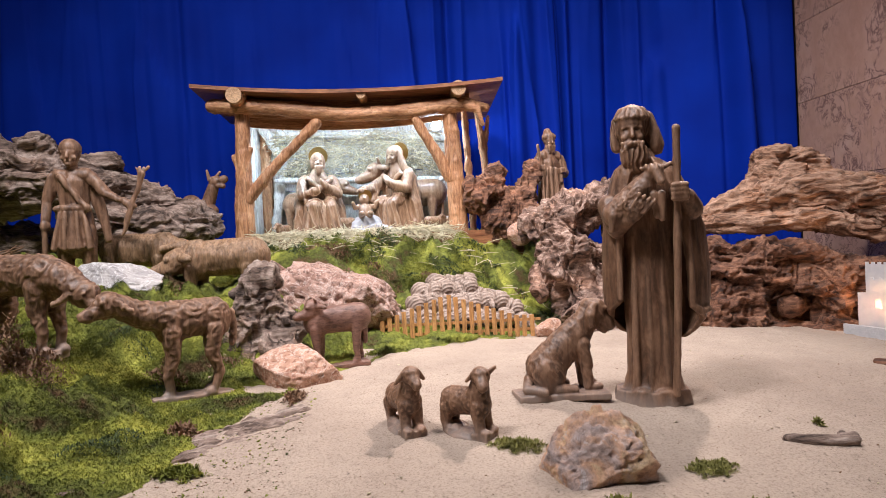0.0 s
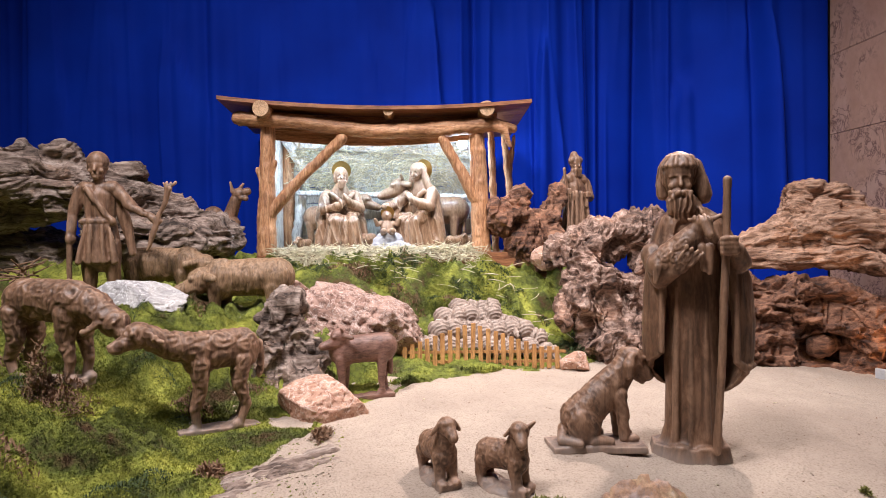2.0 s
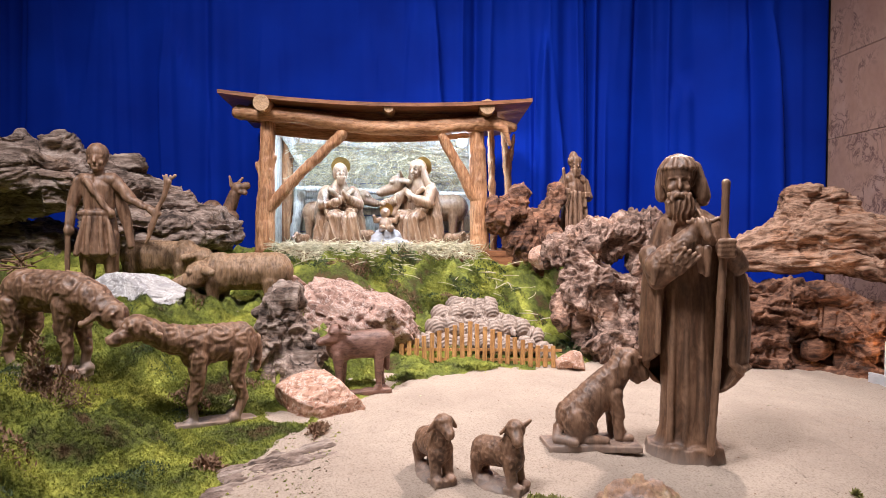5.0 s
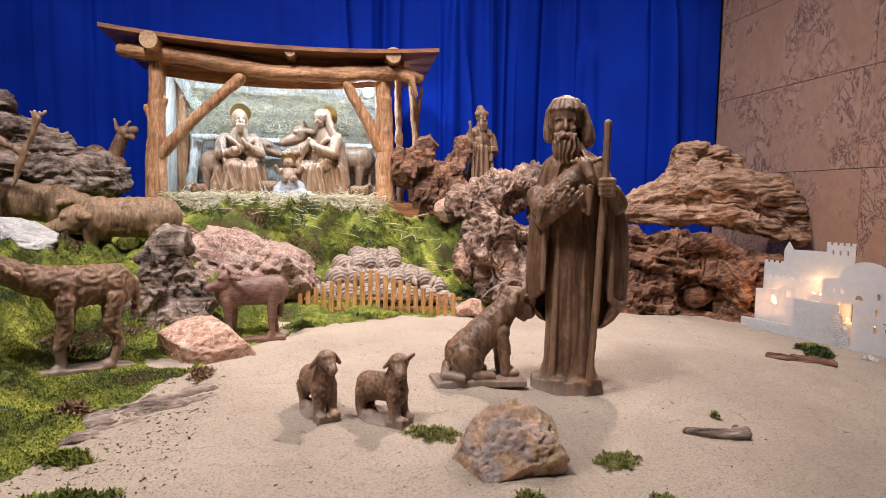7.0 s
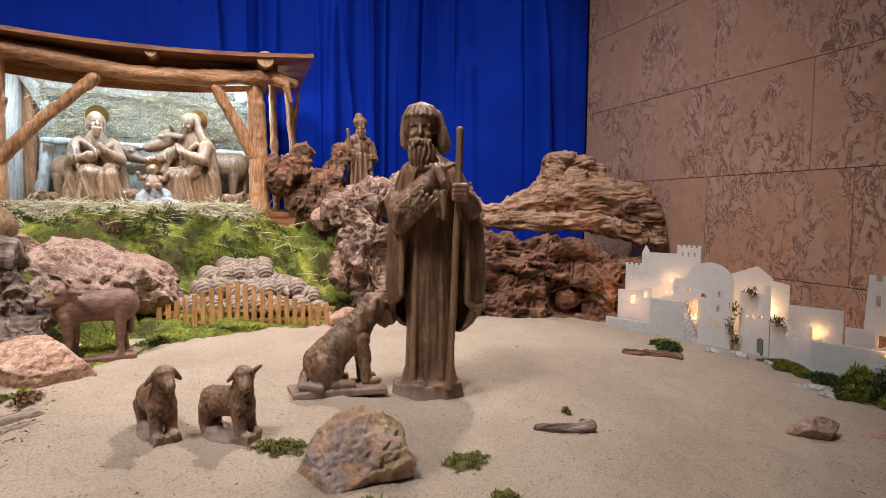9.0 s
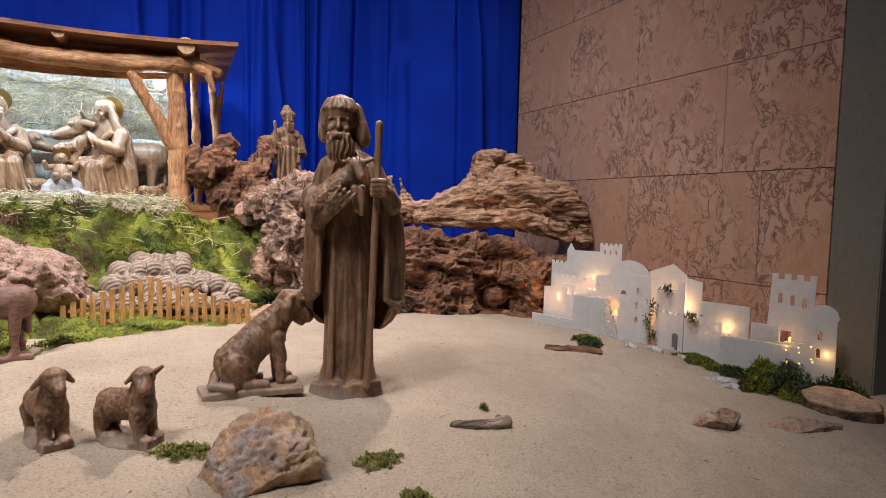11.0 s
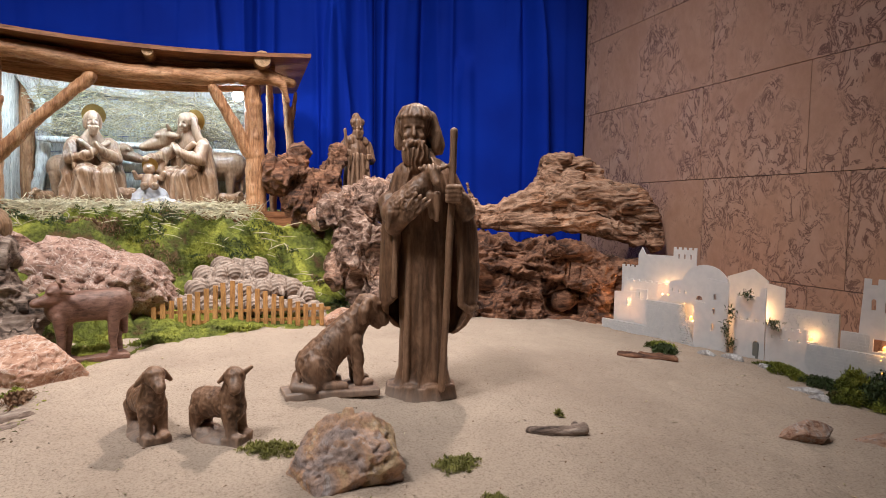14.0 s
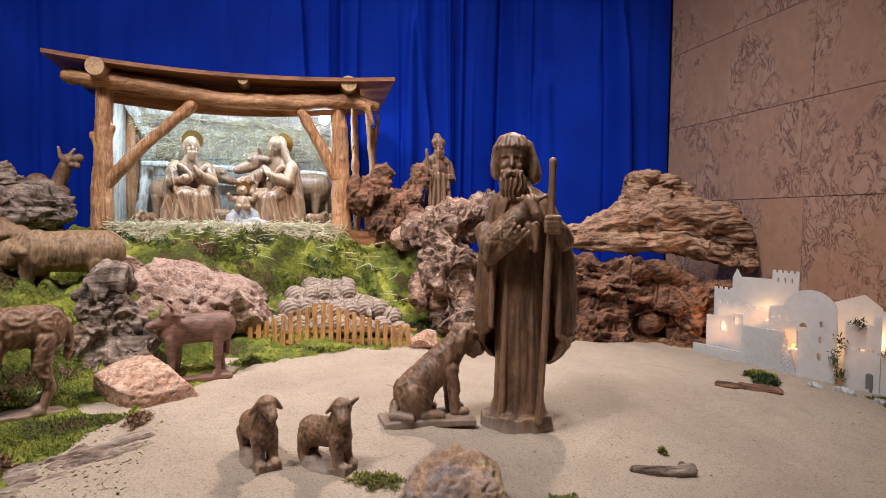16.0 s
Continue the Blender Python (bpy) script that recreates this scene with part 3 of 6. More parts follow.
# Slabs of the marble wall: courses between these heights, joints along y.
COURSES = [-0.72, -0.265, 0.175, 0.617, 1.055, 1.497, 1.94, 2.39, 2.84]
JOINTS = [[3.36, 2.9, 2.1, 1.345], [3.36, 2.62, 1.77, 1.345], [3.36, 2.336, 1.62, 1.345], [3.36, 2.83, 2.36, 1.80, 1.345], [3.36, 2.307, 1.345], [3.36, 2.83, 2.0, 1.345], [3.36, 2.4, 1.6, 1.345], [3.36, 2.8, 2.1, 1.345]]
wall_bm = box(bmesh.new(), (2.40, 2.495, 1.1), (0.26, 2.3, 3.7))
wall_east = tagged(part("wall_east", wall_bm, dark_joint), "wall clad with reddish veined marble slabs", "wall", kind="structure")
for low, high, cuts in zip(COURSES, COURSES[1:], JOINTS):
    for a, b in zip(cuts, cuts[1:]):
        bm = box(bmesh.new(), (2.2625, (a + b) / 2, (low + high) / 2), (0.025, a - b - 0.0025, high - low - 0.0025), bevel=0.0008)
        part("slab", bm, marble, wall_east)
tagged(part("pillar", box(bmesh.new(), (2.356, 1.258, 1.6), (0.22, 0.165, 4.6), bevel=0.004), grey_stone), "dark grey stone pillar beside the marble wall", "pillar", kind="structure")
tagged(part("wall_recess", box(bmesh.new(), (2.62, 0.0, 1.6), (0.2, 2.4, 4.6)), grey_stone), "dark grey wall beyond the pillar", "wall", kind="structure")

# Plain shell of the hall.
for name, c, s in (("wall_west", (-4.1, 0.4, 1.5), (0.2, 8.4, 5.6)), ("wall_south", (-0.7, -3.9, 1.5), (7.0, 0.2, 5.6)),
                   ("wall_north", (-0.7, 4.6, 1.5), (7.0, 0.2, 5.6)), ("wall_far_east", (2.85, -1.3, 1.5), (0.2, 5.4, 5.6))):
    tagged(part(name, box(bmesh.new(), c, s), plaster), "plain pale plastered wall of the hall", "wall", kind="structure")
tagged(part("ceiling", box(bmesh.new(), (-0.7, 0.4, 4.35), (7.4, 8.6, 0.15)), plaster), "plain pale ceiling of the hall", "ceiling", kind="structure")
tagged(part("floor", box(bmesh.new(), (-0.7, 0.4, -1.0), (7.4, 8.6, 0.1)), grey_stone), "grey stone floor of the hall", "floor", kind="structure")
tagged(part("display_platform", box(bmesh.new(), (0.0, 2.1, -0.6), (5.3, 4.1, 0.55)), dark_board), "dark platform carrying the display", "platform")


# ---------- stable ----------
def log_mesh(points, voxel=0.006, rough=0.006, seed=0.0, twigs=()):
    """A barked log through points (x, y, z, radius)."""
    prims = chain(points)
    for t in twigs:
        prims += chain(t)

    def carve(p, n):
        q = p + seed
        return rough * fbm(q * 22, 3) + rough * 0.5 * ridged(q * np.array((70, 70, 12)), 2)
    return fused(prims, voxel, 3, carve)


def mesh_part(name, me, mat, parent, label=""):
    me.materials.append(mat)
    me.name = name
    ob = new(name, me)
    ob.parent = parent
    if label:
        ob["label"] = label
    return ob


def cap(name, place, radius, depth, parent):
    bm = bmesh.new()
    bmesh.ops.create_cone(bm, cap_ends=True, segments=24, radius1=radius, radius2=radius * 0.97, depth=depth, matrix=pose(*place, 90, 0, 0))
    return part(name, bm, cut_end, parent, "pale sawn log end")


def stable():
    top = tagged(new("stable"), "open stable of barked logs with a brown board roof", "stable")
    FRONT, BACK = 3.16, 3.62
    mesh_part("post", log_mesh([(-0.845, FRONT, 0.32, 0.052), (-0.84, FRONT, 0.62, 0.046), (-0.832, FRONT, 0.82, 0.038), (-0.825, FRONT, 1.12, 0.036)], seed=1.0,
              twigs=[[(-0.835, FRONT, 0.78, 0.02), (-0.785, FRONT - 0.02, 0.90, 0.010)], [(-0.86, FRONT, 0.80, 0.016), (-0.885, FRONT, 0.87, 0.009)]]), barked_pine, top)
    mesh_part("post", log_mesh([(0.255, FRONT, 0.32, 0.05), (0.245, FRONT, 0.70, 0.046), (0.235, FRONT, 1.08, 0.036)], seed=2.0), barked_pine, top)
    mesh_part("post", log_mesh([(-0.83, BACK, 0.36, 0.035), (-0.82, BACK, 1.10, 0.03)], seed=3.0), barked_pine, top)
    mesh_part("post", log_mesh([(0.345, 3.27, 0.38, 0.018), (0.33, 3.27, 0.75, 0.019), (0.32, 3.26, 1.08, 0.017)], 0.006, seed=4.0), barked_pine, top)
    mesh_part("post", log_mesh([(0.43, 3.38, 0.38, 0.024), (0.435, 3.38, 0.80, 0.02), (0.40, 3.37, 1.12, 0.014)], 0.006, seed=5.0,
              twigs=[[(0.432, 3.38, 0.85, 0.016), (0.465, 3.38, 1.06, 0.009)]]), barked_pine, top)
    mesh_part("brace", log_mesh([(-0.82, FRONT - 0.01, 0.64, 0.030), (-0.66, FRONT - 0.02, 0.82, 0.026), (-0.45, FRONT - 0.03, 1.015, 0.026)], seed=6.0), barked_pine, top)
    mesh_part("brace", log_mesh([(0.225, FRONT - 0.01, 0.70, 0.030), (0.13, FRONT - 0.02, 0.88, 0.026), (0.055, FRONT - 0.03, 1.01, 0.024)], seed=7.0), barked_pine, top)
    mesh_part("beam", log_mesh([(-0.96, FRONT - 0.03, 1.118, 0.036), (-0.72, FRONT - 0.03, 1.108, 0.038), (-0.30, FRONT - 0.03, 1.050, 0.037), (0.02, FRONT - 0.03, 1.055, 0.040), (0.30, FRONT - 0.03, 1.085, 0.038), (0.42, FRONT - 0.02, 1.06, 0.022)],
              seed=8.0, twigs=[[(0.28, FRONT - 0.03, 1.09, 0.03), (0.37, FRONT - 0.05, 1.05, 0.018), (0.40, FRONT - 0.04, 0.97, 0.010)]]), barked_pine_x, top)
    for x, z, r in ((-0.83, 1.150, 0.042), (-0.213, 1.138, 0.026), (0.277, 1.148, 0.040)):
        mesh_part("purlin", log_mesh([(x, 3.09, z, r), (x, BACK + 0.1, z - 0.02, r)], seed=x), barked_pine, top)
        cap("log_end", (x, 3.052 if r > 0.04 else 3.066, z), r * 0.96, 0.03, top)
    # Sagging roof board.
    xs = np.linspace(-1.04, 0.50, 40)
    def roof_z(x):
        return 1.122 + 0.045 * ((x + 0.24) / 0.8) ** 2 - 0.010 * (x + 0.24)
    v, f = [], []
    for x in xs:
        z = roof_z(x)
        v += [(x, 3.04, z + 0.02), (x, 3.72, z - 0.03), (x, 3.72, z - 0.012), (x, 3.04, z + 0.038)]
    for k in range(len(xs) - 1):
        a, b = 4 * k, 4 * k + 4
        f += [[a + i, a + (i + 1) % 4, b + (i + 1) % 4, b + i] for i in range(4)]
    f += [[0, 1, 2, 3], [len(v) - 1, len(v) - 2, len(v) - 3, len(v) - 4]]
    mesh_object("roof", v, f, roof_board, False, top, "brown stained sagging roof board")
    v = []
    for x in xs[3:-4]:
        z = roof_z(x) - 0.006
        v += [(x, 3.17, z - 0.075), (x, 3.185, z - 0.075), (x, 3.185, z + 0.014), (x, 3.17, z + 0.014)]
    mesh_object("fascia", v, [q for q in f if max(q) < len(v)][:4 * (len(xs) - 8)], barked_pine_x, False, top)
    v = []
    for x in xs[5:-7]:
        z = 1.005 + 0.035 * ((x + 0.28) / 0.55) ** 2
        v += [(x, 3.195, z - 0.016), (x, 3.207, z - 0.016), (x, 3.207, z + 0.075), (x, 3.195, z + 0.075)]
    mesh_object("lintel", v, [q for q in f if max(q) < len(v)][:4 * (len(xs) - 13)], barked_pine_x, False, top, "curved orange board under the beam")
    part("floor_board", box(bmesh.new(), (-0.20, 3.37, 0.415), (1.36, 0.52, 0.03), bevel=0.003), roof_board, top)
    part("sill", box(bmesh.new(), (-0.19, 3.118, 0.378), (1.36, 0.03, 0.045), bevel=0.003), roof_board, top)
    for k in range(7):
        part("wall_board", box(bmesh.new(), (-0.29, BACK + 0.02 + 0.004 * (k % 2), 0.48 + 0.095 * k), (1.08, 0.018, 0.092), bevel=0.002), pale_board, top, "pale rough back wall board")
    for k in range(5):
        part("side_board", box(bmesh.new(), (-0.86 + 0.003 * (k % 2), 3.24 + 0.085 * k, 0.77), (0.016, 0.082, 0.68), bevel=0.002), pale_board, top, "pale rough side board")
    mesh_part("batten", log_mesh([(-0.78, BACK - 0.02, 0.5, 0.03), (-0.72, BACK - 0.04, 0.9, 0.026), (-0.83, BACK - 0.06, 1.1, 0.03)], seed=11.0), pale_board, top)
    mesh_part("batten", log_mesh([(-0.78, BACK - 0.03, 1.05, 0.026), (-0.3, BACK - 0.03, 1.03, 0.022), (0.25, BACK - 0.03, 0.99, 0.024)], seed=12.0), pale_board, top)
    mesh_part("hay_rack_rail", log_mesh([(-0.75, BACK - 0.10, 0.77, 0.014), (0.2, BACK - 0.10, 0.74, 0.014)], 0.005, seed=13.0), pale_board, top)
    bm = bmesh.new()
    bmesh.ops.create_uvsphere(bm, u_segments=16, v_segments=10, radius=0.028, matrix=pose(0.17, 3.30, 1.01))
    part("lamp", bm, led_white, top, "glowing white lamp bulb", True)
    part("light_strip", box(bmesh.new(), (-0.31, 3.205, 1.085), (1.0, 0.006, 0.008)), led_white, top, "white light strip under the eaves")
    return top


stable()
glow_lamp("stable_lamp", (0.16, 3.27, 0.96), 3.0, (0.66, 0.84, 1.0), 0.03)
strip = bpy.data.lights.new("stable_strip", "AREA")
strip.shape, strip.size, strip.size_y, strip.energy, strip.color = "RECTANGLE", 1.0, 0.02, 11.0, (0.60, 0.80, 1.0)
strip_ob = new("stable_strip", strip)
strip_ob.matrix_world = look((-0.31, 3.235, 1.04), (-0.31, 3.50, 0.5))


def straw(name, count, x0, x1, y0, y1, z_at, long, spread, label):
    """Loose bent straws, thin three-sided stems."""
    n, seg = count, 4
    c = np.stack([rng.uniform(x0, x1, n), rng.uniform(y0, y1, n)], 1)
    yaw, pitch = rng.uniform(0, 2 * np.pi, n), rng.normal(0, spread, n)
    ln = long * rng.uniform(0.5, 1.3, n)
    bend = rng.normal(0, 0.6, n)
    width = rng.uniform(0.0009, 0.0024, n)
    zc = z_at(c[:, 0], c[:, 1]) + rng.uniform(0, 0.03, n)
    rows = []
    for s in range(seg + 1):
        u = s / seg - 0.5
        a = yaw + bend * u
        px = c[:, 0] + np.cos(a) * ln * u * np.cos(pitch)
        py = c[:, 1] + np.sin(a) * ln * u * np.cos(pitch)
        pz = zc + np.sin(pitch) * ln * u - 0.25 * ln * u * u
        for k in range(3):
            b = 2 * np.pi * k / 3
            rows.append(np.stack([px - np.sin(a) * np.cos(b) * width, py + np.cos(a) * np.cos(b) * width, pz + np.sin(b) * width], 1))
    v = np.stack(rows, 1).reshape(-1, 3)
    m = 3 * (seg + 1)
    one = np.array([[3 * s + k, 3 * s + (k + 1) % 3, 3 * s + 3 + (k + 1) % 3, 3 * s + 3 + k] for s in range(seg) for k in range(3)])
    q = (one[None] + m * np.arange(n)[:, None, None]).reshape(-1, 4)
    return tagged(fast_mesh(name, v, q, straw_yellow), label, "straw", kind="stuff")


straw("straw", 3400, -0.80, 0.24, 3.10, 3.58, lambda x, y: 0.435 + 0 * x, 0.14, 0.25, "pale straw strewn on the stable floor")
straw("straw", 480, -0.72, 0.26, 3.03, 3.14, lambda x, y: 0.405 + 0 * x, 0.15, 0.5, "pale straw hanging over the stable sill")
straw("straw", 1100, -0.76, 0.20, 3.50, 3.60, lambda x, y: 0.78 + 0.24 * rng.uniform(0, 1, len(x)), 0.15, 0.5, "hay stuffed in the rack on the back wall")
straw("straw", 110, -0.75, 0.6, 2.75, 3.08, lambda x, y: base_height(x, y) + np.maximum(moss_thick(x, y), 0) + 0.004, 0.14, 0.2, "stray straw fallen on the moss")


# ---------- carved figures ----------
def at_ground(x, y, sink=0.004):
    return float(sand_height(np.array([x]), np.array([y]))[0]) - sink


def at_moss(x, y, sink=0.006):
    a, b = np.array([x]), np.array([y])
    return float((base_height(a, b) + np.maximum(moss_thick(a, b), 0.0))[0]) - sink


def chisel(p, n):
    return 0.0010 * ridged(p * 55, 2) + 0.0010 * fbm(p * 25, 2)


def folds(p, n):
    cloth = smooth_step(0.50, 0.42, p[:, 2]) * smooth_step(0.04, 0.10, p[:, 2])
    return 0.0045 * cloth * value_noise(np.stack([p[:, 0] * 55, p[:, 1] * 40, p[:, 2] * 3.0], 1)) + 0.0011 * ridged(p * np.array((70, 70, 25)), 2)


def whorls(p, size, turns):
    """Rings round scattered middles, like locks of carved fleece: from -1 to 1, falling off between the locks."""
    q = p / size
    cell = np.floor(q).astype(np.int64)
    best = np.full(len(p), 9.0)
    for a in (-1, 0, 1):
        for b in (-1, 0, 1):
            for d in (-1, 0, 1):
                i, j, k = cell[:, 0] + a, cell[:, 1] + b, cell[:, 2] + d
                mid = np.stack([i + hash3(i, j, k), j + hash3(i + 71, j, k), k + hash3(i, j + 37, k)], 1)
                best = np.minimum(best, np.linalg.norm(q - mid, axis=1))
    return np.cos(best * 2 * np.pi * turns) * 0.6 + 0.7 - 1.6 * best


def curls(p, n):
    w = p + 0.010 * np.stack([value_noise(p * 40), value_noise(p * 40 + 5), value_noise(p * 40 + 9)], 1)
    return (0.0026 * whorls(w, 0.038, 1.7) + 0.0022 * ridged(w * np.array((60, 60, 38)), 2)) * (0.15 + 0.85 * smooth_step(0.05, 0.09, p[:, 2]))


def shag(p, n):
    return 0.004 * ridged(p * np.array((75, 60, 11)), 2) * smooth_step(0.05, 0.09, p[:, 2])


def octagon(r, z0, z1, squeeze=0.8):
    a = np.arange(8) * np.pi / 4 + np.pi / 8
    ring = np.stack([r * np.cos(a), r * squeeze * np.sin(a)], 1)
    v = np.vstack([np.c_[ring * 1.04, np.full(8, z0)], np.c_[ring * 0.96, np.full(8, z1)]])
    return v, [list(range(7, -1, -1)), list(range(8, 16))] + [[i, (i + 1) % 8, 8 + (i + 1) % 8, 8 + i] for i in range(8)]


def grip(c, way, r=0.006, size=1.0):
    """A closed fist at c."""
    x, y, z = c
    got = [E(c, (0.019 * size, 0.017 * size, 0.02 * size))]
    for k in range(4):
        dz = (k - 1.5) * 0.009 * size
        got.append(C((x - 0.014 * way, y - 0.014 * size, z + dz), (x + 0.014 * way, y - 0.019 * size, z + dz), r * size * 0.8))
    return got


def face(c, s, beard=True, hair="long"):
    """A carved head with brow, nose, eyes sunk beneath and, if wanted, a beard; c is the middle of the skull, s its half width."""
    x, y, z = c
    got = [E(c, (s * 0.92, s * 1.05, s * 1.25)), E((x, y - s * 0.25, z - s * 0.75), (s * 0.68, s * 0.72, s * 0.7))]
    got += [C((x, y - s * 1.0, z + 0.12 * s), (x, y - s * 1.20, z - 0.40 * s), s * 0.10, s * 0.15)]
    for d in (-1, 1):
        got += [C((x + d * s * 0.18, y - s * 0.90, z + s * 0.26), (x + d * s * 0.62, y - s * 0.74, z + s * 0.20), s * 0.13)]
        got += [E((x + d * s * 0.5, y - s * 0.72, z - s * 0.45), (s * 0.28, s * 0.25, s * 0.25))]
        if hair == "long":
            got += chain([(x + d * s * 0.75, y + s * 0.1, z + s * 0.7, s * 0.45), (x + d * s * 1.0, y + s * 0.15, z - s * 0.1, s * 0.42), (x + d * s * 0.95, y + s * 0.3, z - s * 0.85, s * 0.36)])
        else:
            got += [E((x + d * s * 0.95, y, z), (s * 0.15, s * 0.25, s * 0.32))]
    got += [E((x, y + s * 0.15, z + s * 0.55), (s * 1.12, s * 1.15, s * 1.2))]
    if beard:
        got += [E((x, y - s * 0.62, z - s * 1.25), (s * 0.62, s * 0.5, s * 0.75)), E((x, y - s * 0.62, z - s * 1.85), (s * 0.42, s * 0.36, s * 0.6))]
        for k in range(5):
            a = (k - 2) * 0.22
            got += [C((x + a * s * 1.6, y - s * 0.95, z - s * 0.9), (x + a * s, y - s * 0.9, z - s * 2.1), s * 0.16, s * 0.10)]
        got += [C((x - s * 0.3, y - s * 0.9, z - s * 0.85), (x + s * 0.3, y - s * 0.9, z - s * 0.85), s * 0.13)]
    else:
        got += [C((x - s * 0.2, y - s * 0.92, z - s * 0.78), (x + s * 0.2, y - s * 0.92, z - s * 0.78), s * 0.1), E((x, y - s * 0.72, z - s * 1.12), (s * 0.32, s * 0.3, s * 0.25))]
    return got


def shepherd_cut(p, n):
    """Sunken eyes, locks of hair and beard, worn tool marks and a few long pleats."""
    x, y, z = p[:, 0], p[:, 1], p[:, 2]
    front = smooth_step(-0.02, -0.04, y)
    robe = smooth_step(0.50, 0.42, z) * smooth_step(0.035, 0.07, z)
    d = 0.0022 * robe * value_noise(np.stack([x * 48, y * 22, z * 2.2], 1)) + 0.0010 * ridged(p * np.array((55, 55, 16)), 2) + 0.0008 * fbm(p * 45, 2)
    for ex in (-0.041, -0.013):
        d -= 0.0075 * np.exp(-(((p - np.array((ex, -0.058, 0.684))) / np.array((0.008, 0.016, 0.006))) ** 2).sum(1))
        d += 0.0028 * np.exp(-(((p - np.array((ex, -0.058, 0.6825))) / np.array((0.004, 0.012, 0.003))) ** 2).sum(1))
    d -= 0.0045 * np.exp(-(((p - np.array((-0.026, -0.062, 0.641))) / np.array((0.009, 0.014, 0.003))) ** 2).sum(1))
    a = np.arctan2(x + 0.020, -y)
    crown = smooth_step(0.712, 0.722, z)
    d += 0.0014 * crown * front * np.sin(a * 17 + 1.5 * value_noise(p * 50))
    d += 0.0011 * smooth_step(0.63, 0.65, z) * (1 - front) * np.sin(a * 26 + 2 * value_noise(p * 50))
    beard = smooth_step(0.650, 0.640, z) * smooth_step(0.575, 0.59, z) * front * (np.abs(x + 0.018) < 0.045)
    d += 0.0022 * beard * np.sin((x + 0.02) * 520 + 3 * value_noise(p * 45))
    lamb = np.exp(-(((p - np.array((-0.045, -0.085, 0.51))) / np.array((0.045, 0.05, 0.04))) ** 4).sum(1))
    return d + 0.0022 * lamb * whorls(p, 0.020, 2.0)


def shepherd():
    g = [octagon(0.098, 0.0, 0.036, 0.78)]
    # Robe under the cloak.
    g += [loft([(0.004, 0.0, 0.02, 0.082, 0.064), (0.005, 0.0, 0.045, 0.072, 0.057), (0.006, 0.0, 0.075, 0.063, 0.050), (0.006, 0.0, 0.17, 0.061, 0.048), (0.004, 0.0, 0.30, 0.064, 0.050), (0.0, 0.0, 0.44, 0.072, 0.050),
                (0.0, 0.0, 0.52, 0.080, 0.050), (0.0, 0.0, 0.57, 0.074, 0.046), (-0.006, 0.0, 0.605, 0.046, 0.038), (-0.012, -0.004, 0.64, 0.030, 0.030)])]
    g += [shell([(0.0, 0.0, 0.615, 0.040, 0.040, 70, 70), (0.002, 0.0, 0.592, 0.072, 0.054, 66, 66), (0.005, 0.0, 0.575, 0.083, 0.060, 60, 60), (0.011, 0.0, 0.515, 0.106, 0.066, 58, 54), (0.018, 0.0, 0.445, 0.121, 0.072, 56, 48),
                 (0.020, 0.002, 0.34, 0.128, 0.076, 54, 46), (0.019, 0.004, 0.262, 0.128, 0.076, 53, 45), (0.018, 0.006, 0.240, 0.126, 0.074, 44, 26), (0.019, 0.008, 0.212, 0.119, 0.070, 20, 4), (0.022, 0.010, 0.182, 0.098, 0.062, 0, -8), (0.030, 0.014, 0.158, 0.062, 0.050, -10, -20)], 0.015)]
    # Rolled front edge of the cloak, and two shallow pleats with the toes under them.
    g += chain([(0.088, -0.052, 0.50, 0.007), (0.094, -0.060, 0.34, 0.007), (0.095, -0.058, 0.25, 0.008), (0.118, -0.046, 0.232, 0.008), (0.140, -0.020, 0.236, 0.007)])
    g += chain([(-0.067, -0.052, 0.45, 0.007), (-0.070, -0.054, 0.27, 0.007)])
    for x, w in ((-0.036, 0.010), (-0.004, 0.013), (0.030, 0.010)):
        g.append(C((x * 0.9, -0.039, 0.42), (x * 1.05, -0.043, 0.05), w * 0.7, w))
    g += [E((-0.026, -0.044, 0.038), (0.026, 0.026, 0.009)), E((0.024, -0.044, 0.038), (0.024, 0.026, 0.009))]
    # Arms: one hand spread over the lamb, the other round the staff.
    g += chain([(-0.085, -0.015, 0.50, 0.030), (-0.072, -0.055, 0.445, 0.024), (-0.045, -0.088, 0.465, 0.016)]) + [E((-0.034, -0.098, 0.482), (0.022, 0.011, 0.024), (0, 30, 0))]
    for k in range(4):
        g.append(C((-0.040 + 0.009 * k, -0.106, 0.488 - 0.003 * k), (-0.020 + 0.011 * k, -0.110, 0.524 - 0.006 * k), 0.0056, 0.0042))
    g.append(C((-0.048, -0.102, 0.478), (-0.056, -0.106, 0.508), 0.0055, 0.0042))
    g += chain([(0.098, 0.0, 0.50, 0.032), (0.106, -0.045, 0.485, 0.026), (0.090, -0.078, 0.512, 0.019)]) + grip((0.070, -0.088, 0.524), -1, 0.0075, 1.15)
    g += chain([(0.051, -0.064, 0.035, 0.0085), (0.060, -0.080, 0.30, 0.0085), (0.066, -0.088, 0.50, 0.0085), (0.070, -0.088, 0.675, 0.0095)])
    # Lamb at the chest, its head hanging over the hand.
    g += [C((-0.072, -0.066, 0.480), (-0.008, -0.074, 0.540), 0.034, 0.030), C((-0.006, -0.074, 0.545), (0.014, -0.082, 0.572), 0.024, 0.020), E((0.020, -0.088, 0.578), (0.020, 0.022, 0.018))]
    g += [C((0.022, -0.098, 0.572), (0.028, -0.110, 0.550), 0.014, 0.010), C((0.036, -0.086, 0.584), (0.054, -0.084, 0.592), 0.007, 0.005), C((0.004, -0.088, 0.588), (-0.012, -0.088, 0.584), 0.007, 0.005)]
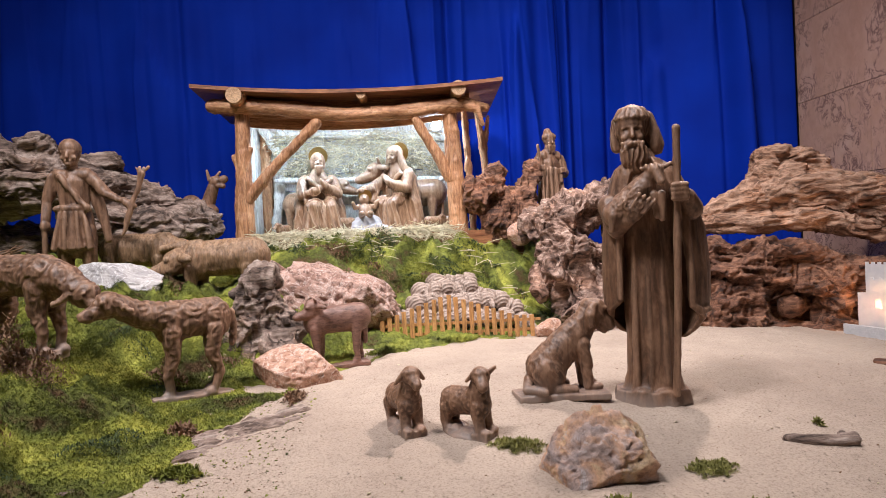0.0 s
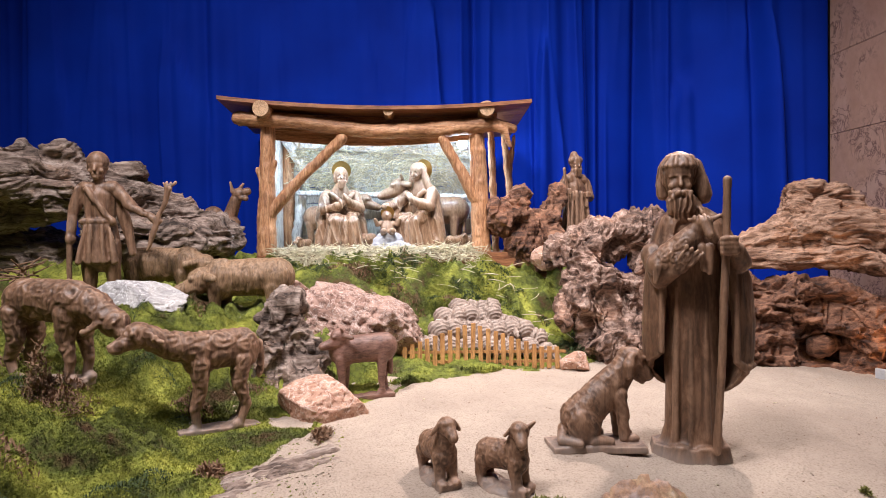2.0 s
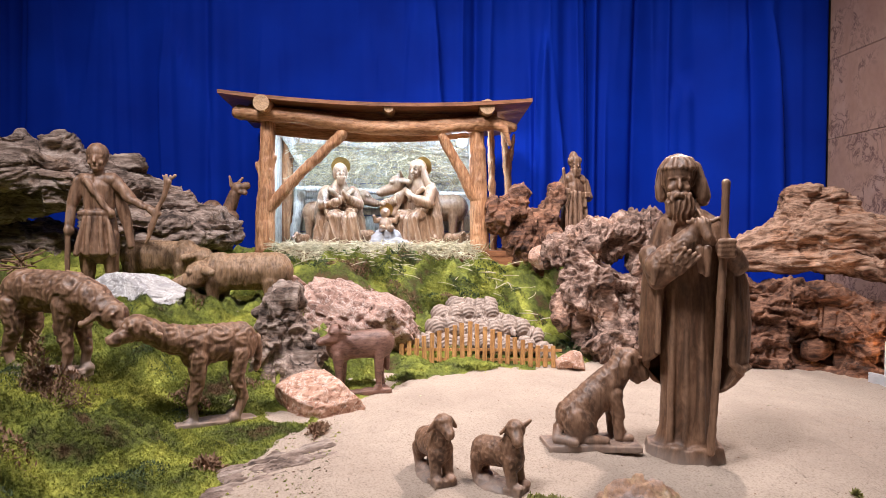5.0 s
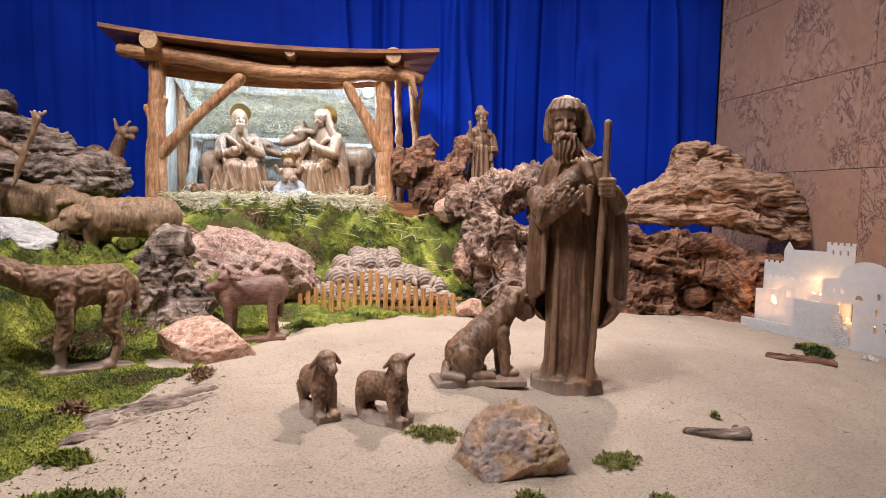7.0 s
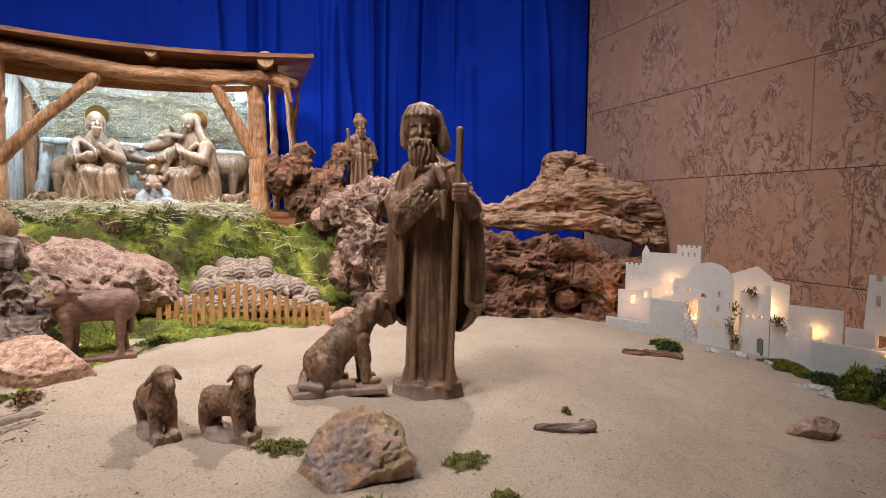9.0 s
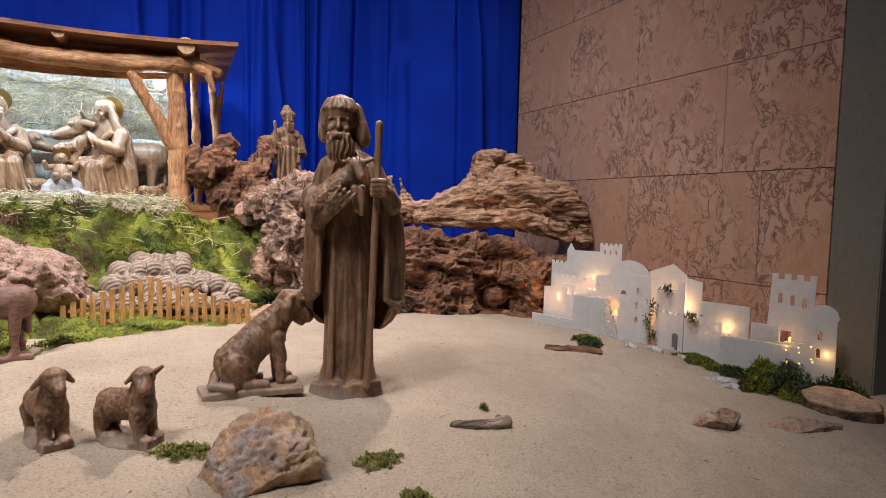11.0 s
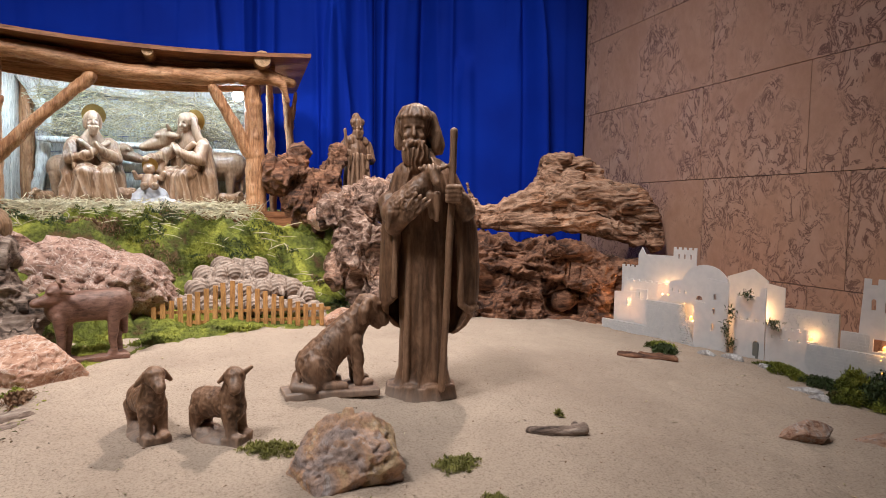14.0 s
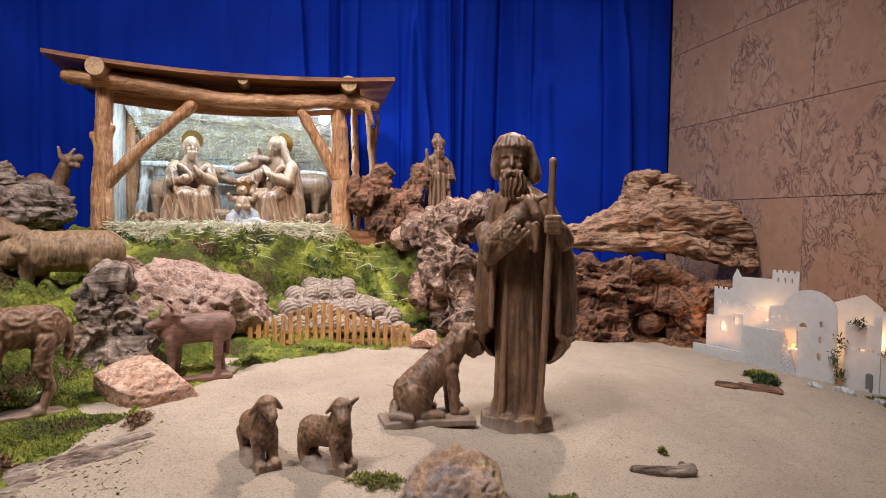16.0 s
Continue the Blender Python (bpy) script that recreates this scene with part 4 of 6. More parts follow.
    for x, dx, low in ((0.014, 0.006, 0.470), (0.030, 0.002, 0.462), (-0.082, -0.004, 0.440)):
        g.append(C((x, -0.092, 0.520 if x > 0 else 0.475), (x + dx, -0.092, low), 0.011, 0.0075))
    # Head: cap of hair with a cut fringe, falling wide at the sides.
    g += face((-0.026, -0.020, 0.682), 0.034, True, "none") + [E((-0.023, -0.040, 0.624), (0.033, 0.022, 0.038)), E((-0.020, -0.036, 0.600), (0.024, 0.019, 0.026))]
    g += [C((-0.030, -0.062, 0.650), (-0.050, -0.052, 0.630), 0.006, 0.004), C((-0.022, -0.062, 0.650), (-0.002, -0.052, 0.630), 0.006, 0.004)]
    g += [E((-0.022, 0.006, 0.706), (0.047, 0.050, 0.049)), E((-0.016, 0.026, 0.668), (0.046, 0.034, 0.050))]
    g += chain([(-0.058, 0.004, 0.712, 0.014), (-0.062, 0.002, 0.675, 0.014), (-0.060, 0.000, 0.648, 0.013)])
    g += chain([(0.012, 0.000, 0.716, 0.020), (0.024, 0.000, 0.682, 0.021), (0.034, 0.002, 0.650, 0.020), (0.036, 0.002, 0.640, 0.016)])
    for k in range(9):
        a = (k - 4) * 0.27
        g.append(C((-0.022 + 0.030 * math.sin(a), 0.004 - 0.036 * math.cos(a), 0.736), (-0.024 + 0.042 * math.sin(a), -0.006 - 0.044 * math.cos(a), 0.716), 0.009, 0.0065))
    return sculpt("shepherd_statue", g, carved_oak, (0.587, 1.535, at_ground(0.587, 1.5) - 0.004, 0, 0, -16), 0.0028, 2, shepherd_cut, 1.0,
                  "dark carved wooden bearded shepherd statue holding a lamb and staff", "statue")


def lamb_small(place, turn, head_turn, size, ears, label):
    """A standing lamb looking along -y on a lump of base; ears gives (out, up) for each side."""
    g = [E((0, 0.012, 0.006), (0.044, 0.064, 0.022)), B((0, -0.040, 0.010), (0.062, 0.044, 0.028), (0, 0, 8)), E((0.0, 0.046, 0.014), (0.036, 0.032, 0.024))]
    g += [C((0, -0.012, 0.094), (0, 0.050, 0.090), 0.034, 0.036, 0.95), E((0, 0.060, 0.082), (0.033, 0.024, 0.038)), C((0, -0.020, 0.094), (0, -0.032, 0.142), 0.034, 0.022), E((0, -0.030, 0.088), (0.032, 0.026, 0.036))]
    for d in (-1, 1):
        g += chain([(d * 0.015, -0.028, 0.080, 0.018), (d * 0.016, -0.036, 0.045, 0.014), (d * 0.017, -0.040, 0.020, 0.013)]) + [E((d * 0.017, -0.052, 0.026), (0.013, 0.016, 0.010))]
        g += chain([(d * 0.019, 0.058, 0.075, 0.020), (d * 0.018, 0.066, 0.042, 0.013), (d * 0.018, 0.058, 0.014, 0.012)])
    s, c = math.sin(radians(head_turn)), math.cos(radians(head_turn))
    hx, hy = s * 0.010, -0.036 - c * 0.006
    g += [E((hx, hy, 0.160), (0.023, 0.024, 0.023)), C((hx + s * 0.014, hy - c * 0.014, 0.152), (hx + s * 0.032, hy - c * 0.032, 0.140), 0.017, 0.0125)]
    for d, (out, up) in zip((-1, 1), ears):
        g.append(C((hx + d * c * 0.018, hy + d * s * 0.018, 0.166), (hx + d * c * (0.018 + out), hy + d * s * (0.018 + out) + 0.006, 0.166 + up), 0.009, 0.0055, 0.6))
    g += [C((0, 0.080, 0.090), (0, 0.086, 0.060), 0.009)]

    def carve(p, n):
        fleece = smooth_step(0.055, 0.075, p[:, 2]) * smooth_step(0.145, 0.125, p[:, 2])
        k = np.array((hx, hy, 0.160))
        eyes = sum(np.exp(-(((p - k - np.array((s * 0.016 + d * c * 0.015, -c * 0.016 + d * s * 0.015, 0.004))) / 0.005) ** 2).sum(1)) for d in (-1, 1))
        return 0.0016 * whorls(p, 0.024, 1.6) * fleece + 0.0008 * ridged(p * 90, 1) - 0.0028 * eyes
    return sculpt("lamb_statue", g, carved_oak, (*place, at_ground(*place) - 0.006, 0, 0, turn), 0.0026, 2, carve, size, label, "statue", "small lambs on the sand")


def dog():
    g = [B((-0.005, 0, 0.008), (0.225, 0.088, 0.018), (0, 0, 3)), B((0.02, -0.004, 0.008), (0.20, 0.100, 0.017), (0, 0, -6))]
    g += [C((-0.036, 0, 0.078), (0.048, 0, 0.160), 0.050, 0.041, 0.85), E((-0.030, 0, 0.070), (0.050, 0.044, 0.056)), C((0.050, 0, 0.160), (0.086, 0, 0.207), 0.038, 0.031, 0.9), E((0.060, 0, 0.140), (0.026, 0.030, 0.040))]
    for d in (-1, 1):
        g += [E((-0.034, d * 0.032, 0.062), (0.043, 0.020, 0.046)), C((-0.015, d * 0.038, 0.030), (0.028, d * 0.040, 0.025), 0.014, 0.011)]
        g += chain([(0.056, d * 0.022, 0.135, 0.020), (0.066, d * 0.024, 0.080, 0.015), (0.068, d * 0.024, 0.030, 0.013)]) + [E((0.086, d * 0.024, 0.026), (0.022, 0.014, 0.011))]
        g += chain([(0.088, d * 0.026, 0.232, 0.011), (0.078, d * 0.033, 0.210, 0.013), (0.076, d * 0.034, 0.184, 0.010)])
        g += [E((0.118, d * 0.017, 0.224), (0.012, 0.008, 0.007))]
    g += [E((0.098, 0, 0.217), (0.036, 0.029, 0.031), (0, 25, 0)), C((0.112, 0, 0.207), (0.138, 0, 0.176), 0.022, 0.0155), E((0.144, 0, 0.174), (0.008, 0.010, 0.008)), C((0.10, 0, 0.185), (0.125, 0, 0.166), 0.014, 0.010)]
    g += chain([(-0.080, 0.0, 0.05, 0.013), (-0.092, -0.03, 0.03, 0.012), (-0.05, -0.050, 0.026, 0.009)])

    def coat(p, n):
        mane = smooth_step(0.03, 0.06, p[:, 2])
        q = np.stack([p[:, 0] * 55 + p[:, 2] * 40, p[:, 1] * 50, p[:, 2] * 16 - p[:, 0] * 12], 1)
        eye = sum(np.exp(-(((p - np.array((0.124, d * 0.022, 0.214))) / 0.005) ** 2).sum(1)) for d in (-1, 1))
        return 0.0024 * mane * ridged(q, 2) + 0.0008 * fbm(p * 60, 2) - 0.003 * eye - 0.003 * np.exp(-(((p - np.array((0.140, 0.0, 0.166))) / np.array((0.014, 0.02, 0.003))) ** 2).sum(1))
    return sculpt("dog_statue", g, carved_oak, (0.355, 1.562, at_ground(0.355, 1.55), 0, 0, 2), 0.0028, 2, coat, 1.0, "dark carved wooden sitting sheepdog statue on a small base", "statue")


def fleeced(back, spread, tall, girth, neck, head, base=None):
    """A slender sheep facing -x: height of the back's middle, half distance of the legs, leg length, half girth, neck as points, head from crown to nose."""
    g = [C((-spread, 0, back), (spread, 0, back + 0.006), girth, girth * 0.98, 0.78), E((spread * 1.05, 0, back - 0.004), (girth * 0.95, girth * 0.75, girth * 1.05)), E((-spread, 0, back - 0.012), (girth * 0.9, girth * 0.72, girth * 1.05))]
    for d in (-1, 1):
        for x, bend in ((-spread, 0.010), (spread * 1.1, -0.016)):
            sx = x + d * spread * 0.10
            g += chain([(sx, d * girth * 0.40, back - girth * 0.5, girth * 0.52), (sx + bend * 0.4, d * girth * 0.40, tall * 0.78, girth * 0.36), (sx - bend, d * girth * 0.40, tall * 0.42, girth * 0.24), (sx, d * girth * 0.40, 0.020, girth * 0.20)])
            g += [E((sx - girth * 0.15, d * girth * 0.40, 0.016), (girth * 0.36, girth * 0.26, 0.016))]
    g += chain([(-spread, 0, back + 0.004, girth * 0.85)] + neck)
    (ax, ay, az), (bx, by, bz), r = head
    g += [E((ax, ay, az), (r * 1.15, r * 0.95, r * 1.05)), C((ax, ay, az - r * 0.1), (bx, by, bz), r * 0.82, r * 0.50), E((bx - r * 0.1, by, bz), (r * 0.46, r * 0.5, r * 0.42))]
    for d in (-1, 1):
        g += [C((ax + r * 0.5, ay + d * r * 0.8, az + r * 0.15), (ax + r * 1.5, ay + d * r * 1.35, az - r * 0.55), r * 0.30, r * 0.22, 0.6), E((ax - r * 0.55, ay + d * r * 0.75, az + r * 0.2), (r * 0.26, r * 0.18, r * 0.2))]
    g += chain([(spread + girth * 1.0, 0, back + 0.012, 0.012), (spread + girth * 1.14, 0, back - 0.03, 0.010), (spread + girth * 1.08, 0, back - girth * 1.4, 0.009)])
    if base:
        g += [B((0.0, 0, 0.002), (base, girth * 1.25, 0.026), (0, 2, 3)), E((0, 0, 0.006), (base * 0.53, girth * 0.62, 0.016))]
    return g


def beast(length, legs, girth, neck, head, ears=0.02, horn=0.0, base=0.0, wool=0.0, tail=True, leg_r=0.013, lean=0.0):
    """A four-legged animal facing -x: body length, leg length, half girth, neck (dx, dz), head length."""
    L, H, G = length, legs, girth
    g = [C((-L * 0.36, 0, H + G), (L * 0.36, 0, H + G * 1.05), G * 0.95, G, 0.8), E((L * 0.33, 0, H + G), (G * 1.05, G * 0.82, G * 1.05)), E((-L * 0.34, 0, H + G * 0.95), (G * 0.95, G * 0.8, G * 1.1))]
    for d in (-1, 1):
        for x, off in ((-L * 0.36, 0.1), (L * 0.37, -0.12)):
            sx = x + d * L * 0.05
            g += chain([(sx, d * G * 0.42, H + G * 0.5, leg_r * 2.1), (sx + off * H * 0.3, d * G * 0.45, H * 0.5, leg_r * 1.15), (sx, d * G * 0.45, base + leg_r * 0.6, leg_r)])
            g += [E((sx - leg_r * 0.5, d * G * 0.45, base + leg_r * 0.7), (leg_r * 1.6, leg_r * 1.2, leg_r * 0.9))]
    nx, nz = -L * 0.42 + neck[0], H + G * 1.2 + neck[1]
    g += [C((-L * 0.36, 0, H + G * 1.1), (nx, lean, nz), G * 0.70, G * 0.42)]
    hx, hz = nx - head * 0.85, nz - head * 0.32
    g += [E((nx - head * 0.15, lean, nz + 0.005), (head * 0.40, head * 0.33, head * 0.36)), C((nx - head * 0.2, lean, nz - 0.01), (hx, lean, hz), head * 0.30, head * 0.19)]
    g += [E((hx - head * 0.05, lean, hz - head * 0.02), (head * 0.17, head * 0.2, head * 0.16))]
    for d in (-1, 1):
        g += [C((nx, lean + d * head * 0.28, nz + head * 0.15), (nx + ears, lean + d * (head * 0.30 + ears), nz + head * 0.08), head * 0.12, head * 0.10)]
        g += [E((nx - head * 0.42, lean + d * head * 0.26, nz + head * 0.10), (head * 0.10, head * 0.07, head * 0.08))]
        if horn:
            g += chain([(nx, lean + d * head * 0.2, nz + head * 0.3, horn), (nx - 0.01, lean + d * head * 0.5, nz + head * 0.5, horn * 0.7)])
    if tail:
        g += chain([(L * 0.43, 0, H + G * 1.5, 0.011), (L * 0.50, 0, H + G * 0.9, 0.009), (L * 0.49, 0, H * 0.7, 0.008)])
    if base:
        g += [B((0, 0, base * 0.45), (L * 1.05, G * 1.5, base * 0.9), (0, 0, 4))]
    return g


# ---------- wood and stone ----------
def drift(name, limbs, mat, place=(0, 0, 0), voxel=0.007, amp=0.02, grain=(8, 45, 45), seed=0.0, holes=(), label="", freq=7.0, pits=0.0, lumps=0.9):
    """Weathered driftwood: limbs as chains of (x, y, z, radius), deep grain, worm pits, hollows at holes (x, y, z, radius)."""
    prims = []
    for limb in limbs:
        prims += chain(limb)

    def carve(p, n):
        q = p + seed
        w = q + 0.035 * np.stack([value_noise(q * 7), value_noise(q * 7 + 7), value_noise(q * 7 + 3)], 1)
        k = np.array(grain) * 0.5
        d = amp * lumps * fbm(q * freq, 2) + amp * 0.8 * ridged(w * k, 1) + amp * 0.6 * ridged(w * k * 2.2 + 5, 1) + amp * 0.35 * ridged(w * np.array(grain) * 2.4, 1)
        d += amp * 0.18 * fbm(q * 70, 2)
        d -= amp * lumps * 2.6 * smooth_step(0.30, 0.62, value_noise(w * 9 + 3))
        if pits:
            where = smooth_step(-0.15, 0.25, value_noise(q * 5 + 11))
            d -= pits * where * np.exp(-(cells(w * 26) / 0.36) ** 2) + 1.6 * pits * where * np.exp(-(cells(w * 11 + 4) / 0.33) ** 2)
        for x, y, z, r in holes:
            d -= 1.3 * r * np.exp(-(((p - np.array((x, y, z))) / (r * np.array((1.0, 0.9, 0.65)))) ** 2).sum(1))
        return d
    return sculpt(name, prims, mat, (*place, 0, 0, 0), voxel, 1, carve, 1.0, label, "driftwood")


ROCK = bmesh.new()
bmesh.ops.create_icosphere(ROCK, subdivisions=6, radius=1)
ROCK_V = np.array([v.co for v in ROCK.verts])
ROCK_F = np.array([[v.index for v in f.verts] for f in ROCK.faces])
ROCK.free()


def rock(name, place, radii, mat, seed, turn=0, planes=16, rough=0.05, label="", tilt=0, lean=0, least=0.72):
    r = np.random.default_rng(seed)
    cut = np.full(len(ROCK_V), 1.15)
    for _ in range(planes):
        n = r.normal(size=3)
        n /= np.linalg.norm(n)
        dot = ROCK_V @ n
        cut = np.minimum(cut, np.where(dot > 0.05, r.uniform(least, 0.98) / np.maximum(dot, 0.05), 9))
    p = ROCK_V * cut[:, None]
    q = p * 1.0 + seed
    p = p * (1 + rough * (fbm(q * 2.2, 4) + 0.6 * ridged(q * 5, 4, 0.65) + 0.16 * fbm(q * 22, 3) - 0.9 * smooth_step(0.3, 0.6, value_noise(q * 9))))[:, None]
    ob = fast_mesh(name, p * np.array(radii), ROCK_F, mat, True)
    ob.matrix_world = pose(*place, tilt, lean, turn)
    return tagged(ob, label, "rock")


shepherd()
lamb_small((-0.040, 1.398), 22, 4, 0.89, ((0.020, -0.022), (0.020, -0.022)), "small carved wooden lamb statue with drooping ears")
lamb_small((0.103, 1.355), 48, -48, 0.90, ((0.010, -0.016), (0.022, 0.012)), "small carved wooden lamb statue with head turned aside")
dog()

sculpt("calf_statue", beast(0.170, 0.105, 0.044, (0.008, 0.030), 0.066, 0.020, 0.005, 0.018, leg_r=0.0085, lean=-0.016), carved_red, (-0.262, 2.03, -0.005, 0, 0, 16), 0.0035, 2,
       chisel, 1.08, "reddish brown carved wooden calf statue", "statue")
sculpt("sheep_statue", fleeced(0.216, 0.052, 0.16, 0.052, [(-0.120, 0, 0.236, 0.037), (-0.182, -0.004, 0.262, 0.029)], ((-0.202, -0.006, 0.268), (-0.254, -0.010, 0.238), 0.030), 0.215), carved_oak, (-0.622, 1.702, 0.006, 0, 3, 35), 0.0030, 2,
       curls, 1.0, "brown carved wooden sheep statue with curly fleece on a plank", "statue")
sculpt("ram_statue", fleeced(0.212, 0.076, 0.15, 0.056, [(-0.130, 0.0, 0.200, 0.042), (-0.175, 0.0, 0.168, 0.033)], ((-0.190, 0.0, 0.160), (-0.244, 0.0, 0.110), 0.034), 0.20), carved_oak, (-1.035, 1.68, 0.150, 0, 0, 166), 0.0032, 2,
       curls, 1.0, "large carved wooden sheep statue with curly fleece and lowered head", "statue")
sculpt("ox_statue", beast(0.28, 0.06, 0.072, (-0.02, -0.02), 0.125, 0.03, 0, 0, leg_r=0.015, lean=-0.03), carved_light, (-0.72, 2.37, 0.238, 0, 0, 8), 0.0045, 2,
       shag, 1.0, "carved wooden shaggy ox statue standing on the moss", "statue")
sculpt("ox_statue", beast(0.28, 0.05, 0.072, (-0.03, -0.02), 0.12, 0.03, 0, 0, leg_r=0.015), carved_light, (-1.13, 2.62, 0.29, 0, 0, 176), 0.0045, 2,
       shag, 1.0, "carved wooden ridged ox statue behind a white rock", "statue")


def boy():
    g = [E((0, 0, 0.01), (0.07, 0.05, 0.015))]
    for d, dx in ((-1, -0.035), (1, 0.04)):
        g += chain([(dx * 0.8, 0, 0.2, 0.034), (dx, -0.005, 0.12, 0.026), (dx * 1.1, 0.005, 0.02, 0.017)]) + [E((dx * 1.1, -0.02, 0.015), (0.018, 0.035, 0.013))]
    g += [C((0, 0, 0.17), (0, 0, 0.28), 0.068, 0.050, 0.75), C((0, 0, 0.27), (0, 0, 0.37), 0.046, 0.052, 0.7), C((-0.045, 0, 0.405), (0.045, 0, 0.405), 0.026)]
    for x in (-0.05, -0.025, 0, 0.025, 0.05):
        g.append(C((x * 0.7, -0.04, 0.27), (x * 1.2, -0.046, 0.145), 0.008, 0.013))
    g += [C((-0.05, -0.035, 0.285), (0.05, -0.035, 0.285), 0.012), C((-0.03, -0.035, 0.40), (0.045, -0.04, 0.29), 0.010)]
    g += chain([(-0.06, 0, 0.40, 0.023), (-0.085, -0.005, 0.31, 0.018), (-0.09, -0.03, 0.235, 0.013)]) + [E((-0.088, -0.035, 0.225), (0.016, 0.014, 0.02))]
    g += chain([(0.06, 0, 0.40, 0.023), (0.115, -0.02, 0.335, 0.018), (0.19, -0.05, 0.295, 0.012)]) + [E((0.205, -0.052, 0.285), (0.02, 0.012, 0.013))]
    g += chain([(0.165, -0.05, 0.18, 0.007), (0.205, -0.055, 0.285, 0.009), (0.235, -0.055, 0.37, 0.010), (0.245, -0.055, 0.40, 0.014)])
    for k in range(4):
        g.append(C((0.24, -0.055, 0.39), (0.225 + 0.014 * k, -0.055, 0.425), 0.006, 0.004))
    g += chain([(0.06, 0.02, 0.36, 0.02), (0.085, 0.03, 0.25, 0.018), (0.10, 0.03, 0.17, 0.012)]) + [C((-0.09, -0.035, 0.23), (-0.095, -0.03, 0.02), 0.008)]
    g += [C((0, 0, 0.41), (0, -0.005, 0.45), 0.022, 0.02)] + face((0.0, -0.01, 0.482), 0.033, False, "short")
    return sculpt("boy_statue", g, carved_oak, (-1.305, 2.46, 0.285, 0, 0, 10), 0.0035, 2, folds, 1.07, "carved wooden shepherd boy statue in a short tunic with outstretched arm", "statue")


boy()


def old_man():
    g = [E((0, 0, 0.01), (0.075, 0.055, 0.02)), C((0, 0, 0.04), (0, 0, 0.30), 0.070, 0.060, 0.8), C((0, 0, 0.28), (0, 0, 0.355), 0.062, 0.045, 0.75), C((-0.045, 0, 0.35), (0.05, 0, 0.35), 0.03)]
    for x in (-0.05, -0.02, 0.015, 0.05):
        g.append(C((x * 0.8, -0.05, 0.28), (x * 1.2, -0.056, 0.03), 0.009, 0.012))
    g += chain([(-0.06, 0, 0.34, 0.024), (-0.09, -0.02, 0.27, 0.02), (-0.085, -0.055, 0.275, 0.014)]) + grip((-0.085, -0.06, 0.285), 1, 0.005, 0.8)
    g += chain([(0.07, 0, 0.34, 0.026), (0.088, -0.02, 0.26, 0.024), (0.055, -0.055, 0.265, 0.015)]) + grip((0.045, -0.06, 0.27), 1, 0.005, 0.8) + [C((0.04, -0.06, 0.26), (0.038, -0.06, 0.21), 0.010)]
    g += chain([(-0.075, -0.062, 0.02, 0.008), (-0.085, -0.064, 0.28, 0.008), (-0.098, -0.06, 0.40, 0.010)])
    g += [C((0, 0, 0.36), (0, -0.01, 0.40), 0.024)] + face((0.004, -0.012, 0.432), 0.030, True, "short") + [C((0.004, -0.005, 0.455), (0.004, 0.0, 0.485), 0.034, 0.020), C((-0.014, -0.012, 0.456), (0.022, -0.012, 0.456), 0.022)]
    return sculpt("old_shepherd_statue", g, carved_oak, (0.76, 3.25, 0.455, 0, 0, 20), 0.0035, 2, folds, 1.0, "carved wooden old shepherd statue with cap and stick", "statue")


old_man()
g = [E((0, 0, 0.04), (0.12, 0.06, 0.06)), C((0.06, 0, 0.06), (0.10, 0, 0.16), 0.036, 0.028), E((0.115, 0, 0.19), (0.035, 0.028, 0.03)), C((0.12, 0, 0.185), (0.16, 0, 0.20), 0.024, 0.020), C((0.13, -0.01, 0.17), (0.155, -0.01, 0.165), 0.014),
     C((0.09, -0.016, 0.20), (0.082, -0.02, 0.245), 0.010, 0.006), C((0.10, 0.016, 0.20), (0.13, 0.02, 0.24), 0.010, 0.007), E((-0.02, 0, 0.08), (0.05, 0.05, 0.05))]
sculpt("donkey_statue", g, carved_oak, (-1.09, 3.17, 0.555, 0, 0, -8), 0.0035, 2, chisel, 1.0, "dark carved wooden donkey statue lying behind driftwood", "statue")

# A carved flock lying close together: rows of round backs, each cut with rings.
r = np.random.default_rng(8)
FLOCK = []
for row, (y, z, x0, x1, count) in enumerate(((-0.11, 0.015, -0.30, 0.34, 8), (-0.06, 0.075, -0.21, 0.25, 8), (0.0, 0.125, -0.16, 0.14, 6), (0.06, 0.150, -0.12, 0.06, 4))):
    for k in range(count):
        FLOCK.append((x0 + (x1 - x0) * (k + 0.5 * (row % 2)) / count, y + r.uniform(-0.012, 0.012), z + r.uniform(-0.012, 0.012) - 0.03 * (k / count > 0.75)))
FLOCK = np.array(FLOCK)
g = [E((0, 0.04, 0.02), (0.26, 0.12, 0.11))]
for k, (x, y, z) in enumerate(FLOCK):
    g.append(E((x, y, z), (0.047, 0.040, 0.042)))
    if k % 3 == 1:
        g += [C((x + 0.02, y - 0.03, z), (x + 0.035, y - 0.055, z - 0.016), 0.016, 0.011), E((x + 0.012, y - 0.045, z + 0.008), (0.006, 0.006, 0.006))]


def rings(p, n):
    d = np.sort(np.stack([np.linalg.norm((p - c - np.array((0.012, -0.012, -0.020))) * np.array((1.0, 0.8, 1.0)), axis=1) for c in FLOCK], 1), axis=1)
    return 0.0016 * np.sin(d[:, 0] * 2 * np.pi / 0.0105) - 0.009 * np.exp(-((d[:, 1] - d[:, 0]) / 0.005) ** 2) + 0.001 * ridged(p * 50, 1)


sculpt("flock_statue", g, carved_grey, (0.19, 2.60, 0.055, 0, 0, -4), 0.0035, 1, rings, 1.0, "greyish carved flock of resting sheep behind the fence", "statue")

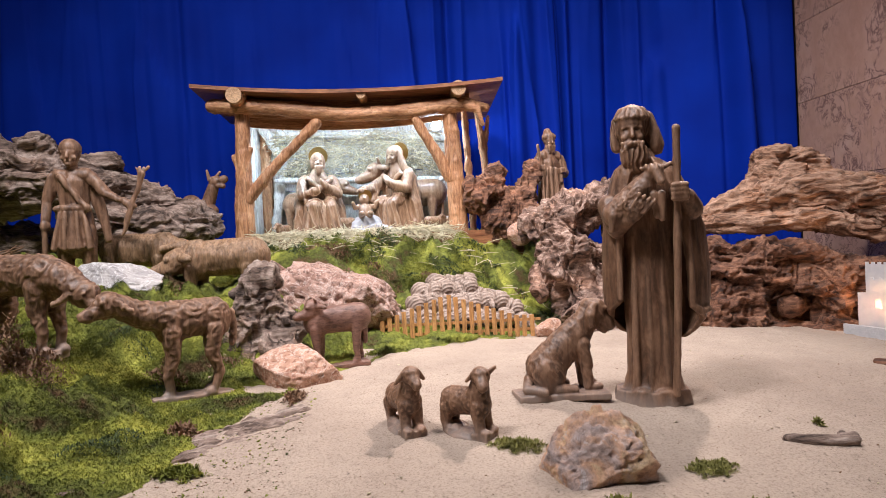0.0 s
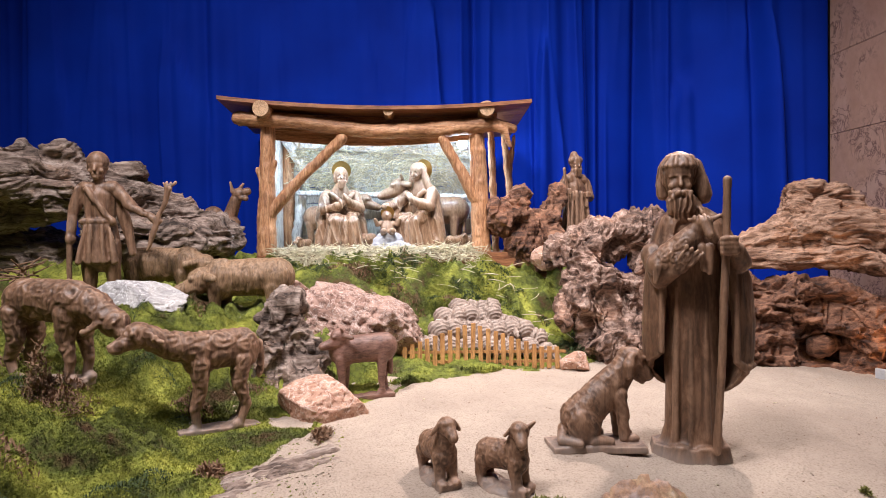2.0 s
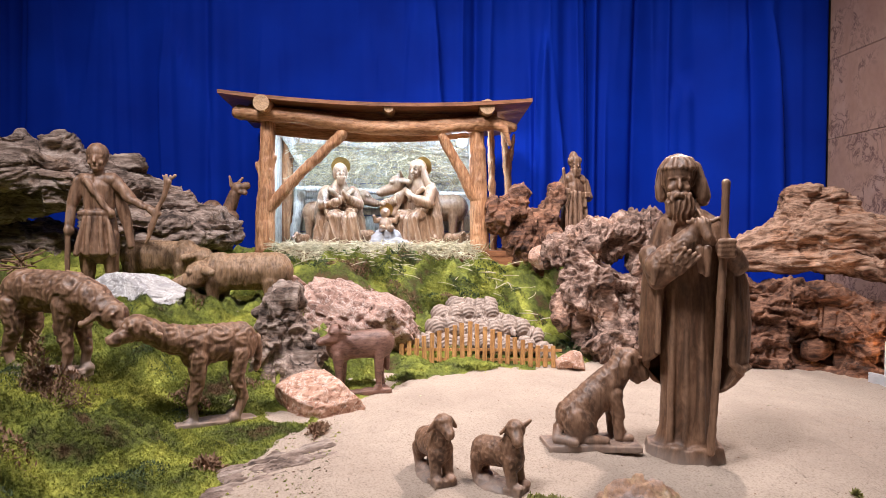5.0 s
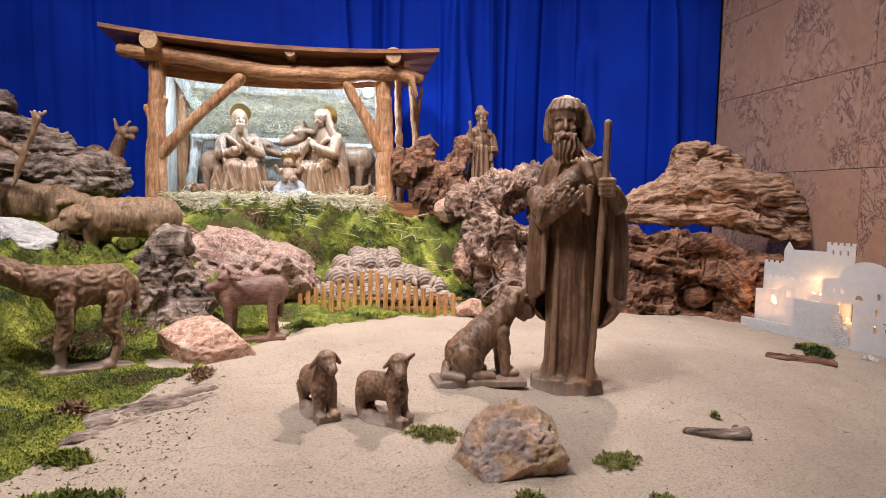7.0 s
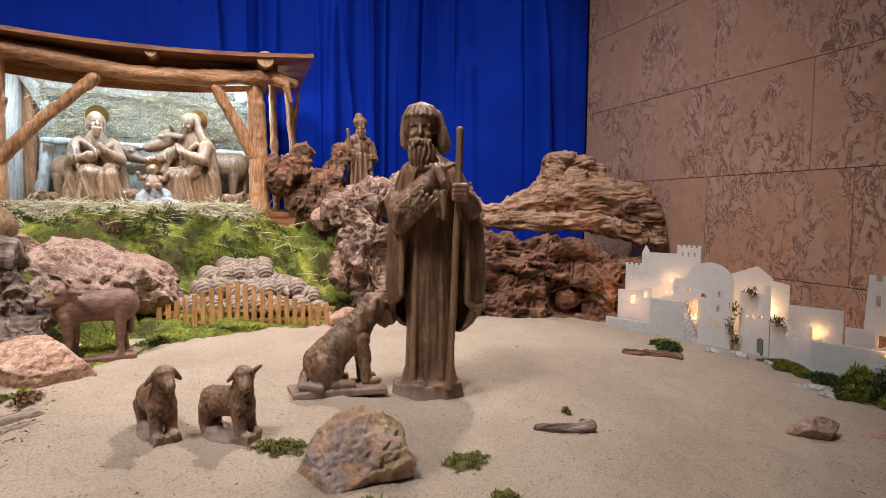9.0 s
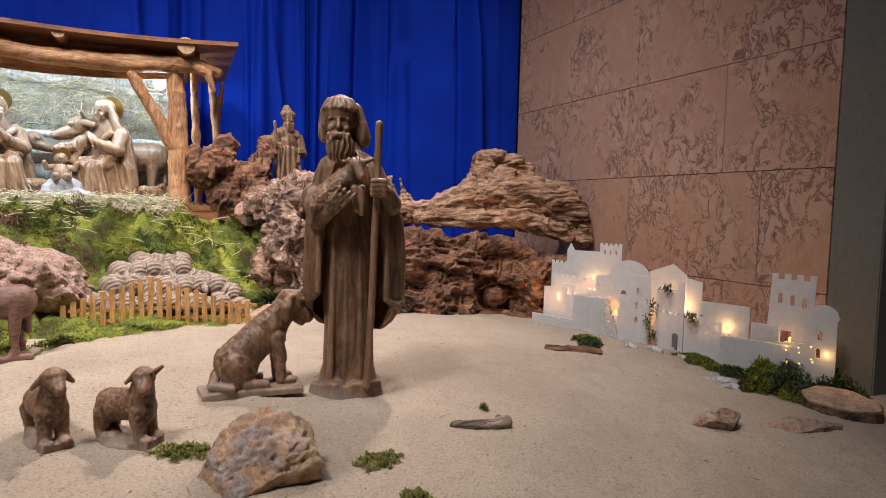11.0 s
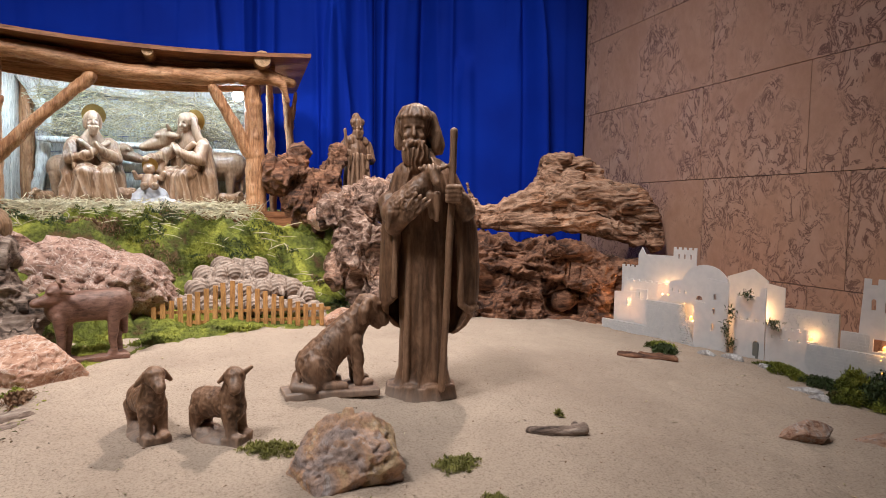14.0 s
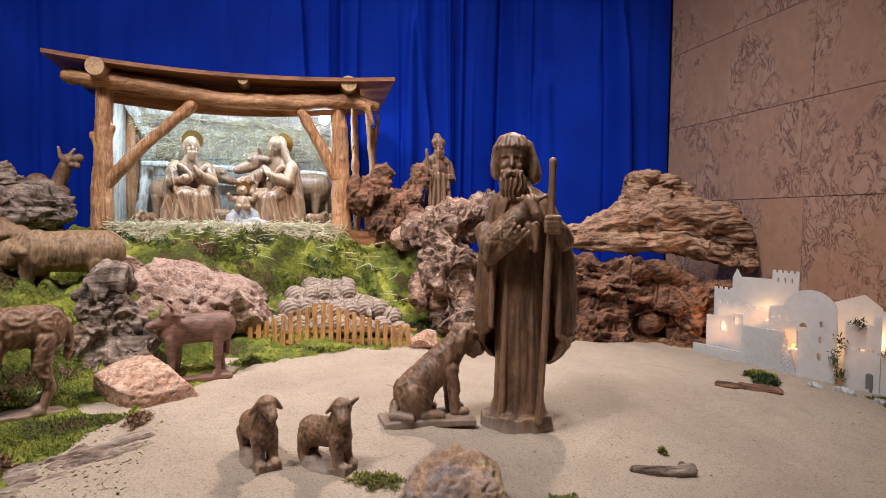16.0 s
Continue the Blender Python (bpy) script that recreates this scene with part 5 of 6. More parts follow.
# Driftwood.
drift("driftwood", [[(-2.35, 2.95, 0.70, 0.16), (-1.95, 2.92, 0.72, 0.15), (-1.66, 2.93, 0.76, 0.12), (-1.40, 2.98, 0.70, 0.10), (-1.16, 3.02, 0.60, 0.09), (-1.0, 3.05, 0.54, 0.075)],
                    [(-1.92, 2.90, 0.84, 0.07), (-1.86, 2.88, 0.93, 0.035)], [(-1.80, 2.92, 0.86, 0.06), (-1.70, 2.90, 0.92, 0.05), (-1.62, 2.93, 0.84, 0.05)], [(-1.50, 2.96, 0.80, 0.06), (-1.40, 2.96, 0.83, 0.035)],
                    [(-1.45, 2.85, 0.55, 0.09), (-1.20, 2.90, 0.52, 0.085), (-1.02, 3.0, 0.53, 0.08)], [(-2.2, 2.85, 0.62, 0.12), (-2.25, 2.85, 0.30, 0.10)], [(-1.55, 2.95, 0.62, 0.08), (-1.52, 2.95, 0.30, 0.07)], [(-2.35, 3.14, 0.42, 0.17), (-1.98, 3.16, 0.44, 0.15), (-1.72, 3.16, 0.36, 0.12), (-1.40, 3.14, 0.40, 0.12), (-1.10, 3.12, 0.46, 0.09)], [(-2.1, 2.88, 0.80, 0.11), (-1.80, 2.86, 0.82, 0.10), (-1.62, 2.88, 0.78, 0.09)]],
      drift_grey, voxel=0.006, amp=0.020, grain=(5, 40, 48), seed=3.0, lumps=0.6, pits=0.006, holes=[(-1.72, 2.80, 0.83, 0.10), (-1.90, 2.78, 0.60, 0.12), (-1.3, 2.8, 0.5, 0.07)], label="weathered grey-brown driftwood trunk arching over the moss")
drift("driftwood", [[(0.50, 3.18, 0.33, 0.075), (0.47, 3.17, 0.50, 0.085), (0.42, 3.15, 0.62, 0.07), (0.455, 3.15, 0.74, 0.028)], [(0.48, 3.16, 0.55, 0.08), (0.36, 3.13, 0.60, 0.06), (0.32, 3.12, 0.66, 0.03)],
                    [(0.52, 3.18, 0.45, 0.08), (0.60, 3.16, 0.60, 0.055), (0.655, 3.16, 0.735, 0.025)], [(0.58, 3.16, 0.58, 0.05), (0.62, 3.12, 0.50, 0.04)]],
      drift_red, voxel=0.0045, amp=0.020, grain=(40, 40, 12), seed=7.0, pits=0.010, label="gnarled dark root stump standing beside the stable", freq=7)
drift("driftwood", [[(0.58, 2.80, 0.43, 0.06), (0.74, 2.80, 0.47, 0.09), (0.92, 2.78, 0.52, 0.085), (1.10, 2.78, 0.50, 0.07)], [(0.70, 2.72, 0.40, 0.08), (0.66, 2.62, 0.24, 0.09), (0.70, 2.58, 0.08, 0.09), (0.76, 2.58, -0.04, 0.08)],
                    [(0.78, 2.70, 0.30, 0.10), (0.90, 2.68, 0.15, 0.13), (0.95, 2.66, -0.02, 0.12)], [(0.95, 2.78, 0.5, 0.07), (1.05, 2.72, 0.25, 0.10), (1.08, 2.70, 0.0, 0.12)], [(0.60, 2.66, 0.22, 0.06), (0.55, 2.62, 0.16, 0.03)]],
      drift_mixed, voxel=0.0045, amp=0.028, grain=(34, 34, 14), seed=12.0, pits=0.014, holes=[(0.84, 2.66, 0.42, 0.10), (0.66, 2.49, 0.14, 0.06), (0.90, 2.55, 0.2, 0.06)], label="pale gnarled driftwood root between moss and sand", freq=10)
drift("driftwood", [[(1.00, 2.80, 0.43, 0.055), (1.25, 2.78, 0.425, 0.050), (1.45, 2.76, 0.445, 0.070), (1.60, 2.74, 0.490, 0.100), (1.76, 2.73, 0.530, 0.135), (1.95, 2.70, 0.490, 0.120), (2.08, 2.66, 0.475, 0.105), (2.15, 2.62, 0.37, 0.075), (2.16, 2.58, 0.31, 0.05)],
                    [(1.66, 2.75, 0.58, 0.08), (1.66, 2.76, 0.67, 0.060), (1.72, 2.76, 0.70, 0.048), (1.84, 2.75, 0.68, 0.050), (1.90, 2.74, 0.62, 0.06)], [(1.26, 2.79, 0.46, 0.035), (1.235, 2.79, 0.53, 0.022), (1.225, 2.79, 0.575, 0.012)],
                    [(1.30, 2.72, 0.40, 0.035), (1.55, 2.66, 0.395, 0.045), (1.80, 2.61, 0.40, 0.05), (2.05, 2.58, 0.33, 0.045)], [(2.02, 2.64, 0.46, 0.085), (2.14, 2.60, 0.44, 0.06)]],
      drift_pale, voxel=0.005, amp=0.013, grain=(4, 56, 56), seed=20.0, lumps=0.5, pits=0.005, holes=[(2.02, 2.56, 0.43, 0.05), (1.90, 2.56, 0.46, 0.035), (1.88, 2.58, 0.60, 0.04), (2.10, 2.54, 0.36, 0.04)], label="long pale weathered driftwood trunk with wavy grain")
drift("driftwood", [[(1.10, 2.72, 0.20, 0.13), (1.34, 2.66, 0.24, 0.095), (1.56, 2.60, 0.245, 0.080), (1.76, 2.54, 0.20, 0.070), (1.92, 2.49, 0.13, 0.065)], [(1.16, 2.68, 0.06, 0.13), (1.40, 2.62, 0.05, 0.10), (1.56, 2.58, 0.05, 0.07)],
                    [(1.66, 2.55, 0.10, 0.075), (1.82, 2.50, 0.06, 0.065), (1.91, 2.47, 0.0, 0.05)], [(1.25, 2.64, -0.02, 0.11), (1.60, 2.57, -0.05, 0.08), (1.92, 2.49, -0.07, 0.06)], [(1.34, 2.62, 0.28, 0.05), (1.46, 2.60, 0.14, 0.06), (1.52, 2.56, 0.03, 0.06)], [(1.50, 2.58, 0.22, 0.05), (1.64, 2.54, 0.10, 0.05)], [(1.80, 2.50, 0.16, 0.05), (1.93, 2.46, 0.06, 0.05)]],
      drift_red, voxel=0.005, amp=0.022, grain=(22, 36, 36), seed=31.0, lumps=0.8, pits=0.018, holes=[(1.685, 2.47, 0.20, 0.085), (1.375, 2.55, 0.275, 0.075), (1.60, 2.48, 0.03, 0.10), (1.24, 2.54, 0.10, 0.07), (1.44, 2.5, 0.10, 0.05)], label="dark reddish hollow driftwood lying at the sand's edge", freq=10)
drift("driftwood", [[(2.0, 2.52, 0.0, 0.09), (2.02, 2.54, 0.14, 0.075)]], drift_red, voxel=0.006, amp=0.012, seed=35.0, label="rounded reddish driftwood knot beside the white village")
drift("driftwood", [[(-0.55, 2.12, 0.02, 0.06), (-0.55, 2.12, 0.14, 0.06), (-0.57, 2.13, 0.24, 0.05), (-0.52, 2.12, 0.29, 0.045)], [(-0.54, 2.10, 0.16, 0.05), (-0.61, 2.06, 0.08, 0.04), (-0.67, 2.02, 0.03, 0.026)], [(-0.50, 2.08, 0.06, 0.06), (-0.44, 2.05, 0.08, 0.05), (-0.40, 2.06, 0.12, 0.03)], [(-0.52, 2.1, 0.10, 0.05), (-0.46, 2.06, 0.04, 0.04), (-0.42, 2.04, 0.03, 0.025)],
                    [(-0.54, 2.08, 0.08, 0.04), (-0.56, 2.0, 0.0, 0.022)], [(-0.5, 2.12, 0.22, 0.04), (-0.46, 2.1, 0.16, 0.035)]],
      drift_grey, voxel=0.004, amp=0.018, grain=(40, 40, 10), seed=41.0, pits=0.013, label="twisted root stump with pale ridges in the moss", freq=13)

# Rocks.
rock("rock", (-0.33, 2.50, 0.15), (0.31, 0.19, 0.20), pink_rock, 4, 8, 26, 0.16, "large pitted pink limestone boulder", 0, 22, 0.62)
rock("rock", (-0.362, 1.865, 0.004), (0.140, 0.115, 0.092), orange_rock, 9, -8, 30, 0.05, "pinkish angular rock at the moss edge", 0, 0, 0.66)
rock("rock", (0.322, 1.150, -0.036), (0.126, 0.092, 0.102), rusty_rock, 27, 20, 24, 0.075, "brown and grey angular rock on the sand", 0, -14, 0.62)
rock("rock", (-1.02, 2.20, 0.285), (0.16, 0.10, 0.095), white_rock, 14, 5, 24, 0.05, "pale grey angular rock among the moss", 0, 8, 0.62)
rock("rock", (-0.64, 2.60, 0.295), (0.12, 0.09, 0.05), pink_rock, 17, 25, 13, 0.05, "flat pinkish stone behind the ox")
rock("rock", (0.525, 2.36, 0.02), (0.06, 0.045, 0.04), orange_rock, 23, 30, 12, 0.06, "small orange rock beside the fence")
rock("rock", (0.545, 3.02, 0.40), (0.06, 0.05, 0.055), orange_rock, 27, 30, 9, 0.04, "small pale cone-shaped stone on the moss")
# Two half-buried wood pieces, modelled with the rock shape and a stone material.
rock("rock", (1.462, 1.125, -0.092), (0.062, 0.034, 0.030), brown_rock, 33, -24, 18, 0.05, "small brown log stub half sunk in sand")
rock("rock", (1.690, 1.055, -0.115), (0.105, 0.036, 0.026), brown_rock, 35, -22, 18, 0.05, "long brown wood piece half sunk in sand")

# Fence of pickets between two rails, stepped up to the middle.
fence = tagged(new("picket_fence"), "small orange wooden picket fence with stepped heights", "fence")
fence.matrix_world = pose(-0.135, 2.41, 0.004, 0, 0, -4)
COUNT = 21
for k in range(COUNT):
    u = k / (COUNT - 1)
    high = 0.085 + 0.095 * max(0, 1 - abs(u - 0.44) / 0.46)
    bm = box(bmesh.new(), (0.59 * u, 0.004 * math.sin(k * 2.1), high / 2 - 0.005), (0.0175, 0.006, high), pose(0, 0, 0, 0, 1.6 * math.sin(k * 3.7), 0), 0.001)
    part("picket", bm, picket_wood, fence)
for z in (0.022, 0.06):
    part("rail", box(bmesh.new(), (0.305, 0.010, z), (0.64, 0.006, 0.011), None, 0.001), picket_wood, fence)


# ---------- holy family in the stable ----------
def seated(bearded, reach):
    """A robed figure on a low seat: wide skirt over the knees, cloak falling at the sides, and an arm stretched out by reach."""
    g = [loft([(0, -0.034, 0.0, 0.112, 0.092), (0, -0.036, 0.05, 0.098, 0.088), (0, -0.036, 0.12, 0.086, 0.086), (0, -0.030, 0.165, 0.080, 0.080), (0, -0.010, 0.192, 0.074, 0.060)]),
         loft([(0, 0.020, 0.14, 0.080, 0.058), (0, 0.020, 0.23, 0.078, 0.052), (0, 0.014, 0.295, 0.076, 0.046), (0, 0.008, 0.330, 0.046, 0.036), (0, 0.002, 0.365, 0.024, 0.024)])]
    for d in (-1, 1):
        g += chain([(d * 0.070, 0.016, 0.305, 0.028), (d * 0.096, 0.018, 0.20, 0.032), (d * 0.104, 0.004, 0.10, 0.034), (d * 0.118, -0.010, 0.02, 0.030)])
        g += chain([(d * 0.040, -0.060, 0.165, 0.040), (d * 0.046, -0.105, 0.150, 0.030), (d * 0.050, -0.118, 0.03, 0.026)])
    for x0, x1 in ((-0.07, -0.09), (-0.03, -0.045), (0.005, 0.0), (0.035, 0.045), (0.07, 0.09)):
        g.append(C((x0 * 0.8, -0.112, 0.155), (x1, -0.128, 0.012), 0.008, 0.014))
    g += [C((-0.075, -0.06, 0.185), (0.06, -0.10, 0.150), 0.016), C((0.075, -0.045, 0.20), (-0.02, -0.10, 0.165), 0.014)]
    g += [C((-0.06, -0.035, 0.305), (0.045, -0.055, 0.215), 0.012), C((0.058, -0.035, 0.305), (-0.01, -0.055, 0.245), 0.011)]
    g += chain([(0.078, 0.005, 0.295, 0.029), (0.092, -0.038, 0.228, 0.027), (0.020, -0.085, 0.262, 0.017)]) + [E((0.008, -0.090, 0.278), (0.014, 0.013, 0.024), (0, -20, 0))]
    if reach:
        g += chain([(-0.078, 0.005, 0.295, 0.029), (-0.112, -0.055, 0.245, 0.028), (-0.105, -0.055 - reach, 0.235, 0.018)]) + [E((-0.098, -0.075 - reach, 0.238), (0.013, 0.026, 0.010))]
        g += chain([(-0.112, -0.055, 0.235, 0.026), (-0.110, -0.03 - reach * 0.6, 0.185, 0.022), (-0.10, -0.02 - reach * 0.4, 0.12, 0.018)])
    else:
        g += chain([(-0.078, 0.005, 0.295, 0.029), (-0.096, -0.038, 0.220, 0.027), (-0.022, -0.088, 0.240, 0.017)]) + [E((-0.008, -0.092, 0.252), (0.018, 0.012, 0.018))]
    g += face((0, -0.012, 0.400), 0.030, bearded, "long" if bearded else "none")
    if not bearded:
        g += [E((0, 0.012, 0.412), (0.040, 0.042, 0.044)), E((0, 0.024, 0.365), (0.048, 0.032, 0.050))]
        for d in (-1, 1):
            g += chain([(d * 0.036, 0.0, 0.415, 0.013), (d * 0.042, 0.0, 0.375, 0.015), (d * 0.060, 0.005, 0.325, 0.020)])
    return g


def robe_cut(p, n):
    low = smooth_step(0.33, 0.28, p[:, 2])
    q = np.stack([p[:, 0] * 38 + p[:, 2] * 8, p[:, 1] * 30, p[:, 2] * 9], 1)
    eye = sum(np.exp(-(((p - np.array((d * 0.012, -0.040, 0.402))) / np.array((0.006, 0.012, 0.005))) ** 2).sum(1)) for d in (-1, 1))
    return 0.0060 * low * ridged(q, 1) + 0.0014 * low * ridged(q * 2.3, 1) - 0.005 * eye


def halo(place, radius, lean, turn):
    bm = bmesh.new()
    bmesh.ops.create_cone(bm, cap_ends=True, segments=32, radius1=radius, radius2=radius, depth=0.004, matrix=pose(*place, 90 + lean, 0, turn))
    return tagged(part("halo", bm, gilt), "gilded round halo disc behind a figure's head", "halo")


FLOOR = 0.45
sculpt("joseph_statue", seated(True, 0), lime_wood, (-0.49, 3.37, FLOOR - 0.01, 0, 0, 16), 0.0034, 1, robe_cut, 1.02, "pale carved wooden bearded man statue sitting with folded hands", "statue")
halo((-0.49, 3.41, 0.885), 0.052, 10, 12)
sculpt("mary_statue", seated(False, 0.09), lime_wood, (-0.045, 3.38, FLOOR - 0.01, 5, 0, -40), 0.0034, 1, robe_cut, 1.06, "pale carved wooden veiled woman statue sitting by the crib", "statue")
halo((-0.035, 3.42, 0.89), 0.055, 10, -35)
g = [E((0, 0, 0.045), (0.034, 0.030, 0.046)), E((0, -0.004, 0.112), (0.026, 0.026, 0.029)), E((0, -0.030, 0.108), (0.006, 0.006, 0.006)), E((0, 0.006, 0.12), (0.027, 0.025, 0.026))]
for d in (-1, 1):
    g += chain([(d * 0.030, 0, 0.075, 0.014), (d * 0.052, -0.014, 0.062, 0.011), (d * 0.062, -0.034, 0.082, 0.009)]) + chain([(d * 0.018, -0.010, 0.020, 0.019), (d * 0.024, -0.048, 0.014, 0.015), (d * 0.020, -0.082, 0.004, 0.011)])
sculpt("infant_statue", g, lime_wood, (-0.235, 3.265, FLOOR + 0.065, -20, 0, 8), 0.003, 2, chisel, 1.05, "pale carved wooden infant statue lying on cloth", "statue")
halo((-0.235, 3.30, 0.645), 0.036, 12, 0)
sculpt("donkey_statue", beast(0.26, 0.10, 0.062, (-0.05, 0.07), 0.10, 0.03, 0, 0, leg_r=0.012), lime_wood, (-0.56, 3.52, FLOOR, 0, 0, 168), 0.0045, 2, chisel, 1.1, "pale carved wooden donkey statue behind the seated man", "statue")
sculpt("ox_statue", beast(0.32, 0.12, 0.072, (-0.03, 0.10), 0.12, 0.035, 0.010, 0, leg_r=0.014, lean=-0.07), lime_wood, (0.02, 3.51, FLOOR, 0, 0, 4), 0.0045, 2, chisel, 1.1, "pale carved wooden ox statue behind the seated woman", "statue")
for x, y, turn, s in ((-0.36, 3.33, 30, 0.75), (-0.68, 3.30, 60, 0.55), (0.13, 3.30, 200, 0.6), (0.18, 3.34, 160, 0.6)):
    sculpt("lamb_statue", beast(0.15, 0.03, 0.045, (-0.01, 0.03), 0.07, 0.015, 0, 0, leg_r=0.009), lime_wood, (x, y, FLOOR - 0.005, 0, 0, turn), 0.004, 2, curls, s, "small pale carved lamb statue on the straw", "statue", "lambs in the stable")
g = [E((0, 0, 0.0), (0.13, 0.09, 0.02)), E((-0.01, 0.02, 0.03), (0.08, 0.05, 0.06)), E((0.05, -0.02, 0.01), (0.08, 0.05, 0.03))]
sculpt("crib_cloth", g, plain("pale_cloth", (0.40, 0.39, 0.40), 0.9), (-0.22, 3.26, FLOOR, 0, 0, 0), 0.004, 2, lambda p, n: 0.012 * ridged(p * 22, 2), 1.0, "crumpled pale cloth under the infant", "cloth")


# ---------- white village ----------
VILLAGE = Matrix(((0.3054, 0, -0.9522, 1.72), (-0.9522, 0, -0.3054, 2.42), (0, 1, 0, 0), (0, 0, 0, 1)))


def board(name, outline, holes=(), back=0.0, thick=0.006, parent=None, label=""):
    """A flat cut-out of (along, height) points with window holes (along, height, width, tall, arched)."""
    cu = bpy.data.curves.new(name, "CURVE")
    cu.dimensions, cu.fill_mode, cu.extrude = "2D", "BOTH", thick / 2
    loops = [outline]
    for u, z, w, h, arched in holes:
        p = [(u - w / 2, z), (u + w / 2, z), (u + w / 2, z + h)]
        if arched:
            p += [(u + w / 2 * math.cos(a), z + h + w / 2 * math.sin(a)) for a in (0.5, 1.05, 1.57, 2.09, 2.64)]
        loops.append(p + [(u - w / 2, z + h)])
    for p in loops:
        s = cu.splines.new("POLY")
        s.points.add(len(p) - 1)
        for q, (u, z) in zip(s.points, p):
            q.co = (u, z, -back, 1)
        s.use_cyclic_u = True
    ob = new(name, cu)
    me = bpy.data.meshes.new_from_object(ob.evaluated_get(bpy.context.evaluated_depsgraph_get()))
    bpy.data.objects.remove(ob)
    me.transform(Matrix.Translation((0, 0, -back)) if abs(sum(v.co.z for v in me.vertices)) < 1e-3 * len(me.vertices) and back else Matrix())
    me.transform(VILLAGE)
    me.materials.append(white_board)
    ob = new(name, me)
    if parent:
        ob.parent = parent
    if label:
        ob["label"] = label
    return ob


def teeth(u0, u1, z, n, up=0.012):
    """The top edge of a battlement from u0 to u1."""
    p, w = [], (u1 - u0) / (2 * n - 1)
    for k in range(2 * n - 1):
        h = z + (up if k % 2 == 0 else 0)
        p += [(u0 + k * w, h), (u0 + (k + 1) * w, h)]
    return p


def masonry(name, u0, u1, z0, z1, back, parent, slope=0.0, seed=1):
    """A low wall of small white bricks, its top broken; bricks joined in one piece."""
    r = np.random.default_rng(seed)
    bm = bmesh.new()
    rows = max(2, int((z1 - z0) / 0.0095))
    for i in range(rows):
        z = z0 + (i + 0.5) * (z1 - z0) / rows
        end = u1 - slope * max(0, (z - z0) / (z1 - z0) - 0.1)
        u = u0 - (0.012 if i % 2 else 0)
        while u < end:
            w = r.uniform(0.020, 0.028)
            a, b = max(u, u0), min(u + w - 0.002, end)
            if b - a > 0.004:
                box(bm, ((a + b) / 2, z, -back + r.uniform(-0.001, 0.001)), (b - a, (z1 - z0) / rows - 0.0018, 0.014))
            u += w
    box(bm, ((u0 + u1 - slope) / 2, (z0 + z1) / 2, -back - 0.001), (u1 - u0 - slope, z1 - z0 - 0.004, 0.0125))
    bmesh.ops.transform(bm, matrix=VILLAGE, verts=bm.verts)
    ob = tagged(part(name, bm, white_board, parent, "whitewashed wall of tiny bricks"), kind="stuff")
    return ob


def house(label):
    return tagged(new("model_house"), label, "model house", "white model village")


low = -0.13
h = house("white cut-out model castle lit warmly from behind")
board("castle_front", [(0.062, low), (0.062, 0.20)] + teeth(0.062, 0.147, 0.204, 4, 0.009) + [(0.147, 0.262), (0.165, 0.298), (0.184, 0.266), (0.32, 0.268)] + teeth(0.32, 0.425, 0.297, 5, 0.010) + [(0.425, low)],
      [(0.345, 0.258, 0.008, 0.016, 1), (0.372, 0.258, 0.008, 0.016, 1), (0.400, 0.258, 0.008, 0.016, 1)], 0.12, 0.006, h)
board("castle_wall", [(0.10, low), (0.10, 0.145)] + teeth(0.10, 0.40, 0.145, 10, 0.008) + [(0.40, low)], [(0.30, 0.098, 0.012, 0.008, 0), (0.325, 0.098, 0.012, 0.008, 0)], 0.085, 0.006, h)
h = house("white model gatehouse with a small lit window")
board("front", [(0.089, low), (0.089, 0.096), (0.203, 0.106), (0.203, 0.118), (0.256, 0.120), (0.256, low)], [(0.168, 0.040, 0.024, 0.024, 1), (0.229, 0.075, 0.022, 0.028, 0)], 0.03, 0.006, h)
masonry("wall", 0.05, 0.30, low, -0.03, 0.0, h, 0.0, 3)
h = house("white model brick ruin with stepped broken edge")
masonry("ruin", 0.273, 0.505, -0.12, 0.082, 0.0, h, 0.075, 4)
h = house("white model domed house with arched windows")
dome = [(0.520 + 0.098 * math.cos(a), 0.165 + 0.084 * math.sin(a)) for a in np.linspace(math.pi - 0.15, 0.25, 16)]
board("dome_front", [(0.366, 0.088), (0.366, 0.173)] + dome + [(0.627, low), (0.494, low), (0.485, 0.088)],
      [(0.385, 0.128, 0.013, 0.013, 0), (0.412, 0.126, 0.013, 0.013, 0), (0.440, 0.124, 0.013, 0.013, 0), (0.498, 0.106, 0.028, 0.004, 1)], 0.022, 0.006, h)
board("side_front", [(0.492, low), (0.492, 0.106), (0.54, 0.100), (0.54, 0.20), (0.627, 0.19), (0.627, low)], [(0.570, -0.004, 0.014, 0.022, 1), (0.572, 0.060, 0.012, 0.020, 1), (0.574, 0.118, 0.011, 0.018, 1)], 0.0, 0.006, h)
h = house("white model house with a gabled top")
board("gable", [(0.54, low), (0.545, 0.20), (0.645, 0.238), (0.705, 0.195), (0.71, low)], (), 0.15, 0.006, h)
board("side_wall", [(0.70, low), (0.705, 0.190), (0.775, 0.178), (0.778, low)], (), 0.13, 0.006, h)
h = house("white model gate tower with battlements and dark door")
board("tower_front", [(0.655, low), (0.655, 0.140)] + teeth(0.655, 0.741, 0.142, 4, 0.010) + [(0.741, 0.182), (0.763, 0.186), (0.768, low)],
      [(0.682, 0.058, 0.018, 0.010, 0), (0.710, 0.057, 0.018, 0.010, 0), (0.737, 0.057, 0.018, 0.010, 0), (0.736, -0.070, 0.024, 0.045, 1)], 0.0, 0.008, h)
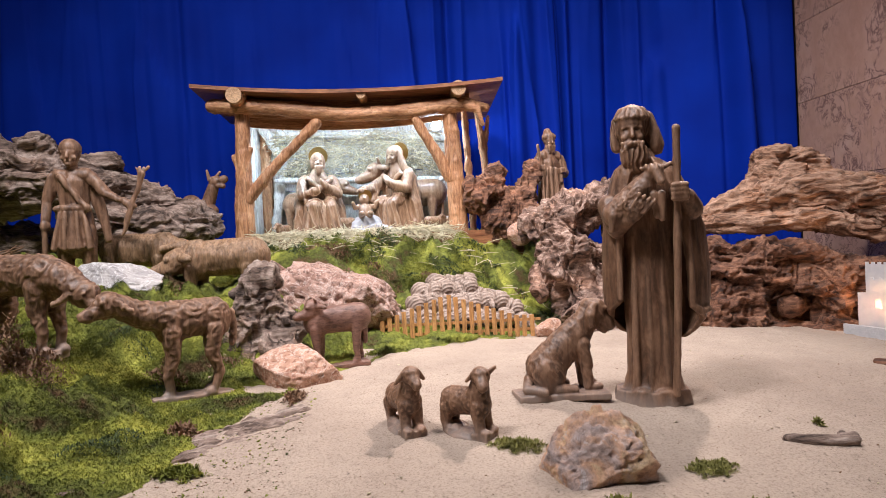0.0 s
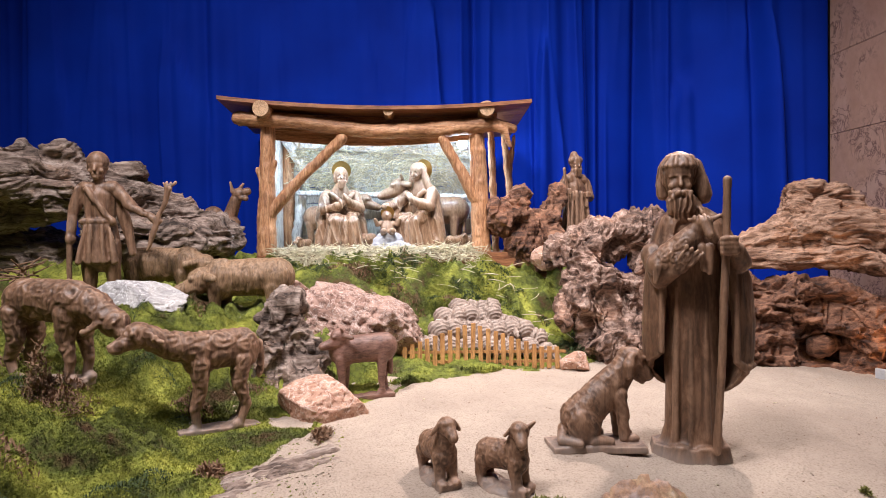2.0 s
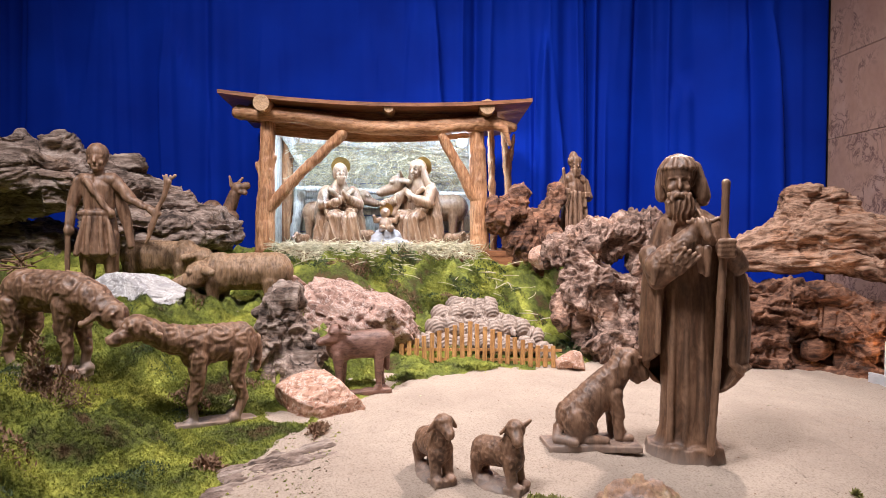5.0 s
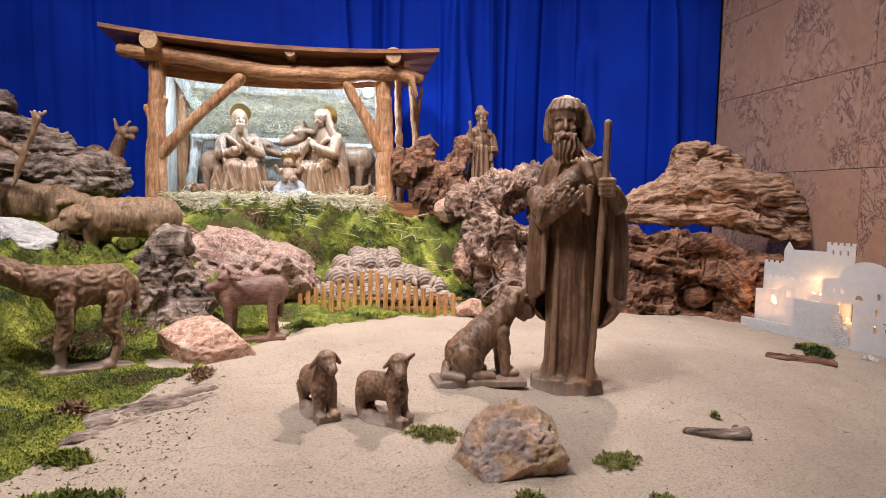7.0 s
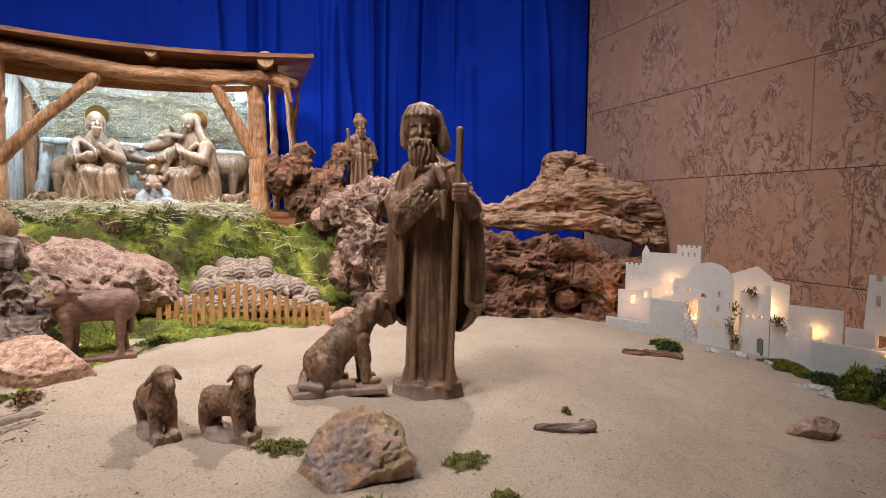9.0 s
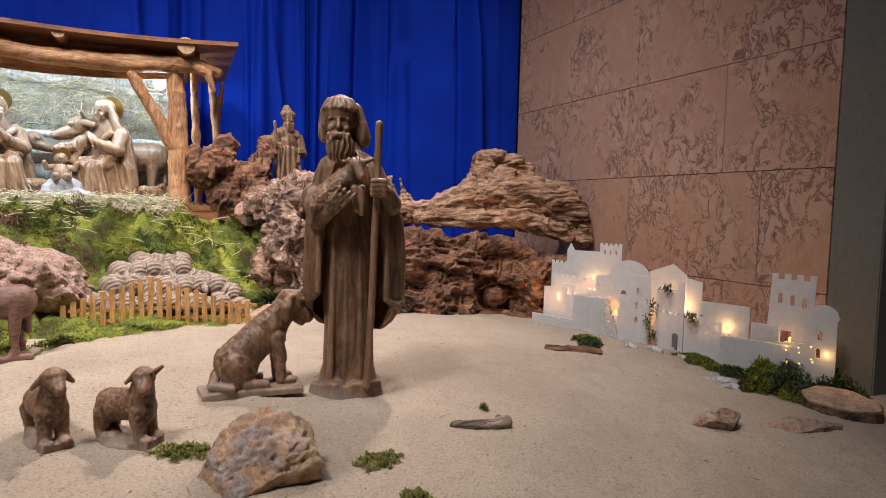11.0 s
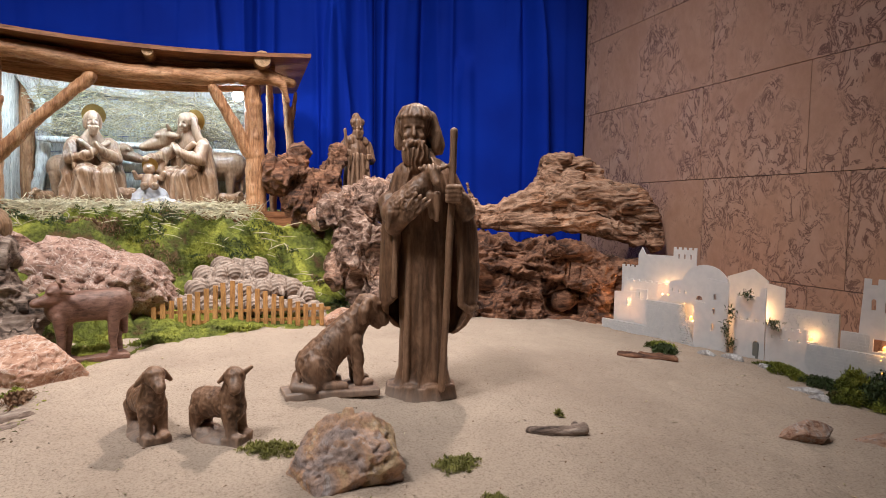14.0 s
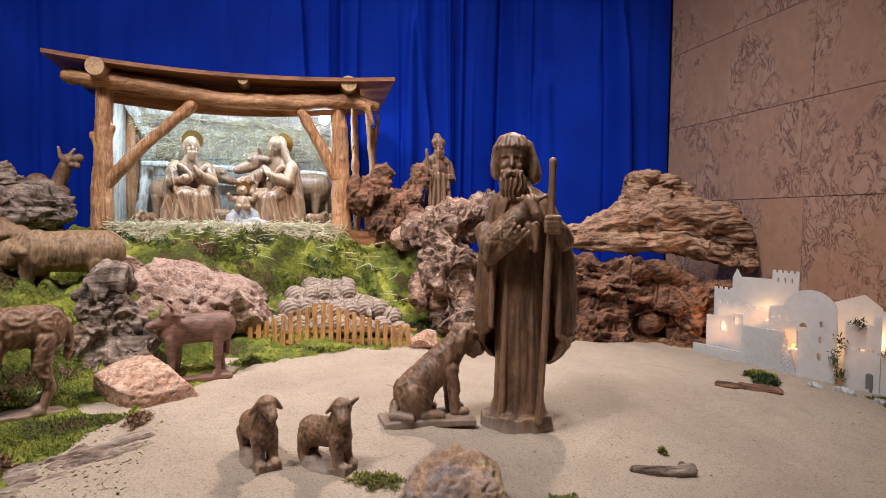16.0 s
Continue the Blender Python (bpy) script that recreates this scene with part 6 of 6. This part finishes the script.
board("low_front", [(0.768, low), (0.768, 0.042)] + teeth(0.768, 0.903, 0.042, 6, 0.010) + [(0.908, low)], [(0.795, 0.008, 0.015, 0.012, 0), (0.824, 0.007, 0.015, 0.012, 0), (0.853, 0.006, 0.015, 0.012, 0), (0.882, 0.006, 0.015, 0.009, 0)], 0.004, 0.008, h)
part("door_panel", box(bmesh.new(), VILLAGE @ Vector((0.736, -0.055, -0.012)), (0.03, 0.03, 0.075)), grey_stone, h, "grey door behind the arch")
h = house("white model brick wall glowing from a candle")
masonry("wall", 0.795, 0.975, -0.02, 0.112, 0.08, h, 0.0, 6)
masonry("low_wall", 0.908, 1.14, low, 0.010, 0.0, h, 0.0, 7)
masonry("side_wall", 0.985, 1.07, -0.03, 0.06, 0.07, h, 0.0, 8)
h = house("white model square tower with arched windows and battlements")
board("tower_front", [(1.028, low), (1.044, 0.222)] + teeth(1.044, 1.182, 0.225, 4, 0.020) + [(1.168, low)],
      [(1.074, 0.142, 0.014, 0.030, 1), (1.112, 0.137, 0.014, 0.030, 1), (1.150, 0.132, 0.014, 0.030, 1), (1.050, 0.035, 0.012, 0.012, 1), (1.097, 0.005, 0.036, 0.042, 0)], 0.07, 0.008, h)
h = house("white model round-topped house with arched windows")
board("front", [(1.132, low - 0.03), (1.132, 0.022), (1.175, 0.025), (1.175, 0.120), (1.168, 0.125)] + [(1.222 + 0.045 * math.cos(a), 0.128 + 0.032 * math.sin(a)) for a in np.linspace(math.pi, 0, 12)] + [(1.273, 0.122), (1.265, 0.112), (1.265, low - 0.03)],
      [(1.218, 0.045, 0.014, 0.022, 1), (1.215, -0.015, 0.014, 0.026, 1)], 0.0, 0.008, h)
for u, z, back, w in ((0.16, 0.02, 0.07, 0.55), (0.31, 0.10, 0.10, 0.45), (0.45, 0.02, 0.05, 0.30), (0.57, 0.01, 0.05, 0.16), (0.70, 0.06, 0.10, 0.28), (0.90, 0.015, 0.05, 0.09), (1.10, 0.01, 0.11, 0.12)):
    p = VILLAGE @ Vector((u, z, -back))
    bm = bmesh.new()
    bmesh.ops.create_uvsphere(bm, u_segments=12, v_segments=8, radius=0.006)
    for v in bm.verts:
        v.co.z *= 1.7 if v.co.z > 0 else 1.0
    bulb = tagged(new("tea_light"), "small warm glowing tea light behind the model houses", "light", "tea lights of the village")
    bulb.location = p
    flame = part("flame", bm, led_warm, bulb, "warm glowing flame", True)
    bm = bmesh.new()
    bmesh.ops.create_cone(bm, cap_ends=True, segments=20, radius1=0.017, radius2=0.018, depth=0.016, matrix=pose(0, 0, -0.016))
    part("cup", bm, white_board, bulb)
    bm = bmesh.new()
    stand = p.z + 0.16
    box(bm, (0, 0, -0.024 - stand / 2), (0.03, 0.03, stand), None, 0.003)
    part("stand", bm, white_board, bulb)
    lamp = glow_lamp("tea_light_glow", p + Vector((0, 0, 0.012)), 1.5 * w, (1.0, 0.52, 0.20), 0.006)


# ---------- loose bits ----------
def tuft(place, radius, count, size, mat, label, high=0.02, stretch=(1, 1)):
    a, q = rng.uniform(0, 2 * np.pi, count), np.sqrt(rng.uniform(0, 1, count))
    edge = 0.65 + 0.35 * np.sin(3 * a + place[0] * 9) * np.sin(5 * a + 1 + place[1] * 7)
    x, y = place[0] + np.cos(a) * q * radius * edge * stretch[0], place[1] + np.sin(a) * q * radius * edge * stretch[1]
    z = sand_height(x, y) + high * (1 - q ** 2) * rng.uniform(0.2, 1, count)
    return tagged(tuft_blades("moss_tuft", x, y, z, size, mat, rng, 1.1), label, "moss", kind="stuff")


tuft((0.190, 1.268), 0.070, 1900, 0.009, moss_bright, "small green moss tuft on the sand", 0.010, (1.1, 0.7))
tuft((0.29, 1.20), 0.03, 900, 0.010, moss_bright, "small green moss tuft behind a rock", 0.02)
tuft((0.540, 1.145), 0.060, 1400, 0.009, moss_bright, "small green moss tuft on the sand", 0.008, (1.2, 0.7))
tuft((0.555, 0.985), 0.04, 1200, 0.010, moss_bright, "small green moss tuft on the sand", 0.012)
tuft((0.31, 1.00), 0.04, 500, 0.014, moss_bright, "small green moss tuft before a rock", 0.01)
tuft((0.88, 1.33), 0.012, 120, 0.012, moss_bright, "tiny green moss flake on the sand", 0.006)
tuft((1.69, 1.93), 0.10, 2600, 0.012, moss_green, "green moss strip before the village", 0.02, (0.7, 1.0))
tuft((1.64, 1.85), 0.07, 1600, 0.014, fern_green, "dark moss strip before the village", 0.025, (0.8, 1.2))
tuft((1.91, 1.56), 0.10, 4200, 0.011, moss_green, "green moss strip below the village wall", 0.025, (0.6, 1.5))
tuft((1.93, 1.44), 0.09, 2200, 0.013, fern_green, "dark moss strip below the village wall", 0.03, (0.7, 1.3))
for dx, dy, wide, high, mat in ((0.0, 0.0, 0.13, 0.06, 0), (-0.10, 0.02, 0.10, 0.035, 1), (0.10, 0.05, 0.12, 0.09, 0), (0.02, 0.10, 0.10, 0.07, 1), (0.14, -0.08, 0.12, 0.07, 0), (-0.05, -0.06, 0.09, 0.03, 1), (0.20, 0.0, 0.11, 0.08, 0)):
    tuft((1.98 + dx, 1.29 + dy), wide, int(26000 * wide), 0.016, (fern_green, moss_green)[mat], "dark fir twigs and moss heaped in the corner", high, (1.0, 0.8))
tuft((-0.56, 1.43), 0.055, 1200, 0.018, dry_twig, "dry brown moss clump at the bank's edge", 0.03)
tuft((-1.02, 1.60), 0.05, 700, 0.016, dry_twig, "dry brown moss clump under the sheep", 0.15)


def twig_tangle(name, place, count, size, mat, label):
    prims = []
    for k in range(count):
        a = rng.uniform(0, 6.28)
        b = np.array(place) + rng.normal(0, size * 0.3, 3) * np.array((1, 1, 0.5))
        prims += chain([(*b, 0.004), (*(b + np.array((math.cos(a), math.sin(a), rng.uniform(-0.2, 0.5))) * size), 0.0025)])
    return sculpt(name, prims, mat, (0, 0, 0, 0, 0, 0), 0.003, 0, None, 1.0, label, "twigs")


twig_tangle("root_tangle", (-1.55, 2.35, 0.40), 26, 0.10, dry_twig, "tangled dry grey roots under the driftwood")

# Stick, bark, and the sawn slice of wood.
g = chain([(-0.075, 0.012, 0.012, 0.014), (-0.02, 0.0, 0.014, 0.015), (0.05, -0.012, 0.013, 0.015), (0.082, -0.006, 0.016, 0.018)]) + chain([(0.055, -0.008, 0.016, 0.013), (0.07, 0.02, 0.022, 0.010)])
sculpt("stick", g, drift_grey, (0.82, 1.24, at_ground(0.82, 1.24), 0, 0, -6), 0.003, 2, lambda p, n: 0.003 * ridged(p * np.array((12, 70, 70)), 2), 0.78, "short grey broken branch lying on the sand", "stick")
g = [B((0, 0, 0.006), (0.20, 0.04, 0.010), (0, 0, 3)), B((0.03, 0.006, 0.012), (0.12, 0.03, 0.008), (3, 0, -4))]
sculpt("bark_piece", g, drift_red, (1.50, 1.77, at_ground(1.5, 1.77), 0, 0, -42), 0.003, 2, lambda p, n: 0.005 * ridged(p * np.array((14, 60, 60)), 2), 1.0, "flat piece of reddish bark on the sand", "bark")
for k, (x, y, turn, long, wide) in enumerate(((-0.52, 1.375, 32, 0.30, 0.10), (-0.37, 1.50, 28, 0.20, 0.07), (-0.66, 1.235, 40, 0.26, 0.11))):
    g = [B((0, 0, 0.0), (long, wide, 0.018), (0, 0, 0)), B((long * 0.1, wide * 0.25, 0.006), (long * 0.8, wide * 0.5, 0.014), (4, 0, 6)), B((-long * 0.2, -wide * 0.3, 0.002), (long * 0.6, wide * 0.4, 0.014), (-5, 0, -8))]
    sculpt("bark_plate", g, drift_grey, (x, y, at_ground(x, y) - 0.006, 0, -1, turn), 0.0035, 2, lambda p, n: 0.012 * ridged(p * np.array((14, 50, 30)) + k, 3) + 0.010 * fbm(p * 22 + k, 4), 1.0, "weathered grey bark plate at the moss edge", "bark")
disc = tagged(new("wood_slice"), "round sawn slice of wood with bark edge", "wood slice")
disc.matrix_world = pose(1.985, 1.125, at_ground(1.985, 1.125) + 0.016, 4, -2, 10)
bm = bmesh.new()
bmesh.ops.create_cone(bm, cap_ends=True, segments=48, radius1=0.108, radius2=0.106, depth=0.032)
for v in bm.verts:
    a = math.atan2(v.co.y, v.co.x)
    k = 1 + 0.05 * math.sin(3 * a) + 0.03 * math.sin(7 * a + 1)
    v.co.x, v.co.y = v.co.x * k, v.co.y * k
part("bark", bm, drift_bark, disc, "dark bark rim")
bm = bmesh.new()
bmesh.ops.create_cone(bm, cap_ends=True, segments=48, radius1=0.099, radius2=0.099, depth=0.004, matrix=pose(0, 0, 0.018))
for v in bm.verts:
    a = math.atan2(v.co.y, v.co.x)
    k = 1 + 0.05 * math.sin(3 * a) + 0.03 * math.sin(7 * a + 1)
    v.co.x, v.co.y = v.co.x * k, v.co.y * k
part("sawn_face", bm, sawn_pale, disc, "pale sawn face")


def grit(count, x0, x1, y0, y1, size, mat, label, high=0.6):
    """Loose grains on the sand, four-faced crumbs."""
    x, y = rng.uniform(x0, x1, count), rng.uniform(y0, y1, count)
    ok = into_moss(x, y) < 0.06
    x, y = x[ok], y[ok]
    n = len(x)
    s = size * rng.uniform(0.5, 1.6, n)
    c = np.stack([x, y, sand_height(x, y) + s * 0.2], 1)
    v = c[:, None, :] + rng.normal(0, 1, (n, 4, 3)) * (s * 0.6)[:, None, None] * np.array((1, 1, high))
    q = (np.array([[0, 1, 2], [0, 2, 3], [0, 3, 1], [1, 3, 2]])[None] + 4 * np.arange(n)[:, None, None]).reshape(-1, 3)
    return tagged(fast_mesh("grit", v.reshape(-1, 3), q, mat), label, "grit", kind="stuff")


grit(15000, -0.5, 1.6, 0.85, 1.9, 0.0016, sand, "coarse pale sand grains")
grit(900, -0.62, -0.28, 0.95, 1.75, 0.0035, moss_green, "green moss crumbs along the bank")
grit(600, -0.62, -0.28, 0.95, 1.75, 0.003, dry_twig, "brown litter along the bank")
grit(900, -0.5, 2.0, 0.85, 2.4, 0.0022, dry_twig, "dark specks scattered on the sand")
grit(160, -0.5, 2.0, 0.85, 2.4, 0.004, straw_yellow, "pale crumbs scattered on the sand")


# Small white stones before the village, and a string of tiny warm lights in the greenery.
for k, (x, y, rx, turn) in enumerate(((1.80, 1.80, 0.035, -60), (1.84, 1.72, 0.04, -70), (1.88, 1.62, 0.03, -60), (1.80, 1.40, 0.05, -65), (1.78, 1.33, 0.03, -50))):
    rock("rock", (x, y, at_ground(x, y) + 0.004), (rx, 0.018, 0.016), white_rock, 50 + k, turn, 12, 0.04, "small whitewashed stone before the model village")
for k in range(9):
    u, z, out = 1.13 + 0.012 * k, 0.0 + 0.025 * math.sin(k * 2.3), 0.06 + 0.035 * (k % 3)
    p = VILLAGE @ Vector((u, z, out - 0.03))
    bm = bmesh.new()
    bmesh.ops.create_uvsphere(bm, u_segments=8, v_segments=6, radius=0.0024)
    bulb = tagged(part("fairy_light", bm, led_warm, None, "", True), "tiny warm glowing bulb among fir twigs", "light", "fairy lights")
    bulb.location = p
for u, z, w in ((1.24, 0.0, 0.09), (1.33, -0.03, 0.10), (1.12, 0.02, 0.06)):
    glow_lamp("fairy_glow", VILLAGE @ Vector((u, z, 0.01)), w, (1.0, 0.52, 0.18), 0.02)


def hanging_ivy(u, z0, z1, count):
    t = rng.uniform(0, 1, count)
    p = np.array([VILLAGE @ Vector((u + rng.normal(0, 0.008) + 0.012 * math.sin(9 * k), z0 + (z1 - z0) * k, 0.012 + rng.uniform(0, 0.012))) for k in t])
    return tagged(tuft_blades("ivy", p[:, 0], p[:, 1], p[:, 2], 0.016, fern_green, rng, 1.4), "thin green sprig hanging between white model houses", "sprig", kind="stuff")


hanging_ivy(0.64, 0.10, -0.06, 260)
hanging_ivy(0.70, 0.165, 0.14, 90)
hanging_ivy(0.80, 0.07, 0.04, 120)


tuft((-0.50, 1.25), 0.075, 1500, 0.012, moss_green, "thin green moss patch on bare sand", 0.01, (1.0, 0.6))
tuft((-0.42, 1.10), 0.085, 1700, 0.012, moss_green, "thin green moss patch on bare sand", 0.01, (1.0, 0.6))
tuft((-0.34, 1.66), 0.06, 900, 0.012, dry_twig, "brown dry moss beside the pinkish rock", 0.012, (0.7, 1.0))
tuft((0.10, 2.33), 0.10, 1800, 0.013, moss_green, "green moss strip along the fence foot", 0.015, (2.2, 0.5))
tuft((-0.12, 2.20), 0.07, 1200, 0.013, moss_green, "green moss behind the calf", 0.015, (1.2, 0.8))


def moss_cushions(count, leaves, x0, x1, y0, y1, size, mat, seed, label, least=0.12):
    """Raised cushions of leaves strewn over the bank, joined as one."""
    r = np.random.default_rng(seed)
    cx, cy = r.uniform(x0, x1, count), r.uniform(y0, y1, count)
    ok = into_moss(cx, cy) > least
    cx, cy = cx[ok], cy[ok]
    rad = r.uniform(0.025, 0.075, len(cx))
    xs, ys, up = [], [], []
    for a, b, q in zip(cx, cy, rad):
        n = int(leaves * (q / 0.05) ** 2)
        t, u = r.uniform(0, 2 * np.pi, n), np.sqrt(r.uniform(0, 1, n))
        xs.append(a + np.cos(t) * u * q * (1 + 0.2 * np.sin(3 * t + a * 40)))
        ys.append(b + np.sin(t) * u * q * 0.8)
        up.append(q * 0.45 * (1 - u ** 2))
    x, y, z = np.concatenate(xs), np.concatenate(ys), np.concatenate(up)
    z = z + base_height(x, y) + np.maximum(moss_thick(x, y), 0) - 0.003
    return tagged(tuft_blades("moss_cushions", x, y, z, size, mat, r, 1.0), label, "moss", kind="stuff")


moss_cushions(80, 900, -1.5, -0.45, 1.0, 2.2, 0.007, moss_green, 3, "raised green moss cushions")
moss_cushions(90, 700, -0.9, 0.9, 2.45, 3.1, 0.009, moss_green, 4, "raised green moss cushions", 0.06)
moss_cushions(20, 420, -1.5, -0.5, 1.0, 2.2, 0.008, fern_green, 5, "dark green moss patches")
moss_cushions(40, 260, -0.7, 0.9, 2.5, 3.05, 0.013, fern_green, 6, "dark green moss patches", 0.06)
moss_cushions(16, 260, -1.4, -0.5, 1.0, 2.2, 0.014, dry_twig, 7, "brown withered moss patches")
moss_cushions(14, 200, -0.6, 0.8, 2.6, 3.05, 0.014, dry_twig, 8, "brown withered moss patches", 0.06)
